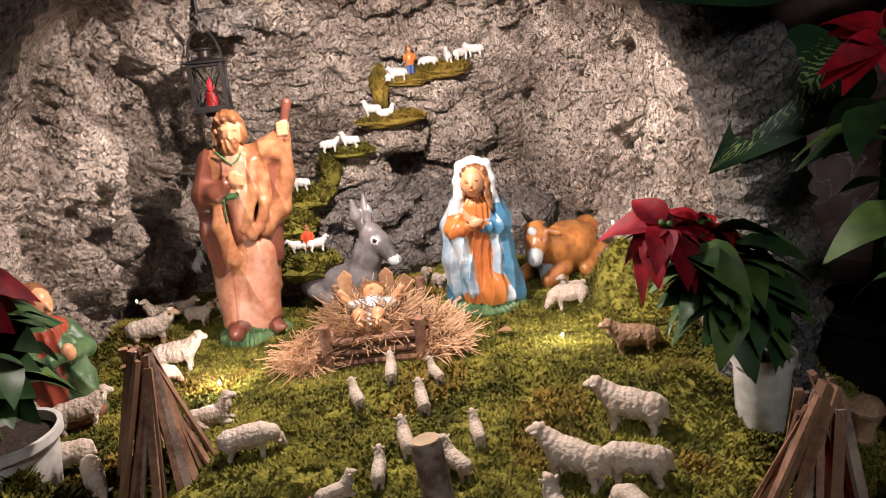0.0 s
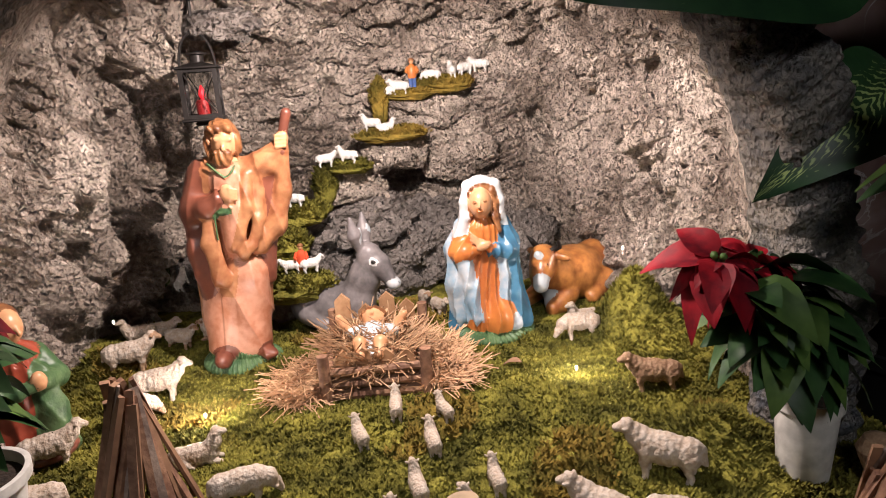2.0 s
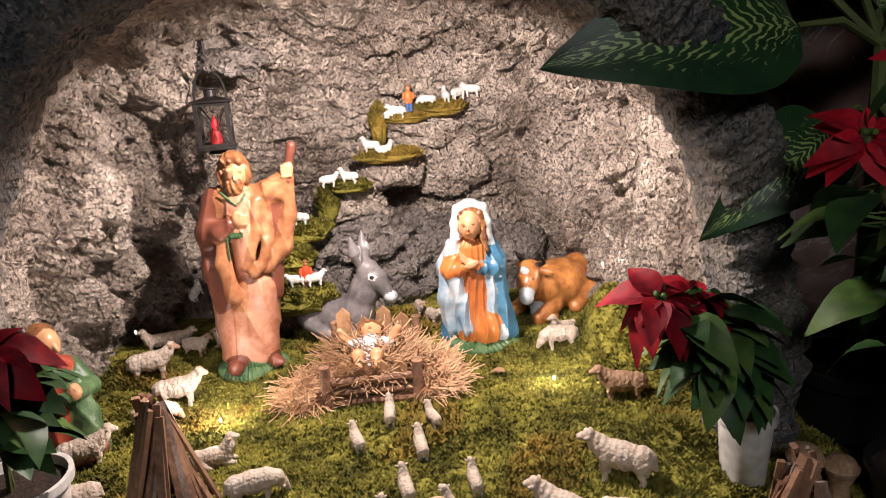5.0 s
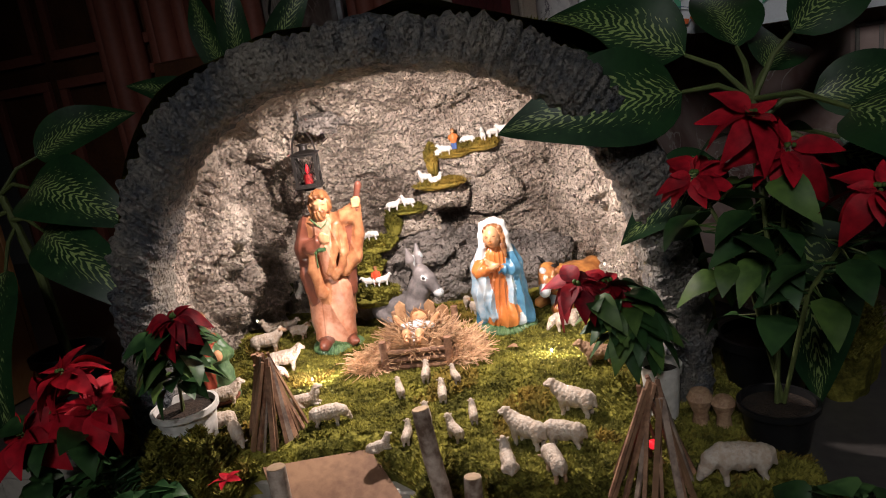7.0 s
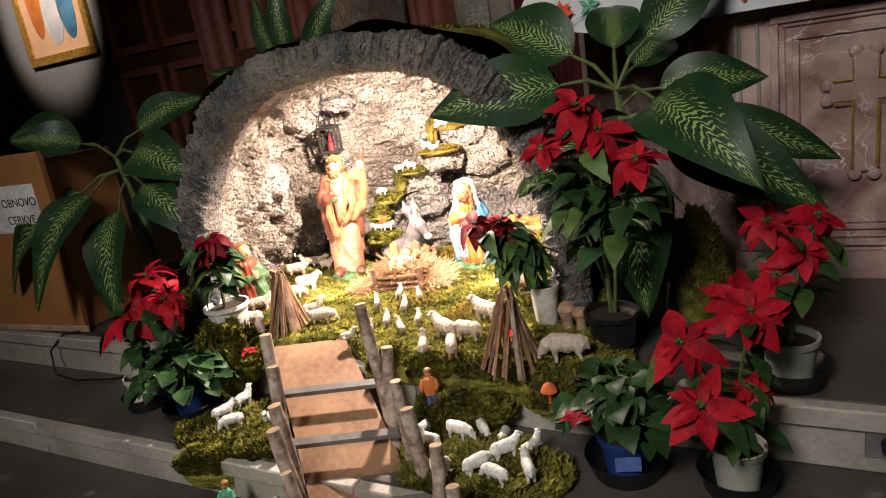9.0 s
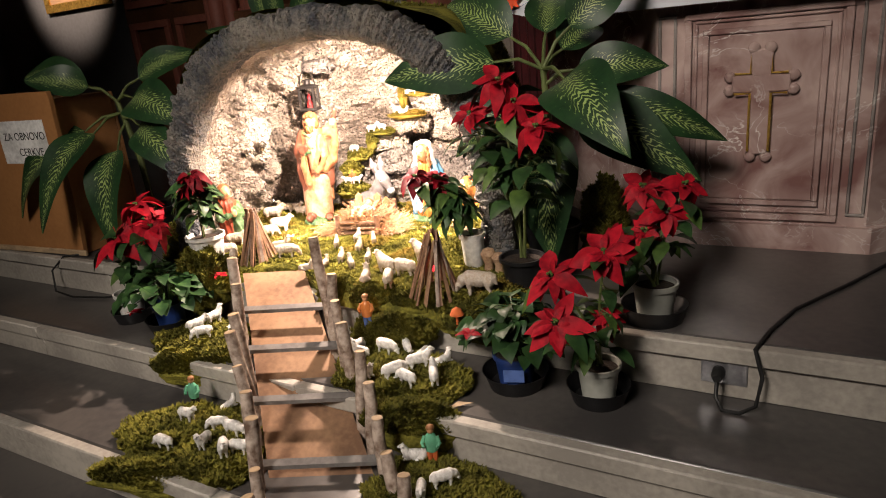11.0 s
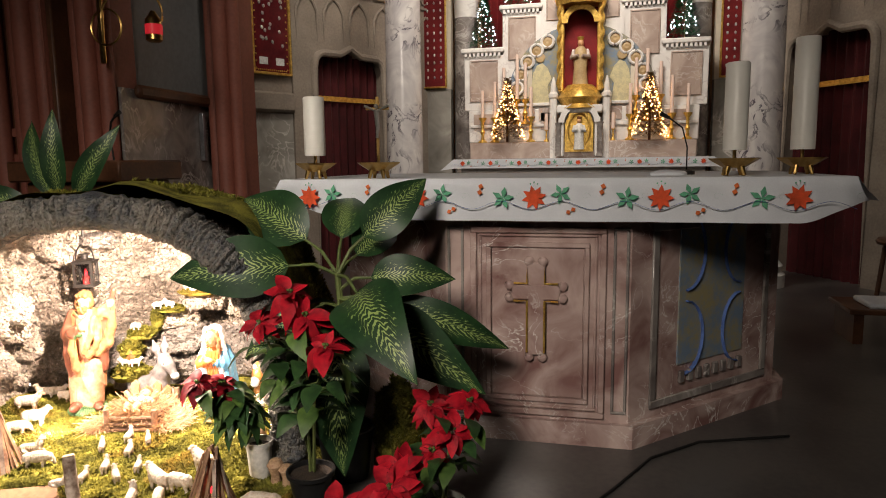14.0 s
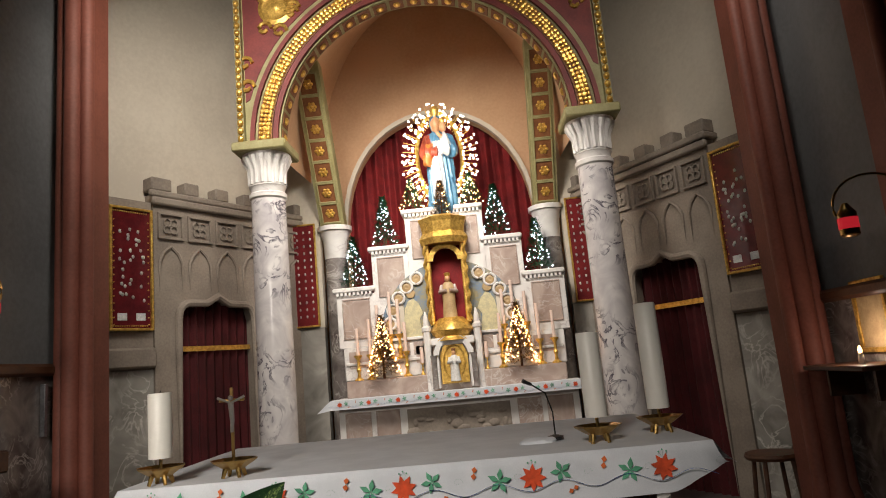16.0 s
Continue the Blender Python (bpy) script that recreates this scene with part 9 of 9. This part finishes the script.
thing("folded_cloth", "folded pale cloth with a red edge on the bench", "cloth", m=pose(1.92, 1.72, 0.20), geo=Geo().box(-0.22, 0.22, -0.12, 0.12, 0.0, 0.03, bevel=0.008), mats=[LINEN])

# ---- east bay: lit icon over a shelf ----
icon = thing("lit_icon", "small gilded icon lit by an added bulb on the bay wall", "picture frame", m=pose(2.574, 1.62, 1.12, 0, 0, -90))
part("frame", frame_bars(Geo(), -0.16, 0.16, 0.0, 0.42, 0.03, -0.02, 0.0), [GOLD], icon)
part("canvas", Geo().box(-0.14, 0.14, -0.008, -0.002, 0.02, 0.40), [SHELL], icon)
shelf = thing("wall_shelf", "dark wooden shelf on the bay wall", "shelf", m=pose(2.576, 1.62, 1.04, 0, 0, -90))
part("board", Geo().box(-0.32, 0.32, -0.30, 0.0, 0.0, 0.028, bevel=0.005), [DARK_WOOD], shelf)
for x in (-0.24, 0.24):
    part("bracket", Geo().prism([(x - 0.012, -0.16), (x + 0.012, -0.16), (x + 0.012, 0.0), (x - 0.012, 0.0)], -0.20, 0.0), [DARK_WOOD], shelf, smooth=False)
# bulb and point lamp are added, no source known, to brighten the icon
bulb = thing("added_icon_bulb", "small warm bulb added on the shelf to light the icon", "light bulb", m=pose(2.42, 1.55, 1.068))
part("holder", Geo().lathe([(0.018, 0.0), (0.014, 0.05), (0.010, 0.06)], 12), [WAX], bulb)
part("glow", Geo().lathe([(0.008, 0.06), (0.012, 0.075), (0.004, 0.10)], 10), [BULB_WARM], bulb, "warm glowing bulb")
lamp("icon_fill_lamp", "POINT", pose(2.42, 1.55, 1.20), 0.9, WARM, 0.01)
# dry leaf and a toy toadstool
thing("dry_leaf", "curled brown dry leaf lying on the moss", "leaf", m=G @ pose(0.249, 0.31, ground(0.249, 0.31) + 0.012, 0, 0, 160), geo=leaf_geo(0.04, 0.022, 0.2, 0.5, 6), mats=[PLANK], fix=False)
thing("toy_toadstool", "tiny orange toadstool figurine on the step moss", "figurine", m=pose(-0.635, -0.945, on_patch(-0.635, -0.945) - 0.004), geo=Geo().lathe([(0.005, 0.0), (0.004, 0.045), (0.020, 0.046), (0.014, 0.060), (0.003, 0.068)], 14), mats=[F_ORANGE])
